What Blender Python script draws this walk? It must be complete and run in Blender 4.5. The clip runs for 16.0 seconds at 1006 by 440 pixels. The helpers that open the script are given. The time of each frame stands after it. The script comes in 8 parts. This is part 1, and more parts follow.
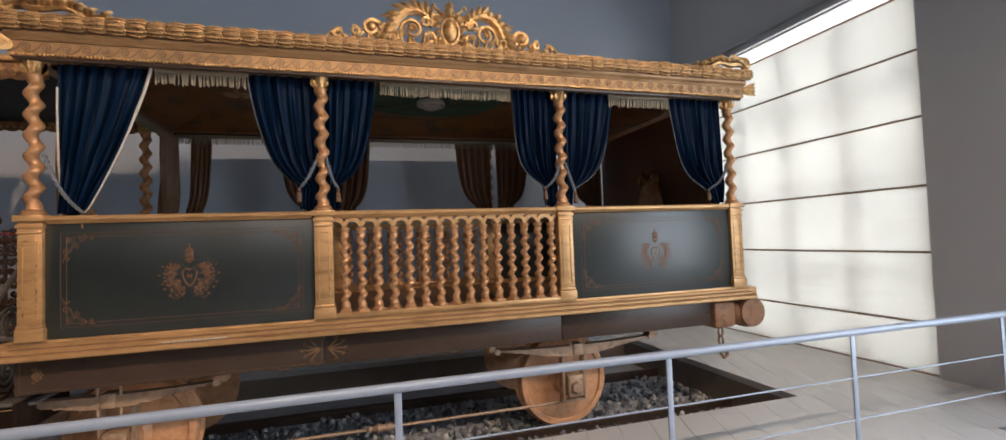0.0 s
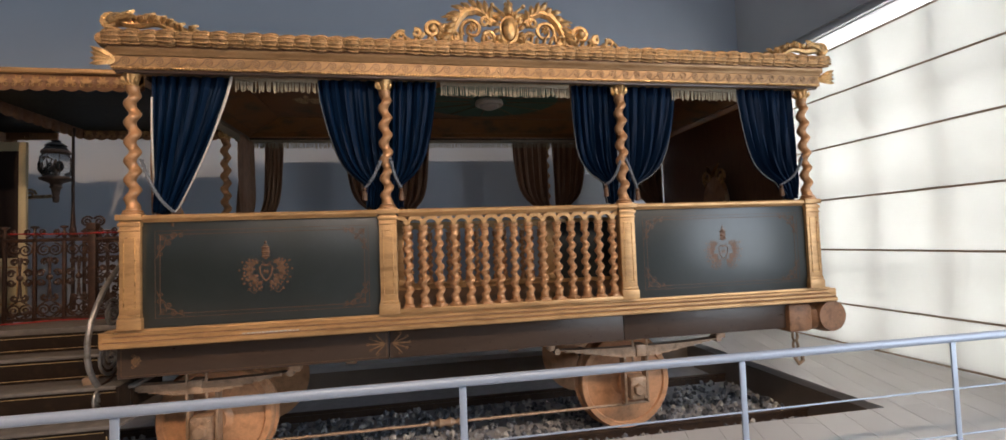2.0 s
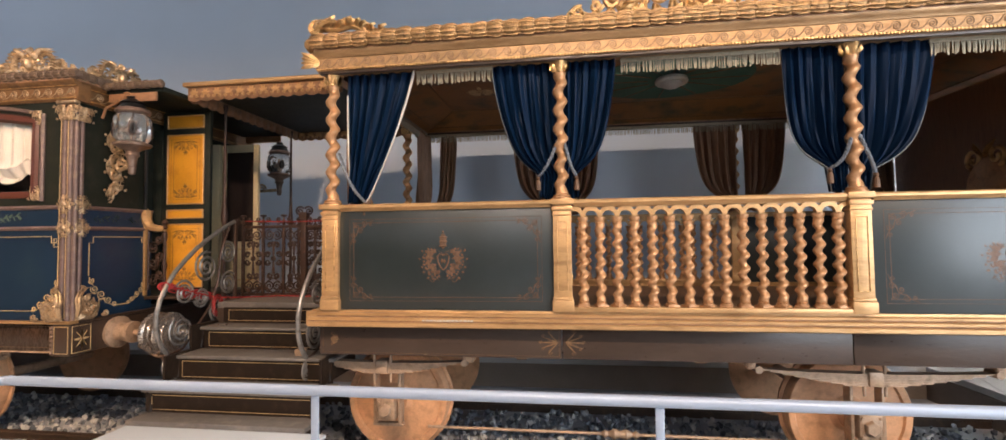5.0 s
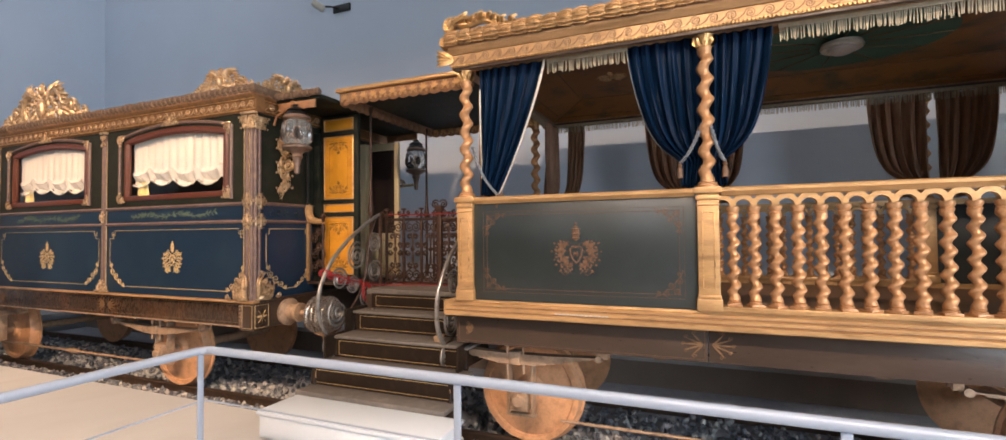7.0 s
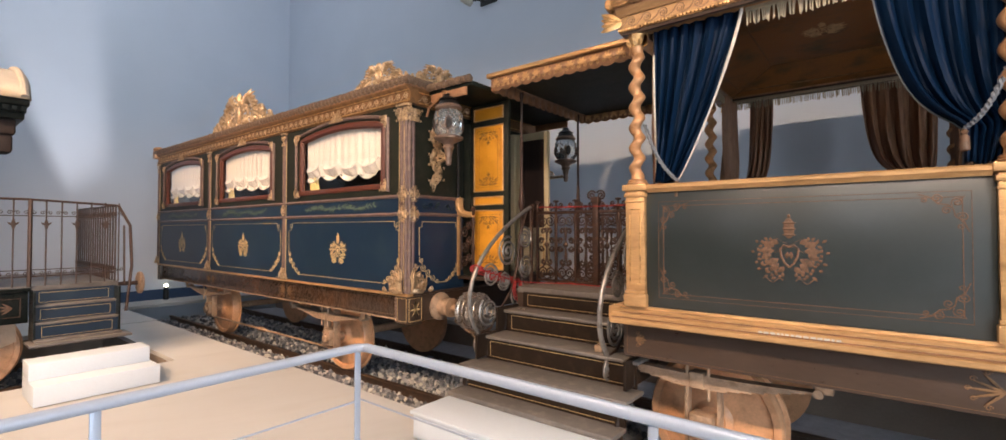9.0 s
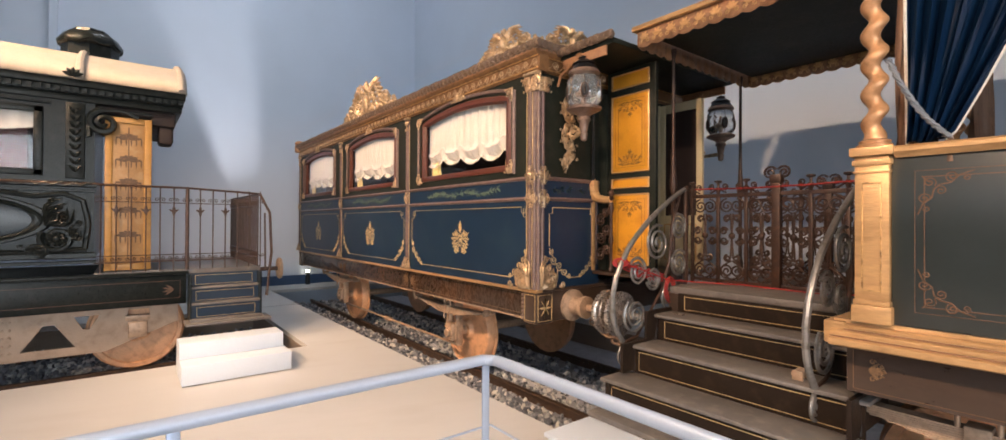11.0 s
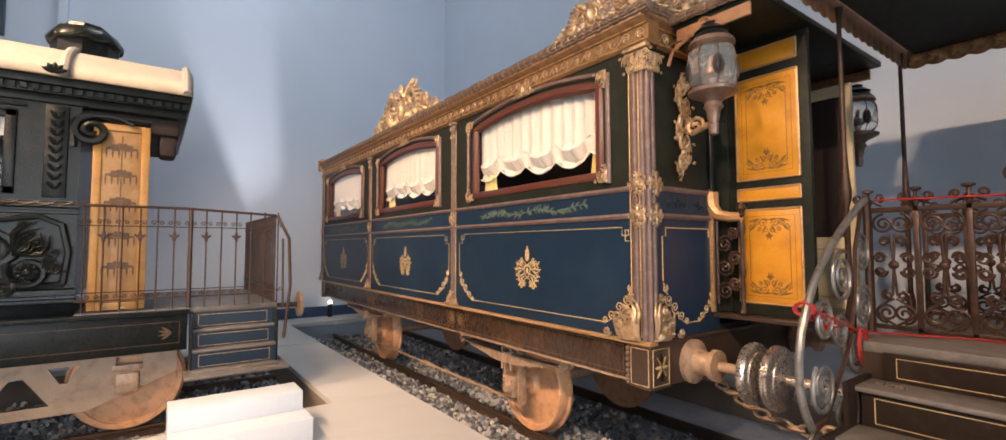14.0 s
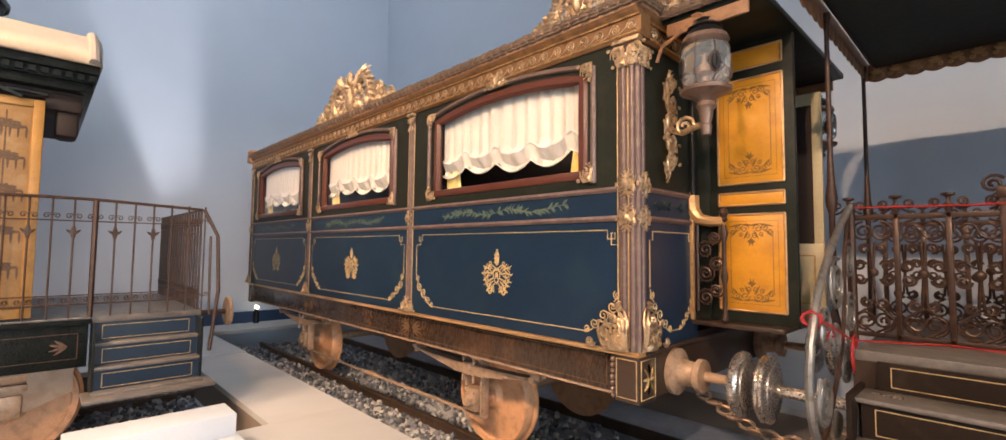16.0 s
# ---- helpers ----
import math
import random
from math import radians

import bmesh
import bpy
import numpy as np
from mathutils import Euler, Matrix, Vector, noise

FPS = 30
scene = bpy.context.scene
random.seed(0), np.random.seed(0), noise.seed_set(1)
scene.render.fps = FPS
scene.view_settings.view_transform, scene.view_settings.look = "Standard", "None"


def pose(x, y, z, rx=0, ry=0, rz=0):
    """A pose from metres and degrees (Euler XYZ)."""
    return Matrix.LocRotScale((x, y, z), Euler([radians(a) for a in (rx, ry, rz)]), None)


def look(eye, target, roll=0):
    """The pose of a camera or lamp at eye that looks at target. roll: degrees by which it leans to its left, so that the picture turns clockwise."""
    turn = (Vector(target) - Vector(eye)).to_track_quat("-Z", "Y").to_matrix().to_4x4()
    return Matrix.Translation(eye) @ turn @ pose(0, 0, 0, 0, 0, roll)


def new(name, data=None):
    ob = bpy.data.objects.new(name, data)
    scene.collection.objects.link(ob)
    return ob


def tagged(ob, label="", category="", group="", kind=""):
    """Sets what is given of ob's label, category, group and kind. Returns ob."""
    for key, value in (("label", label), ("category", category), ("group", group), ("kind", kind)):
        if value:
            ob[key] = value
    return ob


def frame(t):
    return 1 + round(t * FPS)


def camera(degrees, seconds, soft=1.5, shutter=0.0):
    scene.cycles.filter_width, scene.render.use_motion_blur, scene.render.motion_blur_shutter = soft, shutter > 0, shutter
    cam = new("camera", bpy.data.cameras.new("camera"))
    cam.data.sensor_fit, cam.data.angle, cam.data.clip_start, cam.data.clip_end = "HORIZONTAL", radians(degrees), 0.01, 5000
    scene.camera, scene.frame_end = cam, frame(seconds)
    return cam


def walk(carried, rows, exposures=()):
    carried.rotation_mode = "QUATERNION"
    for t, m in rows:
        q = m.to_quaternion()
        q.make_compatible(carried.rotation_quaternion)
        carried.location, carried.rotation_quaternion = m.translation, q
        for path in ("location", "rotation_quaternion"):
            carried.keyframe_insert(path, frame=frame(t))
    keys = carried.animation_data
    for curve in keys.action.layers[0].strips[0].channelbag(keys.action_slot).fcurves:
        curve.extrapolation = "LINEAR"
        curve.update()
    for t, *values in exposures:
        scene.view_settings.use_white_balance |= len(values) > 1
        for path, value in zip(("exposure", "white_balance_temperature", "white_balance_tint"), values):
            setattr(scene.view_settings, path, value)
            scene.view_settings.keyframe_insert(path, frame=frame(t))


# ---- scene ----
cam = camera(92.2, 16.0)
PATH = [
    (0, (-0.036, 0.225, 1.733), (0.54, 2.139, 1.809), -2.1),
    (0.5, (-0.037, 0.23, 1.729), (0.508, 2.153, 1.805), -2.1),
    (1, (-0.047, 0.234, 1.715), (0.443, 2.172, 1.798), -2.1),
    (1.5, (-0.058, 0.238, 1.707), (0.37, 2.19, 1.794), -2.1),
    (2, (-0.084, 0.255, 1.704), (0.277, 2.22, 1.793), -2.1),
    (2.5, (-0.125, 0.288, 1.705), (0.17, 2.264, 1.794), -1.9),
    (3, (-0.162, 0.317, 1.708), (0.06, 2.303, 1.792), -1.6),
    (3.2, (-0.168, 0.335, 1.694), (0.023, 2.324, 1.784), -1.5),
    (5.3, (-0.276, 0.621, 1.696), (-0.602, 2.592, 1.777), -0.8),
    (5.5, (-0.333, 0.565, 1.69), (-0.685, 2.532, 1.769), -0.9),
    (6, (-0.31, 0.627, 1.706), (-0.802, 2.565, 1.777), -0.9),
    (6.5, (-0.305, 0.653, 1.701), (-0.921, 2.555, 1.768), -0.7),
    (7, (-0.348, 0.695, 1.7), (-1.107, 2.544, 1.755), -0.6),
    (7.5, (-0.473, 0.797, 1.687), (-1.368, 2.585, 1.739), -0.9),
    (8, (-0.618, 0.862, 1.675), (-1.615, 2.595, 1.726), -0.8),
    (8.5, (-0.715, 0.941, 1.668), (-1.832, 2.599, 1.714), -0.8),
    (9, (-0.808, 1.081, 1.682), (-2.051, 2.648, 1.725), -0.0),
    (9.5, (-0.917, 1.181, 1.673), (-2.283, 2.641, 1.707), 0.1),
    (9.7, (-1.0, 1.221, 1.666), (-2.397, 2.652, 1.698), 0.4),
    (11.8, (-1.818, 1.563, 1.614), (-3.449, 2.72, 1.621), 0.1),
    (12, (-1.929, 1.558, 1.615), (-3.562, 2.712, 1.623), 0.2),
    (12.5, (-2.167, 1.565, 1.625), (-3.802, 2.716, 1.671), -0.0),
    (13, (-2.37, 1.654, 1.624), (-4.006, 2.803, 1.706), -0.2),
    (13.5, (-2.565, 1.758, 1.622), (-4.2, 2.906, 1.731), -0.2),
    (14, (-2.779, 1.8, 1.641), (-4.399, 2.968, 1.753), -0.1),
    (14.5, (-2.988, 1.803, 1.637), (-4.542, 3.056, 1.76), -0.4),
    (15, (-3.106, 1.826, 1.637), (-4.636, 3.108, 1.759), -0.1),
    (15.5, (-3.186, 1.809, 1.648), (-4.68, 3.132, 1.773), 0.1),
    (16, (-3.241, 1.756, 1.644), (-4.683, 3.137, 1.766), 0.6),
]
EXPOSURES = [(0.0, 0.05), (3.0, 0.22), (5.5, 0.94), (9.0, 1.02), (12.0, 1.06), (16.0, 1.08)]
walk(cam, [(t, look(eye, target, roll)) for t, eye, target, roll in PATH], EXPOSURES)

# ---- light ----
sky = bpy.data.worlds.new("sky")
sky.use_nodes = True
scene.world = sky
_n = sky.node_tree.nodes
_t = _n.new("ShaderNodeTexSky")
_t.sky_type, _t.sun_disc, _t.sun_elevation, _t.sun_rotation = "NISHITA", False, radians(40), radians(80)
sky.node_tree.links.new(_t.outputs[0], _n["Background"].inputs[0])
_n["Background"].inputs[1].default_value = 0.1


def area(name, eye, target, sx, sy, watts, colour):
    d = bpy.data.lights.new(name, "AREA")
    d.shape, d.size, d.size_y, d.energy, d.color = "RECTANGLE", sx, sy, watts, colour
    ob = new(name, d)
    ob.matrix_world = look(eye, target)
    return ob


def spot(name, eye, target, watts, colour, angle, blend=0.6, radius=0.06):
    d = bpy.data.lights.new(name, "SPOT")
    d.energy, d.color, d.spot_size, d.spot_blend, d.shadow_soft_size = watts, colour, radians(angle), blend, radius
    ob = new(name, d)
    ob.matrix_world = look(eye, target)
    return ob


WARM, AMBER, DAY = (1.0, 0.765, 0.58), (1.0, 0.67, 0.42), (0.80, 0.89, 1.0)
# daylight outside the blind
area("daylight_blind", (7.1, 5.9, 2.5), (0, 5.9, 2.5), 4.4, 4.6, 240, (0.97, 0.98, 1.0))
# ambient fill lamps, set in added windows of the unseen wall behind the visitor
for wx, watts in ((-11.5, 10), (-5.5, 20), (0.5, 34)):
    area("unseen_window_light", (wx, -6.9, 5.2), (wx, 3.0, 1.5), 3.0, 2.6, watts, DAY)
# daylight of the side window out of view
area("unseen_window_light", (6.5, -1.15, 2.4), (0, -1.15, 2.0), 6.6, 4.2, 380, DAY)
# warm museum spotlights on the track over the visitors' side
for sx, tx, w in ((4.4, 2.6, 520), (1.6, 0.2, 470), (-0.8, -2.6, 500), (-3.0, -5.4, 650), (-5.8, -8.2, 720), (-8.6, -11.0, 700)):
    spot("track_spot", (sx, -1.2, 5.9), (tx, 4.6, 0.7), w, WARM if sx > -2 else AMBER, 78, 0.8)
spot("track_spot", (-3.6, -2.0, 4.3), (-9.0, 1.0, 0.3), 280, AMBER, 62, 0.8)
# added unseen spot, masked by plates, throws a wedge up the end wall
BEAM_SOURCE = Vector((-12.9, 3.3, 0.12))
spot("wedge_beam_helper", BEAM_SOURCE, (-14.8, 2.6, 10.5), 460, (1.0, 0.95, 0.95), 64, 1.0, 0.004)
# added fill strips under the ceiling, to brighten the end and back walls
area("added_wall_fill", (-12.0, 3.0, 10.8), (-14.8, 3.6, 3.0), 0.4, 7.0, 140, (0.84, 0.91, 1.0))
area("added_wall_fill", (-4.0, 6.2, 10.8), (-4.0, 8.4, 4.0), 17.0, 0.4, 50, (0.84, 0.91, 1.0))

# ---- materials ----


def material(name, colour, rough=0.5, metal=0.0, vary=0.25, scale=6.0, fine=60.0, bump=0.15, wear=None, worn=0.35, sheen=0.0, coat=0.0, stretch=(1, 1, 1), each=0.0, spec=0.5):
    """Painted, gilt, cloth or stone surface: two scales of variation, a fine relief and patches of wear."""
    m = bpy.data.materials.new(name)
    m.use_nodes = True
    n, l = m.node_tree.nodes, m.node_tree.links
    b = n["Principled BSDF"]
    co, mp = n.new("ShaderNodeTexCoord"), n.new("ShaderNodeMapping")
    mp.inputs["Scale"].default_value = stretch
    l.new(co.outputs["Object"], mp.inputs[0])

    def noise_tex(s, detail):
        t = n.new("ShaderNodeTexNoise")
        t.inputs["Scale"].default_value, t.inputs["Detail"].default_value = s, detail
        l.new(mp.outputs[0], t.inputs["Vector"])
        return t

    big, small = noise_tex(scale, 5), noise_tex(fine, 4)
    hsv = n.new("ShaderNodeHueSaturation")
    hsv.inputs["Color"].default_value = (*colour, 1)
    mix = n.new("ShaderNodeMath")
    mix.operation = "MULTIPLY_ADD"
    l.new(big.outputs[0], mix.inputs[0])
    mix.inputs[1].default_value, mix.inputs[2].default_value = 2 * vary, 1 - 1.3 * vary
    mix2 = n.new("ShaderNodeMath")
    mix2.operation = "MULTIPLY_ADD"
    l.new(small.outputs[0], mix2.inputs[0])
    mix2.inputs[1].default_value = 1.6 * vary
    l.new(mix.outputs[0], mix2.inputs[2])
    value = mix2
    if each:
        info, add = n.new("ShaderNodeObjectInfo"), n.new("ShaderNodeMath")
        add.operation = "MULTIPLY_ADD"
        l.new(info.outputs["Random"], add.inputs[0])
        add.inputs[1].default_value = each
        l.new(mix2.outputs[0], add.inputs[2])
        value = add
    l.new(value.outputs[0], hsv.inputs["Value"])
    out = hsv.outputs[0]
    if wear:
        patch = noise_tex(scale * 2.3, 8)
        ramp = n.new("ShaderNodeValToRGB")
        ramp.color_ramp.elements[0].position, ramp.color_ramp.elements[1].position = 0.5, 0.72
        ramp.color_ramp.elements[1].color = (worn, worn, worn, 1)
        l.new(patch.outputs[0], ramp.inputs[0])
        mc = n.new("ShaderNodeMix")
        mc.data_type = "RGBA"
        l.new(ramp.outputs[0], mc.inputs["Factor"])
        l.new(out, mc.inputs["A"])
        mc.inputs["B"].default_value = (*wear, 1)
        out = mc.outputs["Result"]
    l.new(out, b.inputs["Base Color"])
    rr = n.new("ShaderNodeMath")
    rr.operation = "MULTIPLY_ADD"
    l.new(small.outputs[0], rr.inputs[0])
    rr.inputs[1].default_value, rr.inputs[2].default_value = 0.25, max(0.02, rough - 0.12)
    l.new(rr.outputs[0], b.inputs["Roughness"])
    b.inputs["Metallic"].default_value = metal
    b.inputs["Specular IOR Level"].default_value = spec
    b.inputs["Sheen Weight"].default_value = sheen
    b.inputs["Coat Weight"].default_value = coat
    b.inputs["Coat Roughness"].default_value = 0.15
    if bump:
        bp = n.new("ShaderNodeBump")
        bp.inputs["Strength"].default_value, bp.inputs["Distance"].default_value = bump, 0.01
        l.new(small.outputs[0], bp.inputs["Height"])
        l.new(bp.outputs[0], b.inputs["Normal"])
    return m


GILT = material("gilt_carving", (0.56, 0.35, 0.155), 0.38, 0.78, 0.40, 9, 80, 0.5, (0.13, 0.065, 0.03), 0.85)
OCHRE = material("gilded_frame", (0.48, 0.285, 0.128), 0.36, 0.45, 0.30, 5, 70, 0.25, (0.24, 0.12, 0.045), 0.6, stretch=(0.35, 1, 1.6))
TWIST = material("gilded_turning", (0.43, 0.230, 0.112), 0.34, 0.38, 0.32, 7, 60, 0.15, (0.20, 0.095, 0.04), 0.6)
LINE = material("gold_line", (0.56, 0.40, 0.20), 0.5, 0.3, 0.3, 14, 90, 0.1, (0.10, 0.06, 0.03), 0.5)
DULLGOLD = material("faded_gold_paint", (0.110, 0.058, 0.032), 0.55, 0.15, 0.35, 12, 80, 0.1, (0.03, 0.025, 0.02), 0.6)
GREEN = material("dark_green_panel", (0.009, 0.014, 0.0135), 0.5, 0, 0.4, 2.5, 40, 0.06, (0.019, 0.025, 0.026), 0.5, spec=0.28)
COACH = material("coach_green_paint", (0.014, 0.016, 0.012), 0.45, 0, 0.35, 3, 50, 0.10, (0.042, 0.036, 0.027), 0.4, spec=0.16)
GREEN.node_tree.nodes["Principled BSDF"].inputs["Coat Weight"].default_value = 0.62
GREEN.node_tree.nodes["Principled BSDF"].inputs["Coat Roughness"].default_value = 0.3
GREEN.node_tree.nodes["Principled BSDF"].inputs["Coat IOR"].default_value = 1.75
BLUE = material("coach_blue_paint", (0.008, 0.021, 0.044), 0.36, 0, 0.35, 1.2, 50, 0.05, (0.020, 0.042, 0.060), 0.5, spec=0.4)
SOLE = material("brown_underframe", (0.046, 0.028, 0.019), 0.32, 0.1, 0.28, 2.5, 50, 0.12, (0.085, 0.055, 0.04), 0.35, stretch=(0.3, 1, 1))
VELVET = material("blue_velvet", (0.0007, 0.0075, 0.024), 0.55, 0, 0.5, 5, 50, 0.15, (0.0012, 0.014, 0.038), 0.5, spec=0.12, stretch=(3, 3, 0.5))
LINING = material("brown_curtain", (0.21, 0.108, 0.060), 0.5, 0, 0.3, 8, 70, 0.2, (0.10, 0.05, 0.028), 0.6, stretch=(5, 5, 0.4))
BRAID = material("dull_grey_braid", (0.10, 0.105, 0.11), 0.6, 0.1, 0.3, 30, 160, 0.4)
LACE = material("silver_braid", (0.50, 0.46, 0.40), 0.6, 0.1, 0.3, 30, 160, 0.4)
FRINGE = material("gold_grey_fringe", (0.26, 0.215, 0.15), 0.6, 0.2, 0.4, 30, 120, 0.2)
WHEEL = material("salmon_wheel_paint", (0.64, 0.345, 0.185), 0.42, 0.05, 0.25, 5, 60, 0.15, (0.30, 0.13, 0.05), 0.45)
STEEL = material("bare_steel", (0.52, 0.46, 0.41), 0.28, 0.85, 0.3, 8, 70, 0.2, (0.20, 0.12, 0.07), 0.6)
SPRING = material("painted_spring", (0.40, 0.27, 0.18), 0.45, 0.3, 0.35, 8, 60, 0.2, (0.12, 0.07, 0.04), 0.5)
IRON = material("brown_wrought_iron", (0.046, 0.024, 0.016), 0.40, 0.35, 0.35, 10, 80, 0.2, (0.13, 0.06, 0.033), 0.5)
WALL = material("pale_blue_plaster", (0.56, 0.615, 0.71), 0.85, 0, 0.05, 1.2, 90, 0.05)
GREYWALL = material("grey_plaster", (0.58, 0.57, 0.57), 0.85, 0, 0.06, 1.2, 90, 0.05)
NAVY = material("navy_skirting", (0.025, 0.055, 0.12), 0.5, 0, 0.2, 4, 60, 0.05)
FLOOR = material("pale_limed_boards", (0.555, 0.54, 0.53), 0.42, 0, 0.06, 1.2, 14, 0.02, (0.43, 0.40, 0.37), 0.22, each=0.09, stretch=(0.9, 0.9, 1))
STONE = material("white_step_block", (0.62, 0.67, 0.74), 0.5, 0, 0.06, 3, 60, 0.05)
PIT = material("pit_concrete", (0.25, 0.195, 0.155), 0.8, 0, 0.25, 3, 40, 0.2)
RAIL = material("rusty_rail", (0.085, 0.055, 0.04), 0.5, 0.5, 0.35, 6, 60, 0.25, (0.19, 0.11, 0.06), 0.5)
BALLAST = material("grey_ballast", (0.28, 0.28, 0.30), 0.85, 0, 0.45, 9, 50, 0.3, each=0.8)
HANDRAIL = material("blue_grey_rail_paint", (0.33, 0.38, 0.47), 0.35, 0.15, 0.08, 4, 60, 0.05)
LINEN = material("white_silk_blind", (0.43, 0.395, 0.36), 0.8, 0, 0.12, 6, 60, 0.15, sheen=0.2)
DRAPE = material("yellow_silk_drape", (0.62, 0.46, 0.16), 0.6, 0, 0.2, 6, 60, 0.15, sheen=0.3)
MAHOGANY = material("mahogany_frame", (0.085, 0.026, 0.016), 0.35, 0, 0.3, 6, 60, 0.1, stretch=(1, 1, 6))
YELLOW = material("yellow_lacquer", (0.54, 0.24, 0.020), 0.32, 0, 0.18, 3, 60, 0.06, (0.40, 0.155, 0.014), 0.6)
OLDYELLOW = material("worn_yellow_lacquer", (0.36, 0.185, 0.045), 0.42, 0.1, 0.25, 5, 60, 0.1, (0.22, 0.10, 0.03), 0.5)
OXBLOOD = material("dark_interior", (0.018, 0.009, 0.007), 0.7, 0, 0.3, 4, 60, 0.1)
CREAM = material("cream_panel", (0.55, 0.47, 0.30), 0.5, 0, 0.15, 4, 60, 0.05)
PURPLISH = material("plum_brown_pilaster", (0.13, 0.085, 0.075), 0.45, 0.2, 0.3, 8, 60, 0.15, (0.28, 0.20, 0.14), 0.5)
CEILING = material("painted_canopy_ceiling", (0.21, 0.088, 0.022), 0.5, 0, 0.4, 1.6, 40, 0.1, (0.030, 0.050, 0.026), 0.8)
CANGREEN = material("green_ceiling_paint", (0.040, 0.105, 0.070), 0.6, 0, 0.4, 3, 40, 0.1)
ROPE = material("grey_cord", (0.12, 0.13, 0.15), 0.6, 0.2, 0.5, 40, 150, 0.5)
STAIR = material("dark_stair_paint", (0.016, 0.010, 0.007), 0.42, 0, 0.35, 5, 60, 0.1, (0.045, 0.028, 0.017), 0.5, spec=0.18)
DARKRED = material("dark_red_cloth", (0.05, 0.006, 0.005), 0.8, 0, 0.3, 8, 60, 0.1)
RED = material("red_cord", (0.30, 0.016, 0.014), 0.7, 0, 0.2, 30, 120, 0.3)
SLATE = material("weathered_black_green", (0.0075, 0.0098, 0.0095), 0.30, 0.1, 0.4, 5, 60, 0.25, (0.028, 0.029, 0.027), 0.5, spec=0.22)
SLATEFIELD = material("blue_black_lacquer", (0.014, 0.021, 0.028), 0.3, 0, 0.3, 2, 50, 0.03, (0.04, 0.05, 0.058), 0.4, spec=0.4)
ROOFCLOTH = material("off_white_roof_canvas", (0.29, 0.262, 0.228), 0.7, 0, 0.2, 2, 50, 0.15, (0.26, 0.225, 0.18), 0.5)
FRAMEGREY = material("bogie_frame_paint", (0.34, 0.24, 0.17), 0.5, 0.2, 0.25, 4, 60, 0.15, (0.20, 0.12, 0.07), 0.5)
BLACK = material("black_metal", (0.012, 0.012, 0.013), 0.4, 0.3, 0.2, 8, 60, 0.05)
LEAF = material("painted_olive_leaf", (0.075, 0.105, 0.080), 0.5, 0, 0.4, 20, 80, 0.1)
STEP = material("worn_tread", (0.125, 0.11, 0.10), 0.45, 0.1, 0.35, 5, 60, 0.15, (0.28, 0.24, 0.20), 0.5)


_f = FLOOR.node_tree.nodes["Mapping"]      # grain runs along the boards
_f.vector_type = "TEXTURE"
_f.inputs["Rotation"].default_value, _f.inputs["Scale"].default_value = (0, 0, radians(-20)), (0.8, 2.5, 1)
BRACKET = material("carved_brown_wood", (0.24, 0.12, 0.06), 0.5, 0, 0.4, 7, 50, 0.4, (0.10, 0.05, 0.025), 0.7)
# unseen wall and ceiling colour, kept dark so that less light bounces back
LOWBOUNCE = material("low_bounce_plaster", (0.16, 0.158, 0.155), 0.85, 0, 0.06, 1.2, 90, 0.05)
IRONGREY = material("worn_grey_iron", (0.24, 0.225, 0.21), 0.36, 0.65, 0.35, 10, 70, 0.2, (0.09, 0.06, 0.045), 0.6)
CORNICE = material("dark_gilt_cornice", (0.20, 0.105, 0.045), 0.42, 0.35, 0.35, 6, 70, 0.25, (0.09, 0.05, 0.03), 0.7)
EAVES = material("weathered_eaves_carving", (0.13, 0.085, 0.058), 0.5, 0.15, 0.4, 9, 70, 0.35, (0.26, 0.17, 0.09), 0.5)
ROLL = material("browned_gilt_roll", (0.34, 0.20, 0.088), 0.40, 0.5, 0.5, 14, 70, 0.6, (0.09, 0.048, 0.022), 0.9)
SCREEN = material("teal_screen", (0.018, 0.040, 0.055), 0.4, 0, 0.1, 3, 40, 0.02)
SOLEGOLD = material("worn_gold_stencil", (0.16, 0.09, 0.042), 0.5, 0.2, 0.4, 14, 90, 0.1, (0.05, 0.03, 0.02), 0.6)
CARVEDARK = material("engraved_brown", (0.16, 0.095, 0.052), 0.5, 0.2, 0.3, 10, 80, 0.1)
BRONZE = material("aged_bronze", (0.22, 0.15, 0.115), 0.4, 0.55, 0.35, 9, 70, 0.2, (0.10, 0.06, 0.04), 0.6)
ENTAB = material("browned_gilt_entablature", (0.30, 0.176, 0.083), 0.38, 0.45, 0.35, 5, 70, 0.25, (0.16, 0.08, 0.03), 0.7, stretch=(0.35, 1, 1.6))
# copper patches in the colour stand in for reflections on the glossy sole bar
REFLECTSOLE = material("bronze_sole_painted_reflections", (0.042, 0.025, 0.016), 0.27, 0.25, 0.35, 1.4, 50, 0.08, (0.17, 0.082, 0.042), 0.6, stretch=(1.2, 1, 0.5))
ANTIQUE = material("antique_pale_gilt", (0.47, 0.335, 0.205), 0.36, 0.7, 0.40, 10, 80, 0.5, (0.12, 0.075, 0.045), 0.85)
SCROLLPAINT = material("brown_gold_painting", (0.17, 0.085, 0.020), 0.5, 0.1, 0.3, 14, 90, 0.05)
DECKWOOD = material("brown_deck_boards", (0.17, 0.092, 0.048), 0.45, 0, 0.3, 5, 60, 0.15, (0.09, 0.045, 0.022), 0.6, stretch=(0.4, 3, 1))
FADED = material("faded_door_painting", (0.26, 0.145, 0.055), 0.5, 0.05, 0.35, 4, 50, 0.1, (0.40, 0.27, 0.14), 0.6)
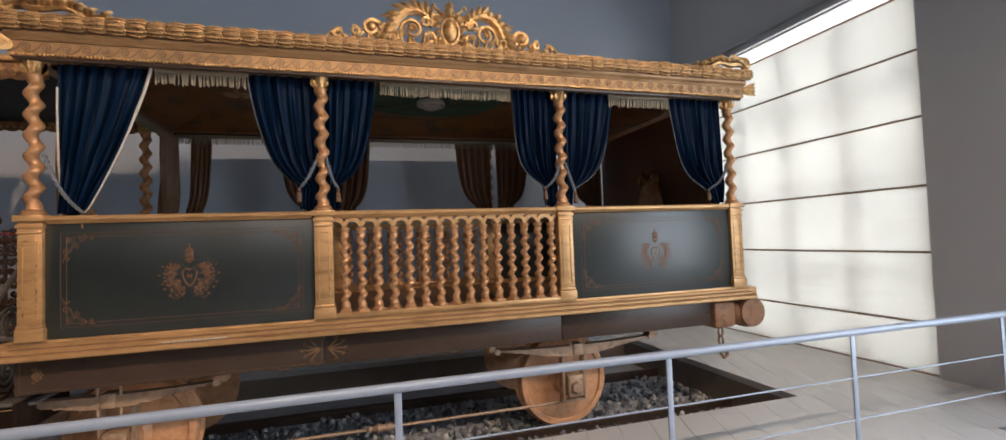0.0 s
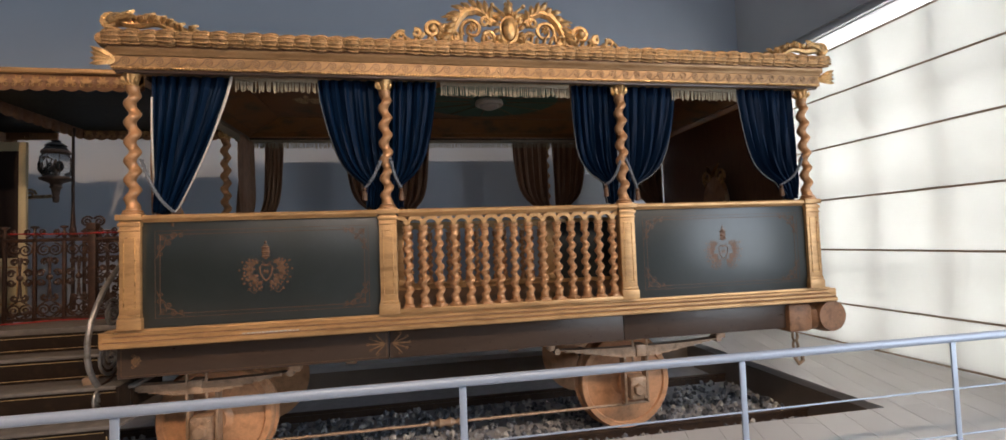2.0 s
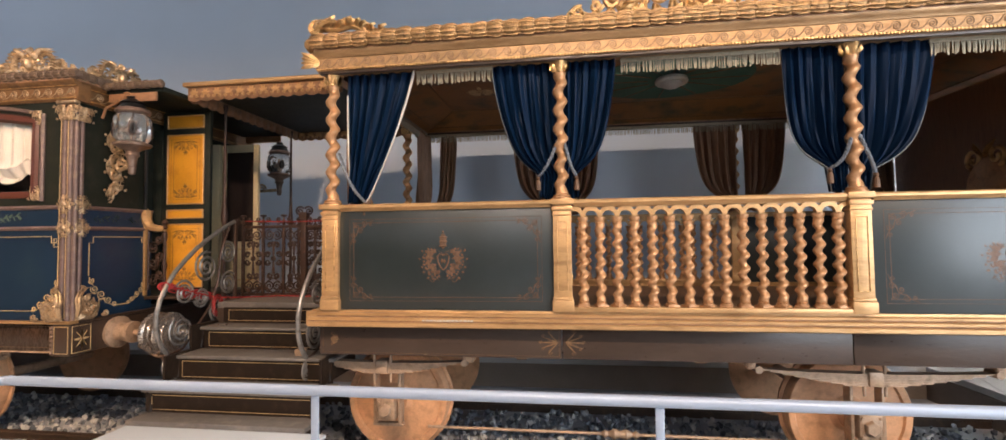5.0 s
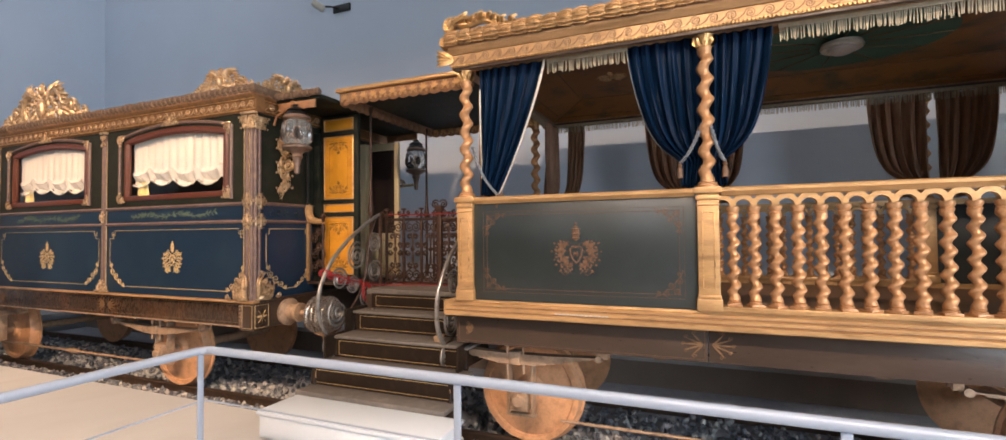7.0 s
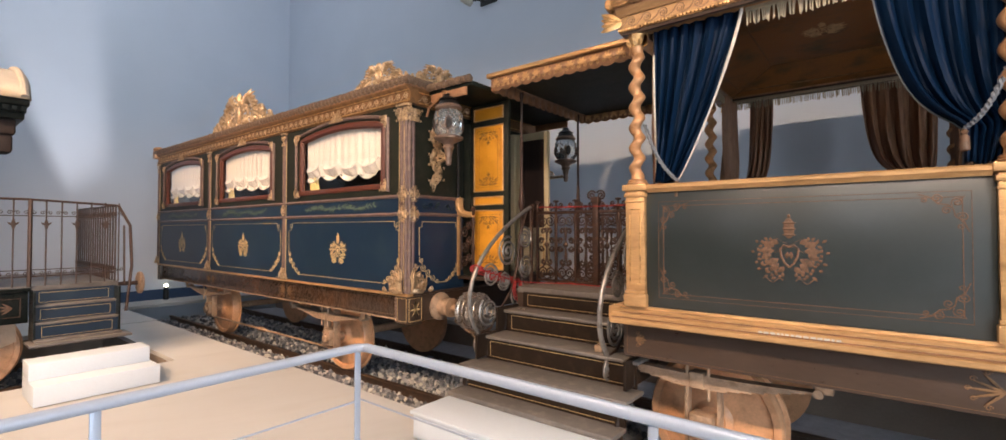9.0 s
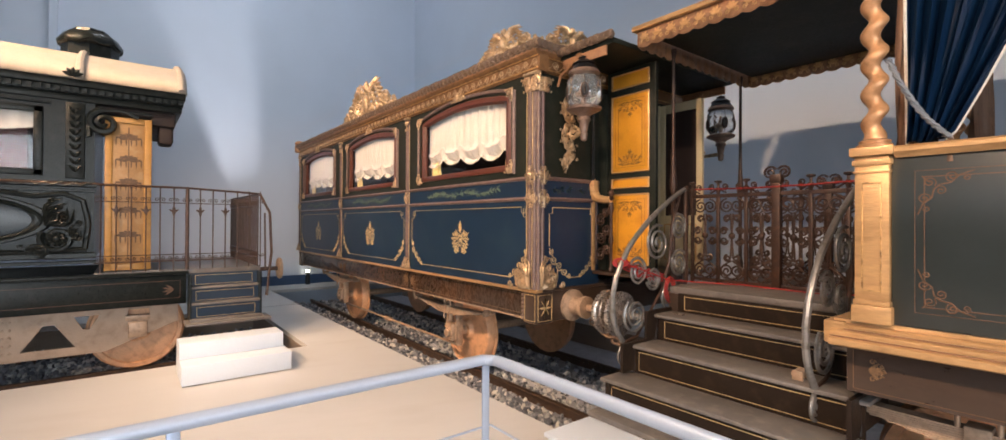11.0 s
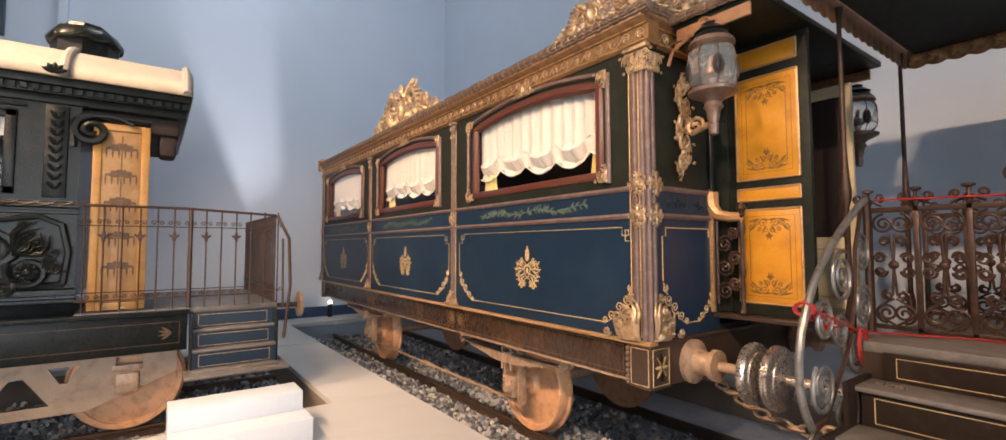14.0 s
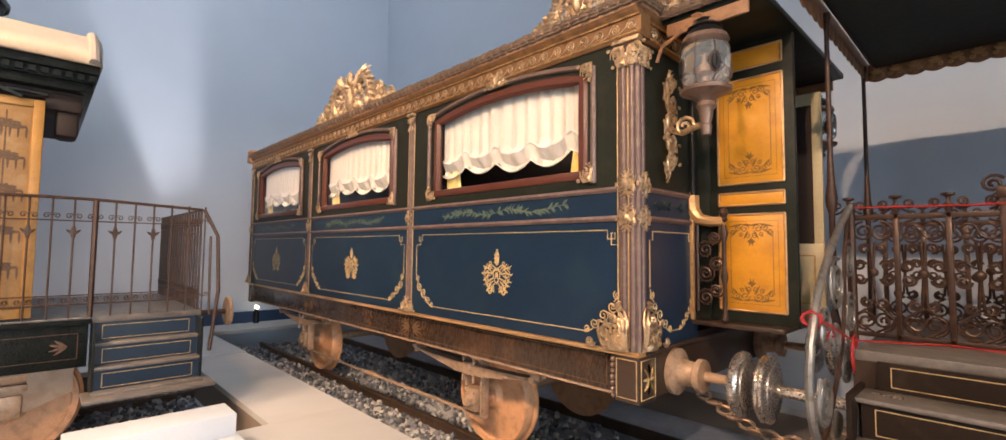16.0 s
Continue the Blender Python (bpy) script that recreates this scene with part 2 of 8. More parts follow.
SMUDGE = material("dark_faded_ornament", (0.075, 0.042, 0.022), 0.6, 0, 0.4, 20, 90, 0.1, (0.20, 0.11, 0.045), 0.7)


def glass(name):
    m = bpy.data.materials.new(name)
    m.use_nodes = True
    b = m.node_tree.nodes["Principled BSDF"]
    b.inputs["Transmission Weight"].default_value, b.inputs["Roughness"].default_value, b.inputs["IOR"].default_value = 1.0, 0.03, 1.3
    b.inputs["Base Color"].default_value = (0.93, 0.95, 0.95, 1)
    return m


GLASS = glass("clear_glass")
LAMPGLASS = glass("pressed_lamp_glass")
_b = LAMPGLASS.node_tree.nodes["Principled BSDF"]
_b.inputs["Transmission Weight"].default_value, _b.inputs["Roughness"].default_value, _b.inputs["Base Color"].default_value = 0.90, 0.03, (0.86, 0.89, 0.90, 1)
_b.inputs["IOR"].default_value = 1.45


def blind_cloth():
    m = bpy.data.materials.new("translucent_blind_cloth")
    m.use_nodes = True
    n, l = m.node_tree.nodes, m.node_tree.links
    n.remove(n["Principled BSDF"])
    d, t, x = n.new("ShaderNodeBsdfDiffuse"), n.new("ShaderNodeBsdfTranslucent"), n.new("ShaderNodeMixShader")
    w, co, hs = n.new("ShaderNodeTexNoise"), n.new("ShaderNodeTexCoord"), n.new("ShaderNodeHueSaturation")
    l.new(co.outputs["Object"], w.inputs["Vector"])
    w.inputs["Scale"].default_value = 1.4
    mt = n.new("ShaderNodeMath")
    mt.operation = "MULTIPLY_ADD"
    mt.inputs[1].default_value, mt.inputs[2].default_value = 0.16, 0.9
    l.new(w.outputs[0], mt.inputs[0])
    l.new(mt.outputs[0], hs.inputs["Value"])
    hs.inputs["Color"].default_value = (0.80, 0.79, 0.76, 1)
    for s in (d, t):
        l.new(hs.outputs[0], s.inputs[0])
    x.inputs[0].default_value = 0.55
    l.new(d.outputs[0], x.inputs[1])
    l.new(t.outputs[0], x.inputs[2])
    l.new(x.outputs[0], n["Material Output"].inputs[0])
    return m


BLIND = blind_cloth()


def glow(name, colour, strength):
    m = bpy.data.materials.new(name)
    m.use_nodes = True
    b = m.node_tree.nodes["Principled BSDF"]
    b.inputs["Emission Color"].default_value, b.inputs["Emission Strength"].default_value = (*colour, 1), strength
    return m


# ---- builders ----
ORIGIN = {}


def thing(name, at, label, category, group="", kind=""):
    ob = new(name)
    ob.empty_display_size = 0.1
    ob.location = at
    ORIGIN[ob] = Vector(at)
    return tagged(ob, label, category, group, kind)


def mesh_of(name, bm, mat, smooth=True):
    me = bpy.data.meshes.new(name)
    bm.normal_update()
    if smooth:
        for f in bm.faces:
            f.smooth = True
        for e in bm.edges:
            if len(e.link_faces) == 2 and e.calc_face_angle(0) > 0.7:
                e.smooth = False
    bm.to_mesh(me)
    bm.free()
    me.materials.append(mat)
    return me


def part(name, bm, mat, parent, label="", smooth=True):
    """One mesh under a thing or a part; the bmesh is in world metres."""
    org = ORIGIN[parent]
    bmesh.ops.translate(bm, verts=bm.verts, vec=-org)
    ob = new(name, mesh_of(name, bm, mat, smooth))
    ob.parent = parent
    ORIGIN[ob] = org
    return tagged(ob, label)


def place(name, me, parent, at, turn=None, label=""):
    """A piece on shared mesh data, at a place in the world."""
    ob = new(name, me)
    ob.parent = parent
    m = Matrix.Translation(Vector(at) - ORIGIN[parent])
    ob.matrix_local = m @ turn if turn else m
    ORIGIN[ob] = Vector(at)
    return tagged(ob, label)


def solo(name, bm, mat, label, category, group="", kind="", smooth=True):
    """A thing that is one mesh."""
    ob = new(name, mesh_of(name, bm, mat, smooth))
    ORIGIN[ob] = Vector((0, 0, 0))
    return tagged(ob, label, category, group, kind)


def box(bm, x0, x1, y0, y1, z0, z1, bevel=0.0):
    vs = bmesh.ops.create_cube(bm, size=1)["verts"]
    bmesh.ops.scale(bm, verts=vs, vec=(abs(x1 - x0), abs(y1 - y0), abs(z1 - z0)))
    bmesh.ops.translate(bm, verts=vs, vec=((x0 + x1) / 2, (y0 + y1) / 2, (z0 + z1) / 2))
    if bevel:
        es = list({e for v in vs for e in v.link_edges})
        bmesh.ops.bevel(bm, geom=es, offset=bevel, segments=2, affect="EDGES", profile=0.5)
    return bm


def slab(x0, x1, y0, y1, z0, z1, bevel=0.0):
    return box(bmesh.new(), x0, x1, y0, y1, z0, z1, bevel)


def lathe(bm, profile, at=(0, 0, 0), seg=16, axis="z", squash=(1, 1)):
    """Turn a profile of (radius, height) about an axis through at."""
    at = Vector(at)
    rings = []
    for r, h in profile:
        ring = []
        for i in range(seg):
            a = 2 * math.pi * i / seg
            c, s = r * math.cos(a) * squash[0], r * math.sin(a) * squash[1]
            p = (c, s, h) if axis == "z" else ((h, c, s) if axis == "x" else (s, h, c))
            ring.append(bm.verts.new(at + Vector(p)))
        rings.append(ring)
    for a, b in zip(rings, rings[1:]):
        for i in range(seg):
            j = (i + 1) % seg
            bm.faces.new((a[i], a[j], b[j], b[i]))
    bm.faces.new(rings[0][::-1])
    bm.faces.new(rings[-1])
    return bm


def tube(bm, pts, r, seg=6, taper=None, flat=1.0):
    """A round bar along points; taper gives the radius factor from 0 to 1; flat squeezes it along y."""
    pts = [Vector(p) for p in pts]
    n = len(pts)
    ref = None
    rings = []
    for i, p in enumerate(pts):
        d = (pts[min(i + 1, n - 1)] - pts[max(i - 1, 0)])
        d = d.normalized() if d.length > 1e-9 else Vector((0, 0, 1))
        if ref is None:
            ref = d.orthogonal().normalized()
        ref = (ref - d * ref.dot(d))
        ref = ref.normalized() if ref.length > 1e-6 else d.orthogonal().normalized()
        side = d.cross(ref)
        k = r * (taper(i / max(1, n - 1)) if taper else 1)
        ring = []
        for j in range(seg):
            a = 2 * math.pi * j / seg
            o = ref * (k * math.cos(a)) + side * (k * math.sin(a))
            o.y *= flat
            ring.append(bm.verts.new(p + o))
        rings.append(ring)
    for a, b in zip(rings, rings[1:]):
        for j in range(seg):
            q = (j + 1) % seg
            bm.faces.new((a[j], a[q], b[q], b[j]))
    bm.faces.new(rings[0][::-1])
    bm.faces.new(rings[-1])
    return bm


def spiral(cx, cz, r0, r1, a0, turns, y, n=18):
    """Points of a scroll in a plane facing y."""
    return [Vector((cx + (r0 + (r1 - r0) * k / n) * math.cos(a0 + 2 * math.pi * turns * k / n), y,
                    cz + (r0 + (r1 - r0) * k / n) * math.sin(a0 + 2 * math.pi * turns * k / n))) for k in range(n + 1)]


def sweep(bm, profile, x0, x1, axis="x"):
    """A moulding: the closed profile (y, z) pulled along x, or (x, z) pulled along y."""
    rows = []
    for v in (x0, x1):
        rows.append([bm.verts.new((v, p, q) if axis == "x" else (p, v, q)) for p, q in profile])
    k = len(profile)
    for i in range(k):
        j = (i + 1) % k
        bm.faces.new((rows[0][i], rows[0][j], rows[1][j], rows[1][i]))
    bm.faces.new(rows[0][::-1])
    bm.faces.new(rows[1])
    bmesh.ops.recalc_face_normals(bm, faces=bm.faces)
    return bm


def blob(bm, c, sx, sy, sz, seg=10, rings=6):
    vs = bmesh.ops.create_uvsphere(bm, u_segments=seg, v_segments=rings, radius=1)["verts"]
    bmesh.ops.scale(bm, verts=vs, vec=(sx, sy, sz))
    bmesh.ops.translate(bm, verts=vs, vec=c)
    return vs


def leaf(bm, base, tip, width, bulge=(0, -0.02, 0)):
    """A small curled carved leaf between two points."""
    base, tip = Vector(base), Vector(tip)
    d = tip - base
    side = d.cross(Vector((0, 1, 0)))
    side = side.normalized() if side.length > 1e-6 else Vector((1, 0, 0))
    out = Vector(bulge)
    prev = None
    for k in range(6):
        f = k / 5
        w = width * math.sin(math.pi * min(1, 0.12 + 0.88 * f)) ** 0.7 if f < 1 else 0.002
        c = base + d * f + out * math.sin(math.pi * f)
        row = [bm.verts.new(c - side * w), bm.verts.new(c + out * 0.6), bm.verts.new(c + side * w), bm.verts.new(c - out * 0.35)]
        if prev:
            for i in range(4):
                j = (i + 1) % 4
                bm.faces.new((prev[i], prev[j], row[j], row[i]))
        else:
            bm.faces.new(row)
        prev = row
    bm.faces.new(prev[::-1])


def turned(bm, turn, about):
    """Turn all of a bmesh about a point."""
    bmesh.ops.transform(bm, matrix=Matrix.Translation(about) @ turn @ Matrix.Translation(-Vector(about)), verts=bm.verts)
    return bm

# ---- the hall ----
YC = 5.9                       # middle of the long track
TRACK_Z = -0.29                # top of the rails
PIT_X0, PIT_X1, PIT_Y0, PIT_Y1 = -13.9, 4.25, 4.2, 7.6
SIDE_X0, SIDE_X1, SIDE_Y1 = -11.6, -8.1, 3.4


def structure(name, bm, mat, label, category):
    return solo(name, bm, mat, label, category, kind="structure", smooth=False)


bm = bmesh.new()
box(bm, -15.0, 6.6, 8.4, 8.7, -0.6, 11.0)
structure("wall_back", bm, WALL, "pale blue-grey plaster wall behind the train", "wall")
bm = bmesh.new()
box(bm, -15.1, -14.8, -7.0, 8.4, -0.6, 11.0)
structure("wall_far", bm, WALL, "pale blue plaster end wall of the hall", "wall")
bm = bmesh.new()
for y0, y1, z0, z1 in ((-7.0, -4.6, -0.6, 11.0), (2.3, 4.05, -0.6, 11.0), (-4.6, 2.3, 4.62, 11.0), (-4.6, 2.3, -0.6, 0.0), (7.75, 8.4, -0.6, 11.0), (4.05, 7.75, 4.62, 11.0), (4.05, 7.75, -0.6, 0.0)):
    box(bm, 6.10, 6.75, y0, y1, z0, z1)
structure("wall_window", bm, GREYWALL, "grey plaster wall with a tall screened window", "wall")
# unseen wall; its high window openings are added to go with the fill lamps
bm = bmesh.new()
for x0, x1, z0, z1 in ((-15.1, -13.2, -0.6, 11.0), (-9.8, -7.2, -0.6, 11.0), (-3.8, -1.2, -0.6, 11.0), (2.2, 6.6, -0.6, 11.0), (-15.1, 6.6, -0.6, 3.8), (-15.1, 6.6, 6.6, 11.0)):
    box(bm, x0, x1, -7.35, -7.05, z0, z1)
structure("wall_front", bm, LOWBOUNCE, "unseen dark grey plaster wall with added high windows behind the visitors", "wall")
# ceiling out of view, darkened to hold down the bounce
bm = slab(-15.1, 6.75, -7.35, 8.7, 11.0, 11.2)
structure("ceiling", bm, LOWBOUNCE, "plain hall ceiling, unseen, dark grey to cut bounced light", "ceiling")
bm = bmesh.new()
box(bm, -14.8, -14.765, SIDE_Y1, 8.4, -0.02, 0.24, 0.004)
structure("baseboard", bm, NAVY, "navy blue painted skirting along the end wall", "baseboard")
# the pits' floors and sides
bm = bmesh.new()
box(bm, PIT_X0 - 0.2, PIT_X1 + 0.3, PIT_Y0 - 0.2, 8.4, -0.75, -0.55)
box(bm, PIT_X1, PIT_X1 + 0.12, PIT_Y0, PIT_Y1, -0.55, -0.075)
box(bm, PIT_X0, PIT_X1, PIT_Y1, PIT_Y1 + 0.12, -0.55, -0.075)
box(bm, PIT_X0, PIT_X1, PIT_Y0 - 0.12, PIT_Y0, -0.55, -0.075)
structure("track_pit", bm, PIT, "dark concrete sides of the sunken track bed", "pit")
bm = bmesh.new()
box(bm, SIDE_X0, SIDE_X1, -7.0, SIDE_Y1, -0.75, -0.55)
box(bm, SIDE_X1, SIDE_X1 + 0.12, -7.0, SIDE_Y1, -0.55, -0.075)
box(bm, SIDE_X0 - 0.12, SIDE_X0, -7.0, SIDE_Y1, -0.55, -0.075)
box(bm, SIDE_X0, SIDE_X1, SIDE_Y1, SIDE_Y1 + 0.12, -0.55, -0.075)
structure("side_track_pit", bm, PIT, "dark concrete sides of the second track bed", "pit")
bm = bmesh.new()
box(bm, -14.8, 6.35, -7.0, 8.4, -1.0, -0.76)
structure("subfloor", bm, PIT, "plain ground under the floor", "floor")
floor = structure("floor", slab(SIDE_X1, 6.35, -7.05, -4.0, -0.07, 0.0), FLOOR, "pale limed floor of wide slabs with thin joints", "floor")
ORIGIN[floor] = Vector((0, 0, 0))


def clip(poly, x0, x1, y0, y1):
    """Cut a convex polygon to a rectangle."""
    for ax, lim, keep in ((0, x0, 1), (0, x1, -1), (1, y0, 1), (1, y1, -1)):
        out = []
        for p, q in zip(poly, poly[1:] + poly[:1]):
            dp, dq = (p[ax] - lim) * keep, (q[ax] - lim) * keep
            if dp >= 0:
                out.append(p)
            if dp * dq < 0:
                f = dp / (dp - dq)
                out.append((p[0] + (q[0] - p[0]) * f, p[1] + (q[1] - p[1]) * f))
        poly = out
        if len(poly) < 3:
            return []
    return poly


def boards(x0, x1, y0, y1, width, length, slant):
    """Wide boards laid aslant, with staggered butt joints, cut to a rectangle."""
    c, s = math.cos(radians(slant)), math.sin(radians(slant))
    n = int((abs(x1 - x0) + abs(y1 - y0)) / width) + 4
    for i in range(-n, n):
        for j in range(-8, 9):
            u0, v0 = i * width + 0.002, (j + (i % 3) / 3) * length + 0.0015
            u1, v1 = u0 + width - 0.004, v0 + length - 0.003
            poly = [((x0 + x1) / 2 + u * c + v * s, (y0 + y1) / 2 - u * s + v * c) for u, v in ((u0, v0), (u1, v0), (u1, v1), (u0, v1))]
            poly = clip(poly, x0, x1, y0, y1)
            if len(poly) < 3:
                continue
            cx, cy = sum(p[0] for p in poly) / len(poly), sum(p[1] for p in poly) / len(poly)
            bmx = bmesh.new()
            top = [bmx.verts.new((p[0] - cx, p[1] - cy, 0)) for p in poly]
            low = [bmx.verts.new((p[0] - cx, p[1] - cy, -0.012)) for p in poly]
            f = bmx.faces.new(top)
            for k in range(len(poly)):
                q = (k + 1) % len(poly)
                bmx.faces.new((top[k], low[k], low[q], top[q]))
            bmesh.ops.recalc_face_normals(bmx, faces=bmx.faces)
            place("floor_board", mesh_of("floor_board", bmx, FLOOR, False), floor, (cx, cy, 0.004))


# floor under the boards, around the pits
for x0, x1, y0, y1 in ((SIDE_X1, 6.35, -4.0, PIT_Y0), (SIDE_X0, SIDE_X1, SIDE_Y1, PIT_Y0), (-14.8, SIDE_X0, -7.0, PIT_Y0), (PIT_X1, 6.35, PIT_Y0, 8.4), (-14.8, PIT_X0, PIT_Y0, 8.4), (PIT_X0, PIT_X1, PIT_Y1, 8.4)):
    bm = slab(x0, x1, y0, y1, -0.07, -0.01 if (x0 >= SIDE_X1 or y0 == SIDE_Y1) and x1 < 7 and y0 < 7 and x0 > -12 else 0.0)
    structure("floor_bed", bm, FLOOR, "pale floor slab around the track pits", "floor")
boards(-2.2, 6.10, 1.2, PIT_Y0, 0.30, 2.6, 20)
boards(PIT_X1, 6.10, PIT_Y0, 8.4, 0.30, 2.6, 20)

# ---- tracks ----


def rail_profile():
    return [(-0.065, -0.15), (0.065, -0.15), (0.065, -0.135), (0.012, -0.12), (0.012, -0.04), (0.034, -0.03), (0.034, -0.006), (0.026, 0), (-0.026, 0), (-0.034, -0.006), (-0.034, -0.03), (-0.012, -0.04), (-0.012, -0.12), (-0.065, -0.135)]


for y in (5.14, 6.62):
    bm = sweep(bmesh.new(), [(y + a, TRACK_Z + b) for a, b in rail_profile()], PIT_X0, PIT_X1 - 0.02)
    solo("track_rail", bm, RAIL, "rusty brown steel rail in the ballast", "rail", "rails of the long track")
for x in (-9.46, -10.94):
    bm = sweep(bmesh.new(), [(x + a, TRACK_Z + b) for a, b in rail_profile()], -7.0, SIDE_Y1 - 0.02, "y")
    solo("track_rail", bm, RAIL, "rusty brown steel rail in the ballast", "rail", "rails of the side track")


def stones(name, spots, label, seed):
    rnd = random.Random(seed)
    verts, faces = [], []
    base = [(1, 0, 0), (-1, 0, 0), (0, 1, 0), (0, -1, 0), (0, 0, 1), (0, 0, -1), (0.6, 0.6, 0.5), (-0.6, 0.55, 0.55), (-0.55, -0.6, 0.5), (0.6, -0.55, 0.55)]
    tri = [(4, 6, 7), (4, 7, 8), (4, 8, 9), (4, 9, 6), (0, 2, 6), (2, 7, 6), (2, 1, 7), (1, 8, 7), (1, 3, 8), (3, 9, 8), (3, 0, 9), (0, 6, 9), (5, 2, 0), (5, 1, 2), (5, 3, 1), (5, 0, 3)]
    for x, y, z in spots:
        k = len(verts)
        s = rnd.uniform(0.020, 0.046)
        m = Euler((rnd.uniform(0, 6), rnd.uniform(0, 6), rnd.uniform(0, 6))).to_matrix()
        for b in base:
            v = m @ Vector((b[0] * s * rnd.uniform(0.8, 1.3), b[1] * s * rnd.uniform(0.7, 1.2), b[2] * s * rnd.uniform(0.6, 1.0)))
            verts.append((x + v.x, y + v.y, z + v.z))
        faces += [tuple(k + i for i in t) for t in tri]
    me = bpy.data.meshes.new(name)
    me.from_pydata(verts, [], faces)
    me.materials.append(STONES)
    ob = new(name, me)
    return tagged(ob, label, "ballast", kind="stuff")


def stone_material():
    m = material("ballast_stone", (0.24, 0.235, 0.235), 0.85, 0, 0.2, 9, 60, 0.3)
    n, l = m.node_tree.nodes, m.node_tree.links
    g, rp, b = n.new("ShaderNodeNewGeometry"), n.new("ShaderNodeValToRGB"), n["Principled BSDF"]
    l.new(g.outputs["Random Per Island"], rp.inputs[0])
    e = rp.color_ramp.elements
    e[0].color, e[1].color = (0.075, 0.08, 0.095, 1), (0.66, 0.63, 0.58, 1)
    e.new(0.55).color = (0.24, 0.245, 0.27, 1)
    l.new(rp.outputs[0], b.inputs["Base Color"])
    return m


STONES = stone_material()
rnd = random.Random(4)
spots = []
for k in range(15000):
    x, y = rnd.uniform(PIT_X0 + 0.05, PIT_X1 - 0.05), rnd.uniform(PIT_Y0 + 0.03, 6.5) if rnd.random() < 0.55 else rnd.uniform(PIT_Y0 + 0.03, 5.1)
    if abs(y - 5.14) < 0.08:
        continue
    spots.append((x, y, TRACK_Z - 0.11 + rnd.uniform(-0.02, 0.05) + (0.05 if y < 4.75 else 0)))
stones("track_ballast", spots, "loose grey crushed-stone ballast between and beside the rails", 5)
bm = slab(PIT_X0, PIT_X1, PIT_Y0, PIT_Y1, -0.54, TRACK_Z - 0.12)
solo("ballast_bed", bm, BALLAST, "packed grey ballast under the rails", "ballast", kind="stuff", smooth=False)
spots = [(rnd.uniform(SIDE_X0 + 0.1, SIDE_X1 - 0.02), rnd.uniform(-1.5, SIDE_Y1 - 0.05), TRACK_Z - 0.11 + rnd.uniform(-0.02, 0.05)) for k in range(4500)]
spots = [s for s in spots if abs(s[0] + 9.46) > 0.08]
stones("side_track_ballast", spots, "loose grey crushed-stone ballast under the dark carriage", 6)
bm = slab(SIDE_X0, SIDE_X1, -7.0, SIDE_Y1, -0.54, TRACK_Z - 0.12)
solo("side_ballast_bed", bm, BALLAST, "packed grey ballast under the side track", "ballast", kind="stuff", smooth=False)

# ---- window with its roller blind ----
win = thing("window_1", (6.30, 5.9, 0.0), "tall steel-framed window behind a pale roller blind", "window", kind="structure")
for y in (4.09, 5.0, 5.9, 6.8, 7.71):
    part("window_frame", slab(6.26, 6.32, y - 0.035, y + 0.035, 0.0, 4.36), FRAMEGREY, win)
for z in (0.03, 1.15, 2.3, 3.45):
    part("window_frame", slab(6.275, 6.305, 4.06, 7.74, z - 0.025, z + 0.025), BLACK, win)
pane = slab(6.34, 6.344, 4.06, 7.74, 0.02, 4.6)
pn = part("pane", pane, GLASS, win)
pn.visible_shadow = False
SKYGLOW = glow("bright_sky", (0.97, 0.985, 1.0), 1.7)
bm = bmesh.new()
box(bm, 7.6, 7.62, 2.5, 9.3, -1.0, 6.5)
bd = solo("backdrop", bm, SKYGLOW, "bright overcast daylight outside the window", "sky", kind="structure", smooth=False)
blind = thing("roller_blind", (6.14, 5.9, 0.0), "pale translucent roller blind with dark battens, lit from outside", "blind")
ZB = [0.02, 0.60, 1.40, 2.16, 2.95, 3.72, 4.40]
for a, b in zip(ZB, ZB[1:]):
    part("blind_panel", slab(6.138, 6.141, 4.06, 7.74, a + 0.012, b - 0.012), BLIND, blind)
for z in ZB[:-1]:
    part("batten", slab(6.133, 6.146, 4.06, 7.74, z - 0.013, z + 0.013, 0.003), FRAMEGREY, blind, "thin dark batten")
bm = tube(bmesh.new(), [(6.139, 4.06, 4.402), (6.139, 7.74, 4.402)], 0.016, 8)
part("head_batten", bm, FRAMEGREY, blind, "thin grey head batten with a slit of daylight above it")
bm = slab(6.03, 6.10, 3.9, 8.4, 4.64, 4.70, 0.01)
box(bm, 6.05, 6.10, 3.9, 8.4, 4.78, 4.80, 0.004)
structure("trim", bm, GREYWALL, "grey plaster lintel over the blind", "trim")
lw = structure("wall_pilaster", slab(-14.8, -14.62, 0.24, 0.37, -0.02, 11.0, 0.006), WALL, "narrow plaster pilaster on the end wall", "wall")
ws = thing("wall_screen", (-14.72, -0.9, 5.2), "dark teal information screen high on the end wall", "screen")
part("screen_case", slab(-14.8, -14.66, -3.2, -0.47, 5.40, 7.0, 0.012), SCREEN, ws)
part("screen_face", slab(-14.664, -14.655, -3.15, -0.52, 5.45, 6.95, 0.003), SCREEN, ws)

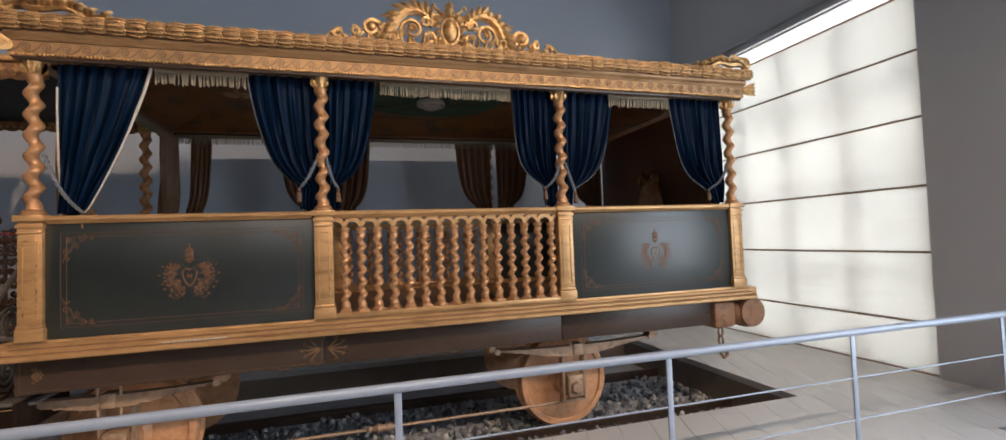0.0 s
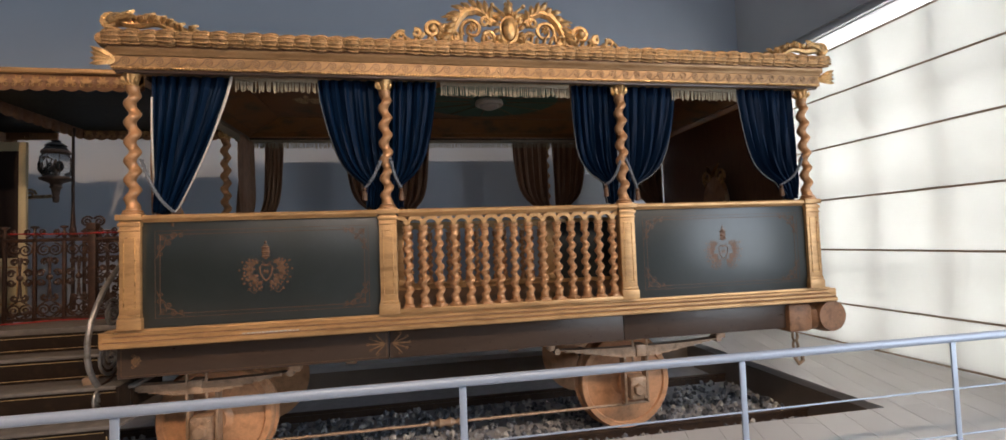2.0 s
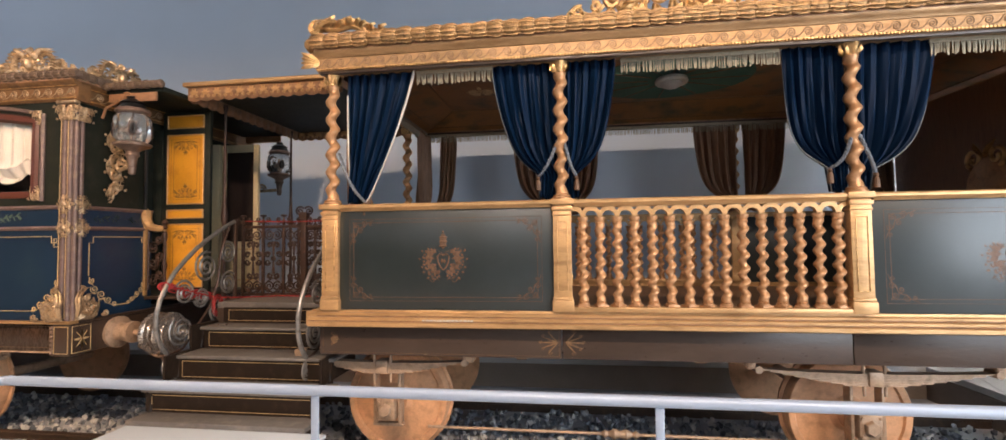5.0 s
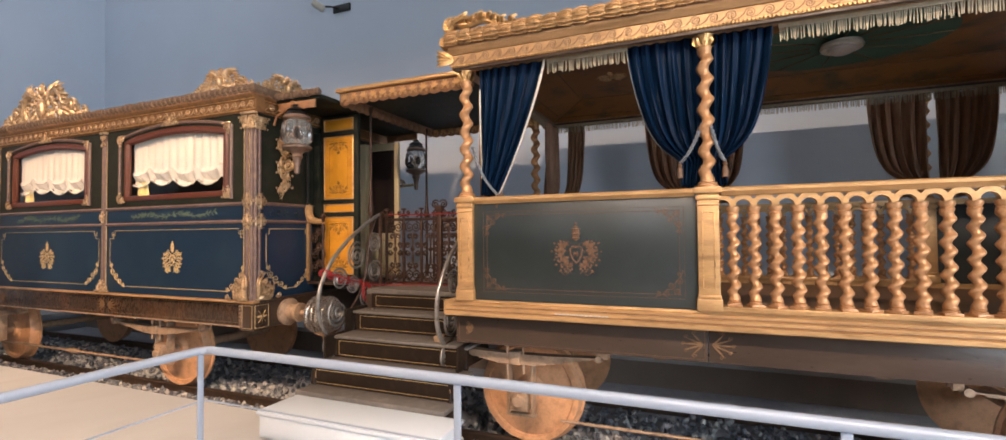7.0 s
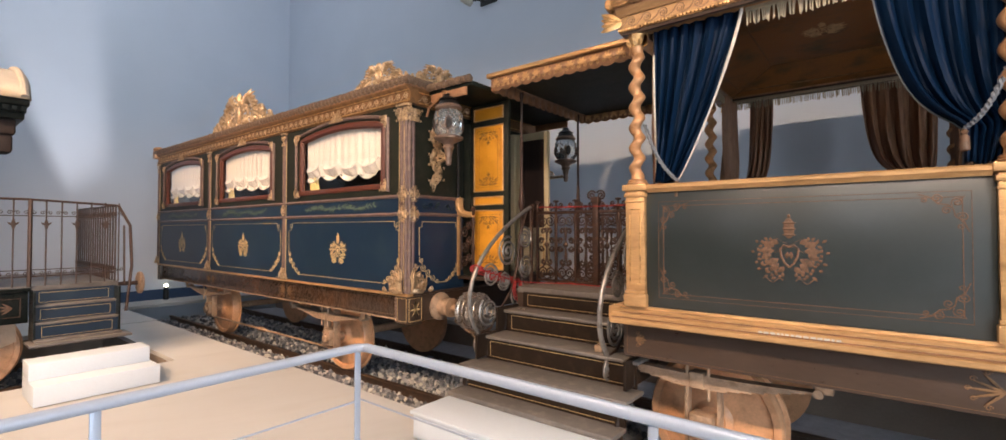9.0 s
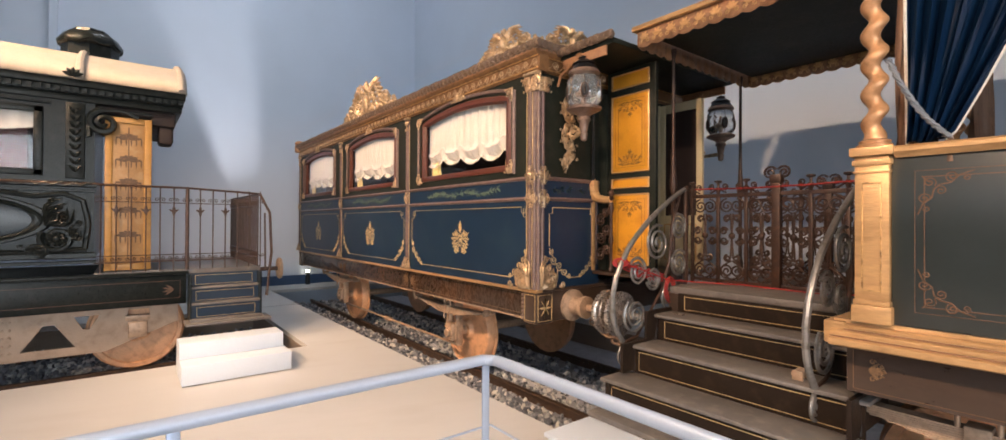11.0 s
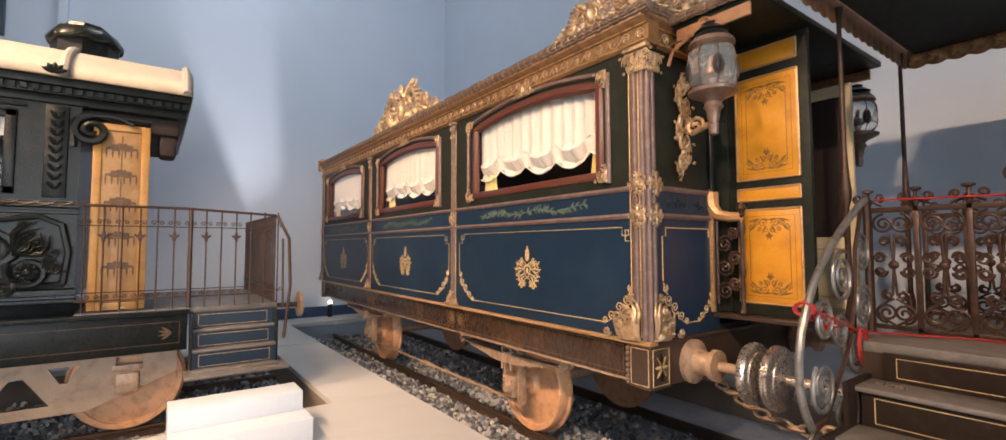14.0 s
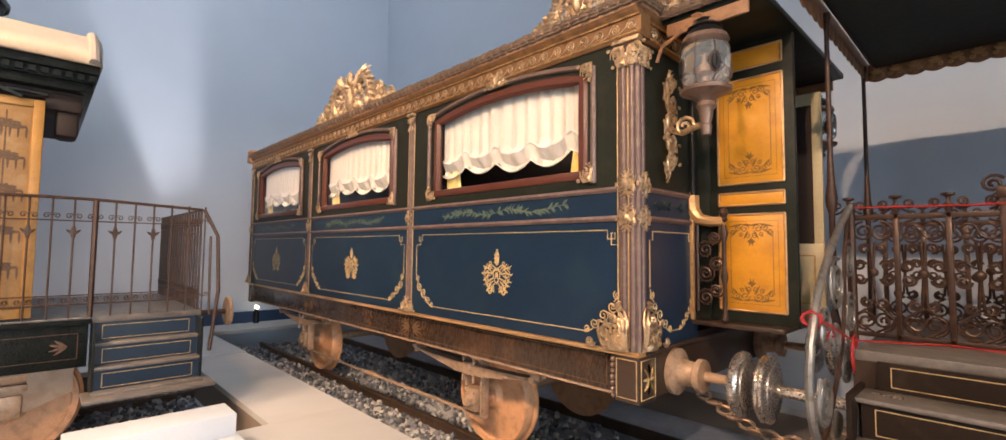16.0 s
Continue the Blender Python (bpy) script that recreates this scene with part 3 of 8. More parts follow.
# ---- visitors' barrier ----
barrier = thing("barrier", (0.0, 2.93, 0.0), "blue-grey painted steel handrail with flat posts and thin rods", "railing")
HR_Z = 0.95
bm = tube(bmesh.new(), [(6.3, 2.93, HR_Z), (2, 2.93, HR_Z), (-3.36, 2.93, HR_Z), (-3.41, 2.88, HR_Z), (-3.41, 1.5, HR_Z), (-3.41, 0.4, HR_Z), (-3.41, 0.36, HR_Z - 0.02), (-3.41, 0.35, HR_Z - 0.2)], 0.027, 14)
part("handrail", bm, HANDRAIL, barrier)
post_x = [5.08, 3.42, 1.85, 0.15, -1.53]
for x in post_x:
    part("post", slab(x - 0.02, x + 0.02, 2.924, 2.936, 0.0, HR_Z - 0.02, 0.003), HANDRAIL, barrier)
    part("foot_plate", slab(x - 0.05, x + 0.05, 2.88, 2.98, 0.0, 0.008, 0.002), HANDRAIL, barrier)
for y in (2.9, 1.62, 0.38):
    part("post", slab(-3.416, -3.404, y - 0.02, y + 0.02, 0.0, HR_Z - 0.02, 0.003), HANDRAIL, barrier)
for z in (0.32, 0.62):
    part("rod", tube(bmesh.new(), [(6.3, 2.93, z), (-3.41, 2.93, z)], 0.006, 8), HANDRAIL, barrier)
    part("rod", tube(bmesh.new(), [(-3.41, 2.93, z), (-3.41, 0.38, z)], 0.006, 8), HANDRAIL, barrier)

# ---- shared carriage parts ----


def twisted(height, r, turns, seg=12, n=64, swell=0.36):
    """A barley-sugar shaft from 0 to height."""
    bmx = bmesh.new()
    rings = []
    for k in range(n + 1):
        f = k / n
        a0 = 2 * math.pi * turns * f
        env = min(1, f * 12, (1 - f) * 12)
        cx, cy = swell * r * env * math.cos(a0), swell * r * env * math.sin(a0)
        rr = r * (1 - 0.14 * env)
        rings.append([bmx.verts.new((cx + rr * math.cos(2 * math.pi * j / seg), cy + rr * math.sin(2 * math.pi * j / seg), height * f)) for j in range(seg)])
    for a, b in zip(rings, rings[1:]):
        for j in range(seg):
            q = (j + 1) % seg
            bmx.faces.new((a[j], a[q], b[q], b[j]))
    bmx.faces.new(rings[0][::-1])
    bmx.faces.new(rings[-1])
    return bmx


def wheel(parent, x, y, z, r, out, axis="y"):
    """A disc wheel with tyre, flange, boss and axle end; out is the sign of the outer face."""
    hub = Vector((x, y, z))
    bmx = lathe(bmesh.new(), [(0.03, -0.035), (r * 0.22, -0.035), (r * 0.25, -0.01), (r * 0.34, 0.022), (r * 0.60, 0.045), (r * 0.80, 0.042), (r * 0.86, 0.022), (r * 0.86, 0.09), (0.03, 0.09)], (0, 0, 0), 40, "y")
    for k in range(4):
        a = 2 * math.pi * k / 4 + 0.6
        lathe(bmx, [(0.016, 0.036), (0.016, 0.052)], (r * 0.68 * math.cos(a), 0, r * 0.68 * math.sin(a)), 8, "y")
    if out > 0:
        bmesh.ops.rotate(bmx, verts=bmx.verts, matrix=Matrix.Rotation(math.pi, 3, "Z"))
    bmt = lathe(bmesh.new(), [(r * 0.855, 0.012), (r * 0.875, -0.008), (r * 0.975, -0.012), (r, 0.004), (r, 0.10), (r + 0.028, 0.108), (r + 0.028, 0.13), (r * 0.855, 0.13)], (0, 0, 0), 48, "y")
    if out > 0:
        bmesh.ops.rotate(bmt, verts=bmt.verts, matrix=Matrix.Rotation(math.pi, 3, "Z"))
    for b in (bmx, bmt):
        if axis == "x":
            bmesh.ops.rotate(b, verts=b.verts, matrix=Matrix.Rotation(math.pi / 2, 3, "Z"))
        bmesh.ops.translate(b, verts=b.verts, vec=hub)
    w = part("wheel", bmx, WHEEL, parent)
    part("tyre", bmt, WHEEL, w)
    return w


def leaf_spring(parent, x, y, z, half):
    """Stacked leaves with a buckle, shackles and an axle box."""
    bmx = bmesh.new()
    for k in range(8):
        h = half * (1 - 0.105 * k)
        pts = [(x + h * (i / 8 - 1), y, z - 0.012 * k + 0.022 * (abs(i / 8 - 1) * h / half) ** 2) for i in range(17)]
        prev = None
        for px, py, pz in pts:
            row = [bmx.verts.new((px, py - 0.045, pz)), bmx.verts.new((px, py + 0.045, pz)), bmx.verts.new((px, py + 0.045, pz + 0.010)), bmx.verts.new((px, py - 0.045, pz + 0.010))]
            if prev:
                for i in range(4):
                    bmx.faces.new((prev[i], prev[(i + 1) % 4], row[(i + 1) % 4], row[i]))
            else:
                bmx.faces.new(row)
            prev = row
        bmx.faces.new(prev[::-1])
    sp = part("leaf_spring", bmx, SPRING, parent)
    bmx = slab(x - 0.05, x + 0.05, y - 0.06, y + 0.06, z - 0.085, z + 0.03, 0.008)
    for sx in (-0.075, 0.075):
        lathe(bmx, [(0.012, -0.16), (0.012, 0.075), (0.022, 0.076), (0.022, 0.10)], (x + sx, y - 0.03, z), 8)
    part("buckle", bmx, SPRING, sp)
    for s in (-1, 1):
        bmx = lathe(bmesh.new(), [(0.03, -0.06), (0.03, 0.06)], (x + s * half, y, z + 0.025), 12, "y")
        lathe(bmx, [(0.025, -0.05), (0.025, 0.05)], (x + s * (half + 0.06), y, z + 0.09), 12, "y")
        box(bmx, x + s * half - 0.02, x + s * (half + 0.08), y - 0.05, y - 0.03, z + 0.03, z + 0.11, 0.004)
        box(bmx, x + s * half - 0.02, x + s * (half + 0.08), y + 0.03, y + 0.05, z + 0.03, z + 0.11, 0.004)
        part("shackle", bmx, SPRING, sp)


def axle_box(parent, x, y, z):
    bmx = slab(x - 0.085, x + 0.085, y - 0.09, y + 0.06, z - 0.10, z + 0.12, 0.015)
    box(bmx, x - 0.13, x + 0.13, y - 0.02, y + 0.04, z - 0.07, z + 0.10, 0.006)
    lathe(bmx, [(0.05, -0.13), (0.06, -0.12), (0.06, -0.08)], (x, y, z), 6, "y")
    for sx in (-1, 1):
        for sz in (-1, 1):
            lathe(bmx, [(0.013, -0.105), (0.013, -0.085)], (x + sx * 0.065, y, z + sz * 0.075), 6, "y")
    part("axle_box", bmx, SPRING, parent)
    bmx = bmesh.new()
    for s in (-1, 1):
        box(bmx, x + s * 0.115 - 0.012, x + s * 0.115 + 0.012, y - 0.05, y + 0.05, z - 0.14, z + 0.40, 0.004)
    box(bmx, x - 0.14, x + 0.14, y - 0.03, y + 0.03, z - 0.16, z - 0.135, 0.004)
    part("horn_guide", bmx, SPRING, parent)


def scroll_frieze(bm, x0, x1, z, h, y, axis="x"):
    """A running-dog band: each wave climbs from the foot of the last and curls over into a spiral."""
    n = max(1, round((x1 - x0) / (h * 1.42)))
    w = (x1 - x0) / n
    r = h * 0.43
    for k in range(n):
        cx = x0 + (k + 0.60) * w
        pts = [Vector((cx - 0.98 * w, y, z - r)), Vector((cx - 0.80 * w, y, z - r * 0.98)), Vector((cx - 0.62 * w, y, z - r * 0.80)), Vector((cx - 0.45 * w, y, z - r * 0.42))]
        pts += spiral(cx, z, r, r * 0.10, math.pi * 0.97, -2.0, y, 24)
        if axis == "y":
            pts = [Vector((y, p.x, p.z)) for p in pts]
        tube(bm, pts, h * 0.052, 5)
    return bm


def leaf_roll(bm, x0, x1, y, z, r, axis="x", pitch=0.105):
    """A rounded roll of overlapping carved leaves, each with ribs and a curled lip."""
    n = max(1, round((x1 - x0) / pitch))
    w = (x1 - x0) / n
    rnd2 = random.Random(9)
    for k in range(n):
        c = x0 + (k + 0.5) * w
        rr = r * rnd2.uniform(0.90, 1.08)
        prof = [(rr * 0.78, -w * 0.50), (rr * 0.90, -w * 0.40), (rr * 1.0, -w * 0.12), (rr * 1.06, w * 0.12), (rr * 1.02, w * 0.32), (rr * 0.90, w * 0.44), (rr * 0.76, w * 0.49)]
        at = (c, y, z) if axis == "x" else (y, c, z)
        lathe(bm, prof, at, 10, axis)
        for a in (-1.2, -0.7, -0.2, 0.3, 0.8, 1.3):
            ca, sa = rr * math.cos(a), rr * math.sin(a)
            p = [(-w * 0.44, 0.86), (-w * 0.1, 1.04), (w * 0.20, 1.10), (w * 0.42, 1.0), (w * 0.54, 0.86)]
            pts = [(c + q, y - ca * f, z + sa * f) if axis == "x" else (y + (ca if y > -3 or y < -4.5 else ca) * f, c + q, z + sa * f) for q, f in p]
            tube(bm, pts, rr * 0.13, 4)
        knob = (c + w * 0.5, y - rr * 0.70, z - rr * 0.55) if axis == "x" else (y - rr * 0.70, c + w * 0.5, z - rr * 0.55)
        blob(bm, knob, rr * 0.24, rr * 0.24, rr * 0.24, 7, 5)
    return bm


def foliage(bm, put, s, side=1, ribs=7, seed=1):
    """Curled acanthus in relief on a face: put(u, w, d) maps across, up and out; it climbs from 0,0 and spreads to one side."""
    rn2 = random.Random(seed)
    for k in range(ribs):
        f = k / (ribs - 1)
        a = 1.52 - 1.42 * f
        ln = s * (1.12 - 0.55 * math.sin(math.pi * f) ** 0.8 - 0.10 * f) * rn2.uniform(0.92, 1.06)
        for j in (-1, 0, 1):
            pts = []
            for i in range(9):
                t = i / 8
                b = a + 0.21 * j * t - 0.9 * max(0, t - 0.62) * (1 if f < 0.7 else -1.6)
                rr = ln * t * (1 - 0.10 * abs(j))
                pts.append(put(side * rr * math.cos(b), rr * math.sin(b), 0.012 + 0.13 * s * math.sin(math.pi * min(1, t * 1.12)) * (1 - 0.35 * abs(j)) * (0.6 + 0.4 * math.cos(9 * f))))
            tube(bm, pts, 0.040 * s, 5, lambda q: 0.45 + 0.75 * math.sin(math.pi * min(1, 0.1 + 0.85 * q)))
    for u, w, rr, tn, a0 in ((0.52, 0.36, 0.17, -1.4, 2.6), (0.93, 0.10, 0.11, 1.4, 3.3), (0.16, 0.95, 0.10, -1.3, 2.0), (0.30, 0.66, 0.10, 1.3, -0.6)):
        tube(bm, [put(side * (u * s + p.x), w * s + p.z, 0.10 * s + 0.05 * s * i / 14) for i, p in enumerate(spiral(0, 0, rr * s, 0.03 * s, a0, tn, 0, 14))], 0.036 * s, 5)
    return bm


def corner_flourish(bm, x, z, sx, sz, y, size, r=0.004):
    """Painted corner ornament: a chain of scrolls round the corner with a stem."""
    def mir(pts):
        return [Vector((x + sx * p.x, y, z + sz * p.z)) for p in pts]
    stem = [Vector((1.0 * size, 0, 0)), Vector((0.74 * size, 0, 0.10 * size)), Vector((0.60 * size, 0, 0.26 * size)), Vector((0.40 * size, 0, 0.30 * size)), Vector((0.30 * size, 0, 0.40 * size)), Vector((0.26 * size, 0, 0.60 * size)), Vector((0.10 * size, 0, 0.74 * size)), Vector((0, 0, 1.0 * size))]
    tube(bm, mir(stem), r * 1.2, 4, flat=0.5)
    for cx, cz, rr, a0, tn in ((0.62, 0.12, 0.13, 1.6, 1.5), (0.12, 0.62, 0.13, 0.0, -1.5), (0.42, 0.44, 0.11, -2.3, 1.4), (0.22, 0.24, 0.13, 0.8, -1.5), (0.86, 0.16, 0.07, -1.5, 1.2), (0.16, 0.86, 0.07, 3.1, -1.2)):
        tube(bm, mir([Vector((p.x, 0, p.z)) for p in spiral(cx * size, cz * size, rr * size, 0.02 * size, a0, tn, 0, 14)]), r, 4, flat=0.5)
    tube(bm, mir([Vector((0.22 * size, 0, 0.24 * size)), Vector((0.08 * size, 0, 0.08 * size))]), r, 4, flat=0.5)


def scroll_chain(bm, put, size, r=0.004):
    """A painted chain of S-scrolls running across a corner; put(a, b) maps along both edges."""
    for a, b, rr, a0, tn in ((0.08, 0.86, 0.10, 1.0, -1.5), (0.20, 0.60, 0.14, 2.4, 1.7), (0.44, 0.40, 0.15, -0.8, -1.7), (0.68, 0.20, 0.13, 2.4, 1.6), (0.90, 0.06, 0.09, -0.6, -1.5)):
        tube(bm, [put(p.x, p.z) for p in spiral(a * size, b * size, rr * size, 0.02 * size, a0, tn, 0, 18)], r, 4)
    for p, q in (((0.02, 1.0), (0.16, 0.72)), ((0.14, 0.48), (0.34, 0.48)), ((0.36, 0.28), (0.58, 0.26)), ((0.72, 0.08), (1.0, 0.0))):
        tube(bm, [put(p[0] * size, p[1] * size), put((p[0] + q[0]) / 2 * size - 0.03 * size, (p[1] + q[1]) / 2 * size - 0.03 * size), put(q[0] * size, q[1] * size)], r, 4)


def arms(bm, x, z, y, s, fill=1.5):
    """A painted coat of arms: tiara, crossed keys, heart-shaped shield, broad mantling and a ribbon."""
    k = bmesh.new()
    blob(k, (0, 0, 0.25 * s), 0.050 * s, 0.005, 0.105 * s, 12, 8)
    for zz in (0.19, 0.245, 0.30):
        blob(k, (0, -0.003, zz * s), 0.060 * s, 0.005, 0.012 * s, 10, 5)
    blob(k, (0, 0, 0.365 * s), 0.017 * s, 0.005, 0.020 * s, 8, 5)
    heart = [(0, 0.075), (0.04, 0.095), (0.075, 0.06), (0.065, -0.01), (0.035, -0.075), (0, -0.11)]
    rn = random.Random(3)
    for d in (-1, 1):
        tube(k, [(d * p * s, -0.002, q * s) for p, q in heart], 0.011 * s, 5, flat=0.4)
        leaf(k, (d * 0.012 * s, 0, 0.05 * s), (d * 0.02 * s, 0, -0.05 * s), 0.018 * s, (0, -0.002, 0))
        tube(k, [(-d * 0.12 * s, 0, 0.02 * s), (d * 0.12 * s, 0, 0.165 * s)], 0.009 * s, 5, flat=0.4)
        tube(k, [Vector((d * (0.135 * s + p.x), 0, 0.175 * s + p.z)) for p in spiral(0, 0, 0.028 * s, 0.018 * s, 0, 1.0, 0, 8)], 0.008 * s, 4, flat=0.4)
        for px, pz, qx, qz, wd in ((0.07, 0.08, 0.17, 0.13, 0.020), (0.10, 0.05, 0.25, 0.11, 0.024), (0.09, 0.02, 0.28, 0.02, 0.026), (0.13, 0.00, 0.25, -0.07, 0.024), (0.06, -0.04, 0.22, -0.13, 0.026), (0.07, -0.08, 0.17, -0.19, 0.022), (0.03, -0.11, 0.10, -0.20, 0.018)):
            leaf(k, (d * px * s, 0, pz * s), (d * qx * s, 0, qz * s), fill * wd * s, (0, -0.002, 0.02 * s))
            an = math.atan2(qz - pz, qx - px)
            for f, j in ((0.45, -1), (0.45, 1), (0.75, -1), (0.75, 1), (1.0, 0.4)):
                mx, mz = px + f * (qx - px), pz + f * (qz - pz)
                ln = rn.uniform(0.045, 0.07)
                leaf(k, (d * mx * s, 0, mz * s), (d * (mx + ln * math.cos(an + 0.9 * j)) * s, 0, (mz + ln * math.sin(an + 0.9 * j)) * s), (0.006 + 0.006 * fill) * s, (0, -0.002, 0))
            tube(k, [Vector((d * (qx * s + p.x), 0, qz * s + p.z)) for p in spiral(0, 0, 0.024 * s, 0.005 * s, an + 3.1, rn.choice((-1.3, 1.3)), 0, 8)], 0.006 * s, 4, flat=0.4)
        tube(k, [Vector((d * (0.05 + 0.17 * f) * s, 0, (-0.235 + 0.022 * math.sin(9 * f)) * s)) for f in [i / 12 for i in range(13)]], 0.013 * s, 5, flat=0.3)
    bmesh.ops.translate(k, verts=k.verts, vec=(x, y, z))
    me = bpy.data.meshes.new("relief")
    k.to_mesh(me)
    k.free()
    bm.from_mesh(me)
    bpy.data.meshes.remove(me)
    return bm


def frame_line(bm, x0, x1, z0, z1, y, r=0.003):
    tube(bm, [(x0, y, z0), (x1, y, z0)], r, 4, flat=0.5)
    tube(bm, [(x0, y, z1), (x1, y, z1)], r, 4, flat=0.5)
    tube(bm, [(x0, y, z0), (x0, y, z1)], r, 4, flat=0.5)
    tube(bm, [(x1, y, z0), (x1, y, z1)], r, 4, flat=0.5)
    return bm


def scroll_crest(bm, cx, y, z, width, height, seed=3):
    """Pierced acanthus cresting: oval cartouche with tiara and keys, great C-scrolls, then smaller scrolls falling to both ends."""
    rn = random.Random(seed)
    h, w = height, width / 2

    def at(d, px, pz, dy=0.0):
        return Vector((cx + d * px * w, y + dy, z + pz * h))

    blob(bm, (cx, y - 0.035, z + 0.36 * h), 0.15 * h, 0.045, 0.25 * h, 16, 10)
    lathe(bm, [(0.23 * h, 0.0), (0.25 * h, -0.025), (0.20 * h, -0.03), (0.17 * h, 0.0)], (cx, y, z + 0.36 * h), 22, "y", (1.25, 0.85))
    blob(bm, (cx, y - 0.02, z + 0.84 * h), 0.085 * h, 0.05, 0.15 * h, 12, 8)
    for zz in (0.74, 0.83, 0.92):
        lathe(bm, [(0.09 * h, -0.015), (0.10 * h, 0.0), (0.09 * h, 0.015)], (cx, y - 0.02, z + zz * h), 10, "z", (1, 0.6))
    blob(bm, (cx, y - 0.02, z + 1.0 * h), 0.03 * h, 0.02, 0.03 * h, 8, 6)
    for k in range(16):
        a = 2 * math.pi * k / 16
        c = Vector((cx + 0.19 * h * math.cos(a), y, z + (0.38 + 0.29 * math.sin(a)) * h))
        leaf(bm, c, c + Vector((0.20 * h * math.cos(a + 0.5), 0, 0.20 * h * math.sin(a + 0.5))), 0.055 * h, (0, -0.03, 0))
    for d in (-1, 1):
        for px, pz, rr, a0, tn in ((0.17, 0.20, 0.13, 0.4, 1.5), (0.20, 0.52, 0.12, -2.4, -1.4), (0.45, 0.20, 0.13, 2.5, 1.5), (0.53, 0.36, 0.10, 0.0, -1.4), (0.76, 0.22, 0.09, 1.0, 1.4)):
            tube(bm, [at(d, px, pz) + Vector((d * q.x, -0.015, q.z)) for q in spiral(0, 0, rr * h, 0.03 * h, a0, tn, 0, 14)], 0.045 * h, 6, lambda f: 1.15 - 0.5 * f)
        for i in range(15):
            px = 0.12 + 0.055 * i
            top = (0.55 - 0.45 * px) * rn.uniform(0.5, 1.0)
            leaf(bm, at(d, px, 0.02, 0.01), at(d, px + 0.05 * rn.uniform(-0.4, 1.3), 0.06 + 0.62 * top, -0.01), 0.045 * h, (0, -0.025, 0))
        tube(bm, [(cx - d * 0.12 * h, y, z + 0.56 * h), (cx + d * 0.34 * h, y + 0.01, z + 0.92 * h)], 0.03 * h, 6)
        blob(bm, (cx + d * 0.34 * h, y, z + 0.92 * h), 0.05 * h, 0.02, 0.05 * h, 8, 6)
        tube(bm, [Vector((cx + d * (0.30 * h + p.x), y, z + 0.62 * h + p.z)) for p in spiral(0, 0, 0.12 * h, 0.03 * h, 2.8, -1.4, 0, 14)], 0.045 * h, 6)
        tube(bm, [Vector((cx + d * (0.26 * h + p.x), y, z + 0.14 * h + p.z)) for p in spiral(0, 0, 0.13 * h, 0.03 * h, 3.6, 1.4, 0, 14)], 0.05 * h, 6)
        arch = [at(d, 0.13, 0.52), at(d, 0.19, 0.70), at(d, 0.27, 0.79), at(d, 0.36, 0.74), at(d, 0.43, 0.56), at(d, 0.47, 0.32), at(d, 0.50, 0.08)]
        pts = []
        for p, q in zip(arch, arch[1:]):
            pts += [p.lerp(q, k / 4) for k in range(4)]
        pts.append(arch[-1])
        tube(bm, pts, 0.085 * h, 7, lambda f: 0.7 + 0.5 * math.sin(math.pi * f))
        for i in range(2, len(pts) - 2, 2):
            t = (pts[i + 1] - pts[i - 1]).normalized()
            o = Vector((-t.z, 0, t.x)) * d * (1 if d > 0 else 1)
            o = o if o.z > -0.2 else -o
            leaf(bm, pts[i] - Vector((0, 0.02, 0)), pts[i] + (o + t * 0.9) * 0.20 * h * rn.uniform(0.8, 1.2), 0.06 * h, (0, -0.03, 0))
        leaf(bm, at(d, 0.40, 0.62), at(d, 0.56, 0.60), 0.05 * h, (0, -0.02, 0))
        tube(bm, [at(d, 0, 0) + Vector((d * (0.31 * w + p.x), 0, 0.36 * h + p.z)) for p in spiral(0, 0, 0.24 * h, 0.05 * h, -0.6, 1.45, 0, 20)], 0.05 * h, 6, lambda f: 1.1 - 0.5 * f)
        for k in range(7):
            a = 2 * math.pi * k / 7
            c = at(d, 0.31, 0.38, -0.02)
            leaf(bm, c, c + Vector((0.11 * h * math.cos(a), 0, 0.11 * h * math.sin(a))), 0.04 * h, (0, -0.02, 0))
        tube(bm, [at(d, 0, 0) + Vector((d * (0.63 * w + p.x), 0, 0.32 * h + p.z)) for p in spiral(0, 0, 0.20 * h, 0.04 * h, 3.6, -1.35, 0, 18)], 0.06 * h, 6, lambda f: 1.15 - 0.5 * f)
        blob(bm, at(d, 0.63, 0.34, -0.02), 0.09 * h, 0.035, 0.09 * h, 8, 6)
        tube(bm, [at(d, 0.50, 0.06), at(d, 0.55, 0.16), at(d, 0.58, 0.26)], 0.06 * h, 6)
        tube(bm, [at(d, 0.70, 0.24), at(d, 0.75, 0.10), at(d, 0.80, 0.06), at(d, 0.85, 0.12)], 0.05 * h, 6)
        tube(bm, [at(d, 0, 0) + Vector((d * (0.88 * w + p.x), 0, 0.16 * h + p.z)) for p in spiral(0, 0, 0.11 * h, 0.03 * h, 2.2, -1.3, 0, 14)], 0.04 * h, 6)
        tube(bm, [at(d, 0.90, 0.26), at(d, 0.95, 0.14), at(d, 0.98, 0.04), at(d, 1.02, 0.01)], 0.035 * h, 6)
        tube(bm, [at(d, 0.1, 0.02), at(d, 0.5, 0.03), at(d, 0.98, 0.0)], 0.035 * h, 6)
    return bm


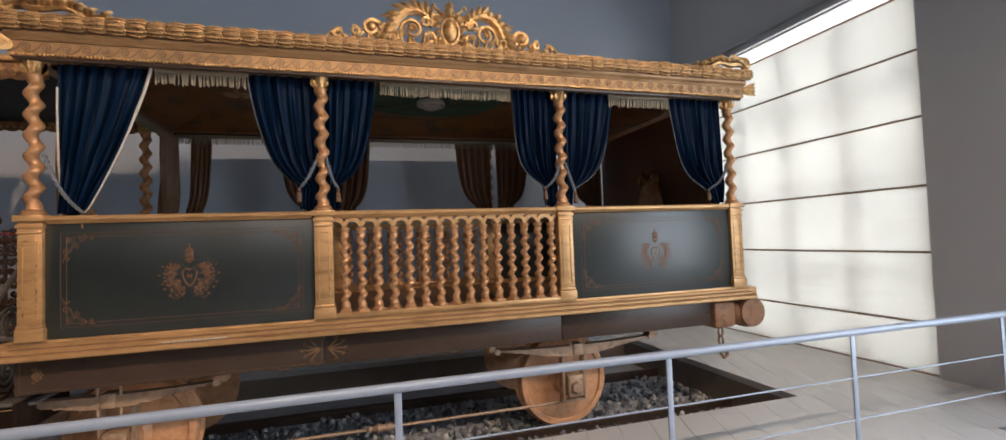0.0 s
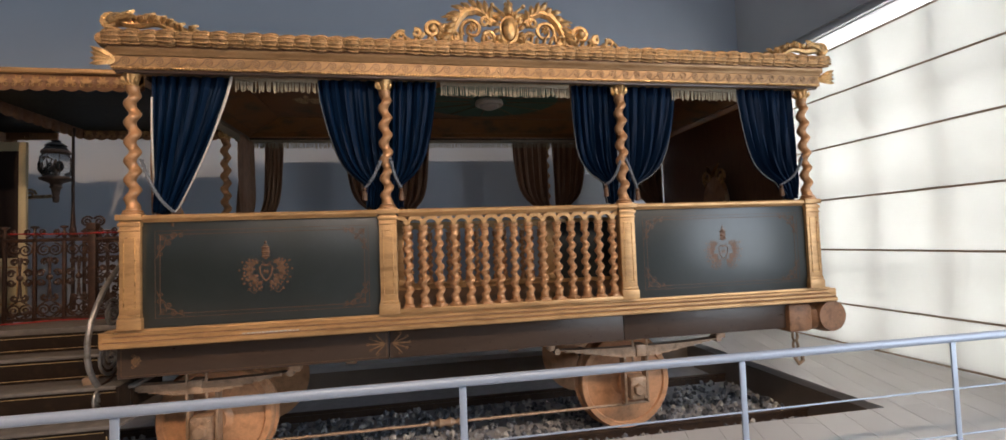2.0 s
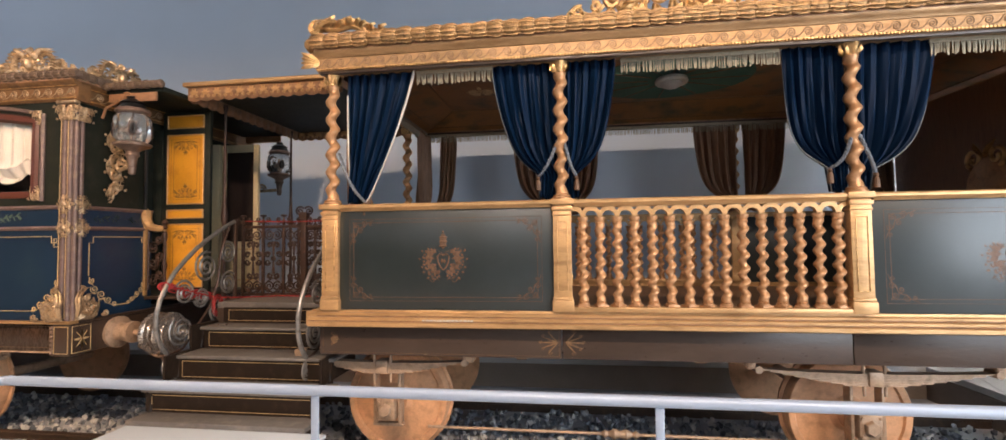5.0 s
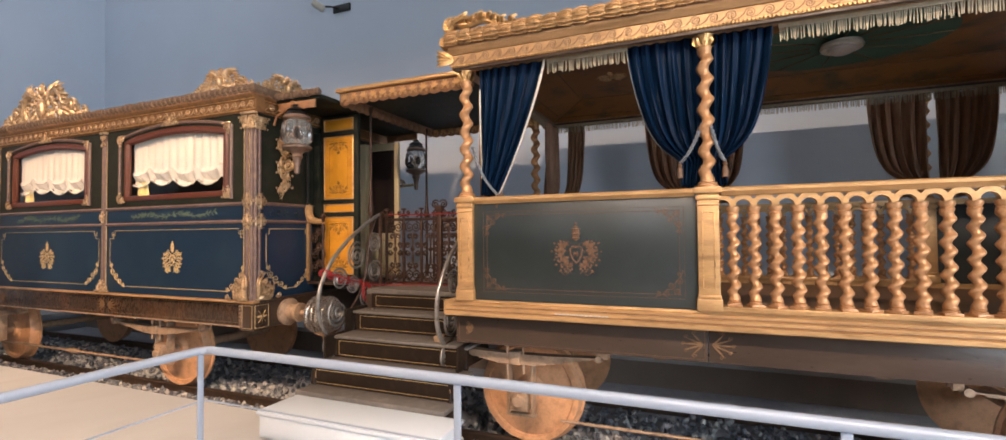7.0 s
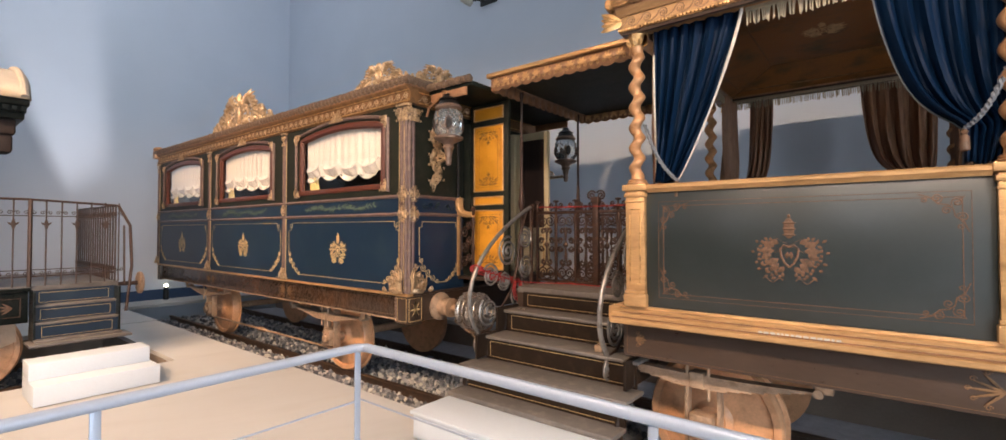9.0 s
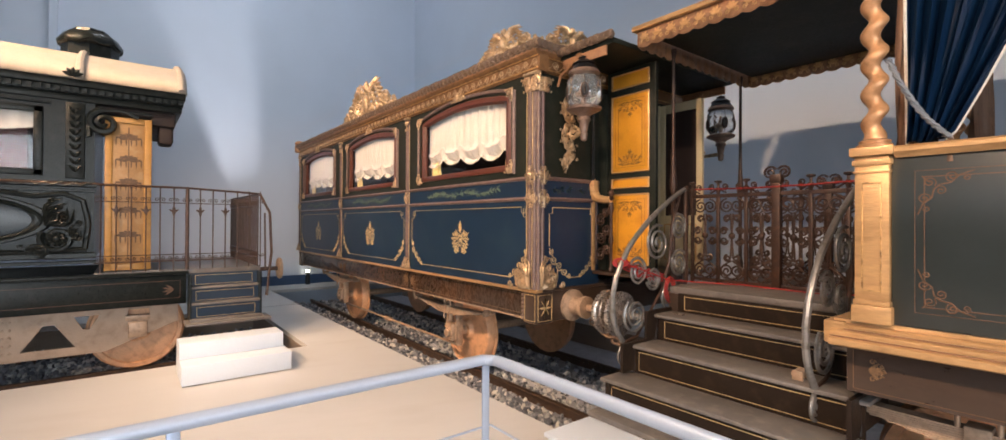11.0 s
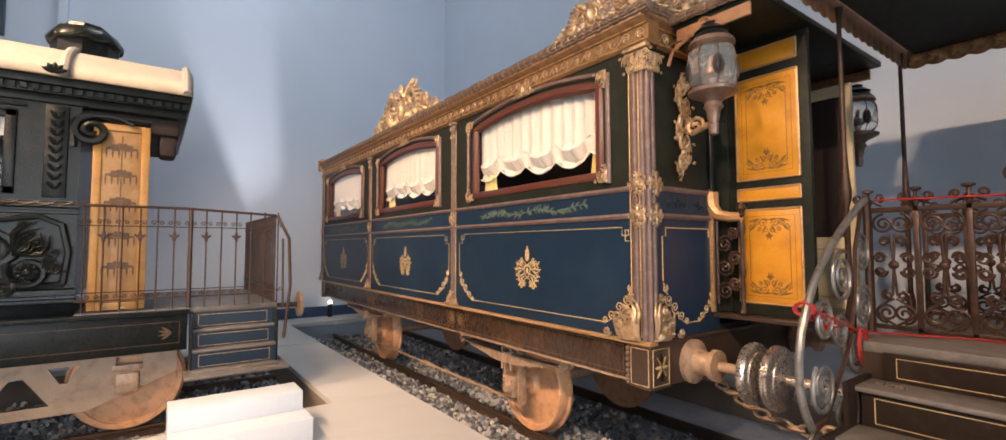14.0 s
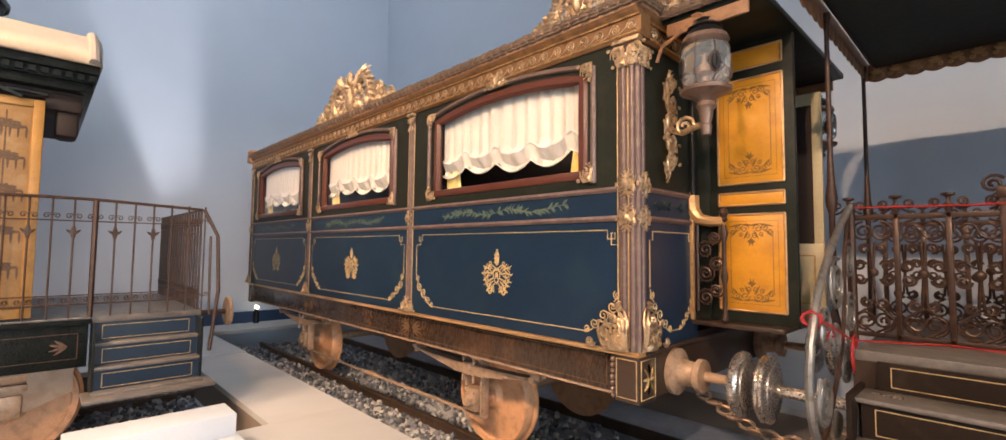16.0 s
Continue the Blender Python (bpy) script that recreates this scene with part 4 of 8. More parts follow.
def capital(bm, x, y, z, r, h):
    """A small leafy capital on a round neck."""
    lathe(bm, [(r * 1.0, 0), (r * 1.2, h * 0.08), (r * 0.95, h * 0.14), (r * 1.05, h * 0.6), (r * 1.45, h * 0.85)], (x, y, z), 12)
    box(bm, x - r * 1.5, x + r * 1.5, y - r * 1.5, y + r * 1.5, z + h * 0.85, z + h, 0.004)
    for k in range(8):
        a = 2 * math.pi * k / 8
        c, s = math.cos(a), math.sin(a)
        leaf(bm, (x + r * 0.95 * c, y + r * 0.95 * s, z + h * 0.14), (x + r * 1.5 * c, y + r * 1.5 * s, z + h * (0.62 if k % 2 else 0.8)), r * 0.35, (c * 0.012, s * 0.012, 0))
    return bm

# ---- the open loggia carriage ----
LX = [-2.25, -0.305, 1.855, 3.83]      # columns along the train
LY0, LY1 = 4.5, 7.15                   # near and far side
LEDGE_T, RAIL_T, COL_T = 1.13, 2.02, 3.15
loggia = thing("loggia_carriage", (0.8, YC, TRACK_Z), "open gilded railway carriage with twisted columns and dark painted parapet panels", "railway carriage")
XA, XB = LX[0] - 0.11, LX[3] + 0.11

# floor, underframe and the stepped gilded ledge
rw = random.Random(12)
xw = -1.44
while xw < -1.02:
    lw = rw.uniform(0.012, 0.035)
    part("inscription_bar", slab(xw, xw + lw, LY0 - 0.0885, LY0 - 0.084, 1.050, 1.062, 0.001), LACE, loggia)
    xw += lw + 0.008
part("deck", slab(XA, XB, LY0 + 0.02, LY1, 1.0, 1.08), DECKWOOD, loggia, "worn brown deck boards")
for y, s in ((LY0, 1), (LY1, -1)):
    prof = [(0.02, 1.0), (-0.10, 1.0), (-0.11, 1.008), (-0.11, 1.034), (-0.104, 1.040), (-0.080, 1.042), (-0.080, 1.050), (-0.086, 1.053), (-0.086, 1.070), (-0.080, 1.076), (-0.055, 1.078), (-0.055, 1.086), (-0.061, 1.089), (-0.061, 1.102), (-0.055, 1.108), (-0.030, 1.112), (-0.026, 1.13), (0.02, 1.13)]
    part("ledge", sweep(bmesh.new(), [(y + s * a, b) for a, b in prof], XA - 0.06, XB + 0.06), OCHRE, loggia, "stepped gilded ledge", smooth=False)
    # thin bars coloured for the shadow and dirt in the step corners
    for a, b in ((-0.081, 1.046), (-0.056, 1.082)):
        part("ledge_groove", tube(bmesh.new(), [(XA - 0.06, y + s * a, b), (XB + 0.06, y + s * a, b)], 0.0042, 5), BRACKET, loggia, "dark line for shadow and dirt between the ledge steps")
part("end_ledge", slab(XA - 0.10, XA - 0.0, LY0 - 0.06, LY1 + 0.06, 1.0, 1.12, 0.01), OCHRE, loggia)
part("end_ledge", slab(XB, XB + 0.10, LY0 - 0.06, LY1 + 0.06, 1.0, 1.12, 0.01), OCHRE, loggia)
for y in (LY0 + 0.03, LY1 - 0.11):
    for x0, x1 in ((XA - 0.02, LX[1] - 0.02), (LX[1] - 0.014, LX[2] - 0.05), (LX[2] - 0.044, 3.56)):
        part("sole_bar", slab(x0, x1, y, y + 0.08, 0.745, 0.998, 0.004), SOLE, loggia)
for x in (-1.2, 0.8, 2.9):
    part("cross_member", slab(x - 0.05, x + 0.05, LY0 + 0.13, LY1 - 0.13, 0.72, 0.98), SOLE, loggia)
bm = slab(3.52, 3.80, LY0 - 0.02, LY0 + 0.30, 0.70, 0.985, 0.05)
blob(bm, (3.86, LY0 + 0.12, 0.84), 0.12, 0.17, 0.14, 14, 10)
lathe(bm, [(0.05, -0.2), (0.15, -0.2), (0.17, -0.1), (0.17, 0.1), (0.15, 0.2), (0.05, 0.2)], (3.98, LY0 + 0.14, 0.85), 20, "y")
part("carved_bracket", bm, BRACKET, loggia, "carved wooden scroll bracket at the end")
bm = bmesh.new()
for x, d in ((LX[1] - 0.02, -1), (LX[1] - 0.02, 1), (XA + 0.05, 1)):
    big = 1.0 if x > -1 else 0.5
    for a in (-1.0, -0.5, 0.0, 0.5, 1.0):
        leaf(bm, (x + d * 0.03, LY0 + 0.026, 0.875), (x + d * (0.03 + 0.15 * big * math.cos(a)), LY0 + 0.026, 0.875 + 0.10 * big * math.sin(a)), 0.007, (0, -0.003, 0))
        tube(bm, spiral(x + d * 0.17 * big * math.cos(a), 0.875 + 0.105 * big * math.sin(a), 0.016, 0.004, 0, 1.2, LY0 + 0.026, 8), 0.003, 4, flat=0.5)
frame_line(bm, XA + 0.01, LX[1] - 0.04, 0.765, 0.975, LY0 + 0.029, 0.002)
part("gold_painting", bm, SOLEGOLD, loggia, "faded gold foliage on the underframe")

# pedestals, parapet rails and panels
for y, s in ((LY0, 1), (LY1, -1)):
    for x in LX:
        bm = slab(x - 0.072, x + 0.072, y - 0.05, y + 0.05, 1.13, 1.97, 0.004)
        box(bm, x - 0.085, x + 0.085, y - 0.065, y + 0.065, 1.13, 1.22, 0.008)
        box(bm, x - 0.078, x + 0.078, y - 0.058, y + 0.058, 1.22, 1.245, 0.006)
        box(bm, x - 0.078, x + 0.078, y - 0.058, y + 0.058, 1.885, 1.90, 0.004)
        box(bm, x - 0.082, x + 0.082, y - 0.062, y + 0.062, 1.925, 1.955, 0.005)
        box(bm, x - 0.092, x + 0.092, y - 0.072, y + 0.072, 1.972, 2.018, 0.006)
        ped = part("pedestal", bm, OCHRE, loggia, "gilded square pedestal")
        if s > 0:
            bm = bmesh.new()
            for xx in (-0.042, 0.036):
                box(bm, x + xx, x + xx + 0.006, y - 0.056, y - 0.048, 1.29, 1.84, 0.002)
            for zz in (1.29, 1.834):
                box(bm, x - 0.042, x + 0.042, y - 0.056, y - 0.048, zz, zz + 0.006, 0.002)
            part("moulding", bm, GILT, ped)
    for x0, x1 in zip(LX, LX[1:]):
        prof = [(0.05, 1.955), (-0.035, 1.955), (-0.05, 1.972), (-0.062, 1.982), (-0.062, 2.0), (-0.05, 2.012), (0.05, 2.012)]
        part("top_rail", sweep(bmesh.new(), [(y + s * a, b) for a, b in prof], x0 + 0.09, x1 - 0.09), OCHRE, loggia)
    for x0, x1 in ((LX[0], LX[1]), (LX[2], LX[3])):
        a, b = x0 + 0.074, x1 - 0.074
        pan = part("panel", slab(a, b, y - 0.02, y + 0.02, 1.132, 1.955, 0.003), GREEN, loggia, "dark green painted panel with faded gold arms")
        if s > 0:
            bm = frame_line(bmesh.new(), a + 0.09, b - 0.09, 1.205, 1.885, y - 0.021, 0.0022)
            frame_line(bm, a + 0.125, b - 0.125, 1.235, 1.855, y - 0.021, 0.003)
            for cx, sx in ((a + 0.10, 1), (b - 0.10, -1)):
                for cz, sz in ((1.215, 1), (1.875, -1)):
                    corner_flourish(bm, cx, cz, sx, sz, y - 0.021, 0.20, 0.0035)
            part("gold_line", bm, DULLGOLD, pan)
            bm = arms(bmesh.new(), (a + b) / 2, 1.53, y - 0.018, 0.66)
            part("heraldic_painting", bm, DULLGOLD, pan, "faded gold heraldic painting")

# balustrade with scalloped arcade
bal = twisted(0.60, 0.037, 6.0, 12, 60)
bmesh.ops.translate(bal, verts=bal.verts, vec=(0, 0, 0.05))
box(bal, -0.046, 0.046, -0.046, 0.046, 0.0, 0.018, 0.003)
lathe(bal, [(0.043, 0.018), (0.044, 0.03), (0.034, 0.036), (0.040, 0.046), (0.030, 0.056)], (0, 0, 0), 12)
lathe(bal, [(0.030, 0.642), (0.040, 0.654), (0.032, 0.664), (0.042, 0.682), (0.044, 0.70)], (0, 0, 0), 12)
BAL = mesh_of("baluster", bal, TWIST)
PITCH, FIRST = 0.1331, -0.143
band = bmesh.new()
for yy in (-0.022, 0.022):
    for i in range(16):
        quadpts = []
        for t, rr in ((i, 0.048), (i, 0.083), (i + 1, 0.083), (i + 1, 0.048)):
            quadpts.append(band.verts.new((rr * math.cos(math.pi * t / 16), yy, rr * math.sin(math.pi * t / 16))))
        band.faces.new(quadpts)
for rr in (0.048, 0.083):
    for i in range(16):
        band.faces.new([band.verts.new((rr * math.cos(math.pi * t / 16), yy, rr * math.sin(math.pi * t / 16))) for t, yy in ((i, -0.022), (i + 1, -0.022), (i + 1, 0.022), (i, 0.022))])
bmesh.ops.remove_doubles(band, verts=band.verts, dist=0.0005)
bmesh.ops.recalc_face_normals(band, faces=band.faces)
ARCH = mesh_of("arch", band, OCHRE)
for y in (LY0, LY1):
    a, b = LX[1] + 0.074, LX[2] - 0.074
    for k in range(16):
        place("arch", ARCH, loggia, (FIRST + (k - 0.5) * PITCH, y + 0.0015 * (k % 2), 1.873))
    part("arcade_board", slab(a, b, y - 0.008, y + 0.012, 1.945, 1.956), OCHRE, loggia)
    for k in range(15):
        place("baluster", BAL, loggia, (FIRST + k * PITCH, y, 1.168), Matrix.Rotation(0.35 * k, 4, "Z"))
    part("bottom_rail", slab(a, b, y - 0.06, y + 0.055, 1.131, 1.168, 0.006), OCHRE, loggia)
# end parapets
for x in (LX[0], LX[3]):
    part("end_panel", slab(x - 0.02, x + 0.02, LY0 + 0.05, LY1 - 0.05, 1.10, 1.955, 0.003), GREEN, loggia)
    part("top_rail", slab(x - 0.05, x + 0.05, LY0 + 0.05, LY1 - 0.05, 1.956, 2.012, 0.01), OCHRE, loggia)

# twisted columns
shaft = twisted(0.98, 0.050, 6.5, 14, 90)
bmesh.ops.translate(shaft, verts=shaft.verts, vec=(0, 0, 0.04))
lathe(shaft, [(0.075, 0.0), (0.078, 0.015), (0.066, 0.022), (0.070, 0.034), (0.052, 0.045)], (0, 0, 0), 14)
SHAFT = mesh_of("column", shaft, TWIST)
CAPITAL = mesh_of("capital", capital(bmesh.new(), 0, 0, 0, 0.045, 0.12), GILT)
for y in (LY0, LY1):
    for x in LX:
        col = place("column", SHAFT, loggia, (x, y, 2.015), None, "gilded twisted column")
        place("capital", CAPITAL, col, (x, y, 3.03))
for y in (5.23, 6.42):
    col = place("column", SHAFT, loggia, (LX[0], y, 2.013), None, "gilded twisted column at the end doorway")
    place("capital", CAPITAL, col, (LX[0], y, 3.028))

# entablature, running-wave frieze, leaf roll and crestings
EX0, EX1, EY0, EY1 = -2.36, 3.98, LY0 - 0.08, LY1 + 0.08
for y, s in ((EY0, 1), (EY1, -1)):
    prof = [(0.16, 3.15), (0.03, 3.15), (0.02, 3.155), (0.02, 3.168), (0.0, 3.172), (0.0, 3.258), (-0.012, 3.261), (-0.016, 3.272), (-0.034, 3.286), (-0.048, 3.300), (-0.05, 3.312), (-0.03, 3.318), (-0.03, 3.36), (0.16, 3.36)]
    part("entablature", sweep(bmesh.new(), [(y + s * a, b) for a, b in prof], EX0, EX1), ENTAB, loggia)
for x, s in ((EX0, 1), (EX1, -1)):
    prof = [(0.16, 3.15), (0.03, 3.15), (0.02, 3.155), (0.02, 3.168), (-0.003, 3.172), (-0.003, 3.258), (-0.015, 3.261), (-0.019, 3.272), (-0.037, 3.286), (-0.051, 3.300), (-0.053, 3.312), (-0.033, 3.318), (-0.033, 3.358), (0.16, 3.358)]
    part("entablature", sweep(bmesh.new(), [(x + s * a, b) for a, b in prof], EY0 + 0.003, EY1 - 0.003, "y"), ENTAB, loggia)
bm = scroll_frieze(bmesh.new(), EX0 + 0.03, EX1 - 0.03, 3.215, 0.084, EY0 - 0.001)
part("wave_frieze", bm, CARVEDARK, loggia, "dark engraved running-wave ornament")
bm = scroll_frieze(bmesh.new(), EY0 + 0.03, EY1 - 0.03, 3.215, 0.084, EX0 - 0.004, "y")
part("wave_frieze", bm, CARVEDARK, loggia)
# dark strips put the shade of the recesses round the frieze into colour
part("cornice_band", slab(EX0 - 0.01, EX1 + 0.01, EY0 - 0.040, EY0 + 0.02, 3.316, 3.340, 0.004), BRACKET, loggia, "dark brown strip for the recess shade under the leaf roll")
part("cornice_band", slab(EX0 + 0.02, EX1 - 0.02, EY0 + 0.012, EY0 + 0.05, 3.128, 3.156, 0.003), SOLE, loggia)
bm = bmesh.new()
for k in range(250):
    x = EX0 + 0.01 + k * (EX1 - EX0 - 0.02) / 249
    box(bm, x - 0.008, x + 0.008, EY0 - 0.008, EY0 + 0.022, 3.156, 3.170)
part("bead_moulding", bm, GILT, loggia)
bm = leaf_roll(bmesh.new(), EX0 - 0.02, EX1 + 0.05, EY0 - 0.05, 3.382, 0.060, "x", 0.125)
part("leaf_roll", bm, ROLL, loggia, "carved and gilded leaf roll along the eaves")
bm = leaf_roll(bmesh.new(), EY0 - 0.03, EY1, EX0 - 0.05, 3.382, 0.060, "y", 0.125)
part("leaf_roll", bm, ROLL, loggia)
part("roof", slab(EX0 - 0.02, EX1 + 0.02, EY0 - 0.02, EY1 + 0.02, 3.362, 3.43, 0.01), SOLE, loggia)
bm = scroll_crest(bmesh.new(), 0.80, EY0 + 0.02, 3.44, 2.15, 0.42)
part("cresting", bm, GILT, loggia, "pierced gilded acanthus cresting with a crowned cartouche")
for x, d in ((EX0 - 0.03, 1), (EX1 + 0.05, -1)):
    spine = [(x + d * 0.66 * f, EY0 - 0.03, 3.435 + 0.075 * math.sin(math.pi * min(1, 0.25 + 0.75 * f)) ** 1.5 + 0.015 * math.sin(14 * f)) for f in [i / 20 for i in range(21)]]
    bm = tube(bmesh.new(), spine, 0.040, 7, lambda f: 1.15 - 0.75 * f)
    tube(bm, [Vector((x + d * (0.05 + p.x), EY0 - 0.05, p.z)) for p in spiral(0, 3.50, 0.065, 0.012, 0.2, 1.5, 0, 16)], 0.022, 6, lambda f: 1.1 - 0.5 * f)
    crest = part("corner_cresting", bm, GILT, loggia, "gilded acanthus corner ornament")
    rc = random.Random(5)
    for k in range(13):
        f = k / 13
        px, py, pz = spine[int(20 * f)]
        ln = 0.15 * (1 - 0.55 * f)
        for up, out in ((1.0, -0.01), (0.35, -0.07), (0.75, 0.05)):
            bm = bmesh.new()
            leaf(bm, (px, py, pz), (px + d * ln * rc.uniform(0.5, 1.1), py + out, pz + ln * up * rc.uniform(0.35, 0.7)), 0.026 * (1.2 - 0.5 * f), (0, -0.02, 0.012))
            part("acanthus_leaf", bm, GILT, crest)
    bm = bmesh.new()
    for a in (-0.5, 0.0, 0.5, 1.0):
        leaf(bm, (x + d * 0.06, EY0 + 0.01, 3.22), (x - d * 0.09, EY0 - 0.03, 3.22 + 0.09 * a), 0.03)
    part("corner_leaf", bm, GILT, loggia)

# painted canopy ceiling and its lamp
CU0, CU1, CV0, CV1 = EX0 + 0.165, EX1 - 0.165, EY0 + 0.165, EY1 - 0.165
cov = bmesh.new()
low = [cov.verts.new((cx, cy, 3.20)) for cx, cy in ((CU0, CV0), (CU1, CV0), (CU1, CV1), (CU0, CV1))]
top = [cov.verts.new((cx, cy, 3.345)) for cx, cy in ((CU0 + 0.5, CV0 + 0.5), (CU1 - 0.5, CV0 + 0.5), (CU1 - 0.5, CV1 - 0.5), (CU0 + 0.5, CV1 - 0.5))]
back = [cov.verts.new((v.co.x, v.co.y, 3.358)) for v in low]
for i in range(4):
    j = (i + 1) % 4
    cov.faces.new((low[i], low[j], top[j], top[i]))
    cov.faces.new((back[i], back[j], low[j], low[i]))
cov.faces.new(top)
cov.faces.new(back[::-1])
bmesh.ops.recalc_face_normals(cov, faces=cov.faces)
part("canopy_ceiling", cov, CEILING, loggia, "painted brown and green coved canopy ceiling", smooth=False)
for p, q in zip([v for v in ((CU0, CV0), (CU1, CV0), (CU1, CV1), (CU0, CV1))], ((CU1, CV0), (CU1, CV1), (CU0, CV1), (CU0, CV0))):
    part("ceiling_moulding", tube(bmesh.new(), [(p[0], p[1], 3.197), (q[0], q[1], 3.197)], 0.016, 6), BRACKET, loggia)
for dx in (0.12, 0.5):
    zz = 3.198 + 0.145 * dx / 0.5
    pts = [(CU0 + dx, CV0 + dx, zz), (CU1 - dx, CV0 + dx, zz), (CU1 - dx, CV1 - dx, zz), (CU0 + dx, CV1 - dx, zz)]
    part("ceiling_line", tube(bmesh.new(), pts + pts[:1], 0.008, 5), SOLEGOLD, loggia)
for cx, cy, dx, dy in ((CU0, CV0, 1, 1), (CU1, CV0, -1, 1), (CU1, CV1, -1, -1), (CU0, CV1, 1, -1)):
    part("ceiling_line", tube(bmesh.new(), [(cx, cy, 3.198), (cx + dx * 0.5, cy + dy * 0.5, 3.343)], 0.008, 5), SOLEGOLD, loggia)
part("inner_beam", slab(CU0, CU1, CV1 - 0.012, CV1 - 0.002, 3.12, 3.195, 0.003), SOLE, loggia, "dark brown beam above the fringe")
part("inner_beam", slab(CU0 + 0.002, CU0 + 0.012, CV0, CV1 - 0.014, 3.12, 3.195, 0.003), SOLE, loggia)
bm = lathe(bmesh.new(), [(0.02, 3.342), (0.78, 3.342), (0.78, 3.334), (0.02, 3.334)], (0.8, 5.75, 0), 40, "z", (1.05, 0.85))
part("green_roundel", bm, CANGREEN, loggia)
for k in range(12):
    a = 2 * math.pi * k / 12
    part("roundel_rib", tube(bmesh.new(), [(0.8 + 0.22 * math.cos(a), 5.75 + 0.2 * math.sin(a), 3.331), (0.8 + 0.80 * math.cos(a), 5.75 + 0.64 * math.sin(a), 3.331)], 0.006, 5), SOLEGOLD, loggia)
for cx in (-1.2, 2.8):
    k = arms(bmesh.new(), 0, 0, 0, 0.5)
    bmesh.ops.rotate(k, verts=k.verts, matrix=Matrix.Rotation(math.pi / 2, 3, "X"))
    bmesh.ops.translate(k, verts=k.verts, vec=(cx, 5.85, 3.345))
    part("ceiling_painting", k, LINE, loggia, "faded gold ceiling ornament")
lamp = thing("ceiling_lamp", (0.78, 5.55, 3.25), "round white glass lamp under the painted canopy", "lamp")
part("lamp_rim", lathe(bmesh.new(), [(0.10, 0.04), (0.15, 0.03), (0.16, 0.0), (0.15, -0.02), (0.11, -0.015)], (0.78, 5.55, 3.25), 24), LACE, lamp)
part("lamp_bowl", lathe(bmesh.new(), [(0.11, 0.0), (0.10, -0.03), (0.06, -0.05), (0.01, -0.055)], (0.78, 5.55, 3.24), 24), LINEN, lamp)

# wheels, springs, gear
for x in (-1.90, 2.05):
    for y, s in ((5.10, -1), (6.66, 1)):
        wheel(loggia, x, y, TRACK_Z + 0.49, 0.49, s)
    part("axle", lathe(bmesh.new(), [(0.06, 4.98), (0.06, 6.8)], (x, 0, TRACK_Z + 0.49), 14, "y"), SPRING, loggia)
    axle_box(loggia, x, 4.88, TRACK_Z + 0.49)
    leaf_spring(loggia, x, 4.76, 0.625, 0.84 if x > 0 else 0.74)
for k in (-1, 1):
    for y in (5.02,):
        part("spring_hanger", slab(0.075 + k * 0.77 - 0.05, 0.075 + k * 0.77 + 0.05, y - 0.04, y + 0.04, 0.62, 0.75, 0.01), SPRING, loggia)
bm = tube(bmesh.new(), [(-1.55, 4.93, 0.02), (2.0, 4.93, 0.02)], 0.014, 8)
lathe(bm, [(0.014, -0.16), (0.035, -0.13), (0.02, -0.1), (0.045, -0.05), (0.028, 0), (0.045, 0.05), (0.02, 0.1), (0.035, 0.13), (0.014, 0.16)], (0.15, 4.93, 0.02), 10, "x")
part("tie_rod", bm, SPRING, loggia, "long tie rod between the axle guards")
part("brake_rod", tube(bmesh.new(), [(-1.2, 5.25, 0.63), (1.3, 5.25, 0.63)], 0.012, 6), BLACK, loggia)
bm = bmesh.new()
for k, zz in enumerate((0.55, 0.44)):
    pts = [Vector((4.02, YC - 0.9 + (0.035 * math.cos(t) if k % 2 else 0), zz + 0.06 * math.sin(t))) + Vector(((0.03 * math.cos(t)) if not k % 2 else 0, 0, 0)) for t in [2 * math.pi * i / 14 for i in range(15)]]
    tube(bm, pts, 0.014, 6)
tube(bm, [(4.0, YC - 0.9, 0.40), (4.01, YC - 0.9, 0.30), (4.05, YC - 0.9, 0.24), (4.10, YC - 0.9, 0.27), (4.10, YC - 0.9, 0.33)], 0.02, 8)
tube(bm, [(3.9, YC - 0.9, 0.75), (4.02, YC - 0.9, 0.72), (4.02, YC - 0.9, 0.60)], 0.016, 8)
part("coupling_hook", bm, SPRING, loggia, "hanging coupling chain with hook")
part("end_beam", slab(3.62, 3.78, LY0 + 0.3, LY1 - 0.1, 0.72, 0.99, 0.01), SOLE, loggia)

# closed end behind the last bay: panelling and a throne
part("end_wall", slab(3.70, 3.76, LY0 + 0.10, LY1 - 0.05, 1.08, 3.15, 0.005), LINING, loggia, "dark brown cloth-covered end wall")
throne = thing("throne_chair", (3.35, YC - 0.3, 1.08), "gilded throne with a carved oval back against the end wall", "chair")
YT = YC - 0.3
bm = lathe(bmesh.new(), [(0.02, -0.03), (0.22, -0.03), (0.25, 0.0), (0.22, 0.03), (0.02, 0.03)], (3.56, YT, 2.08), 24, "x", (1.0, 1.35))
part("backrest", bm, TWIST, throne)
bm = bmesh.new()
for d in (-1, 1):
    tube(bm, [Vector((3.54, YT + d * p.x, p.z)) for p in spiral(0.12, 2.40, 0.10, 0.02, -1.2, 1.3, 0, 14)], 0.02, 6)
    leaf(bm, (3.54, YT, 2.40), (3.54, YT + d * 0.12, 2.55), 0.03, (-0.02, 0, 0))
part("back_crest", bm, GILT, throne)
part("seat", slab(3.05, 3.55, YT - 0.28, YT + 0.28, 1.48, 1.58, 0.03), LINING, throne)
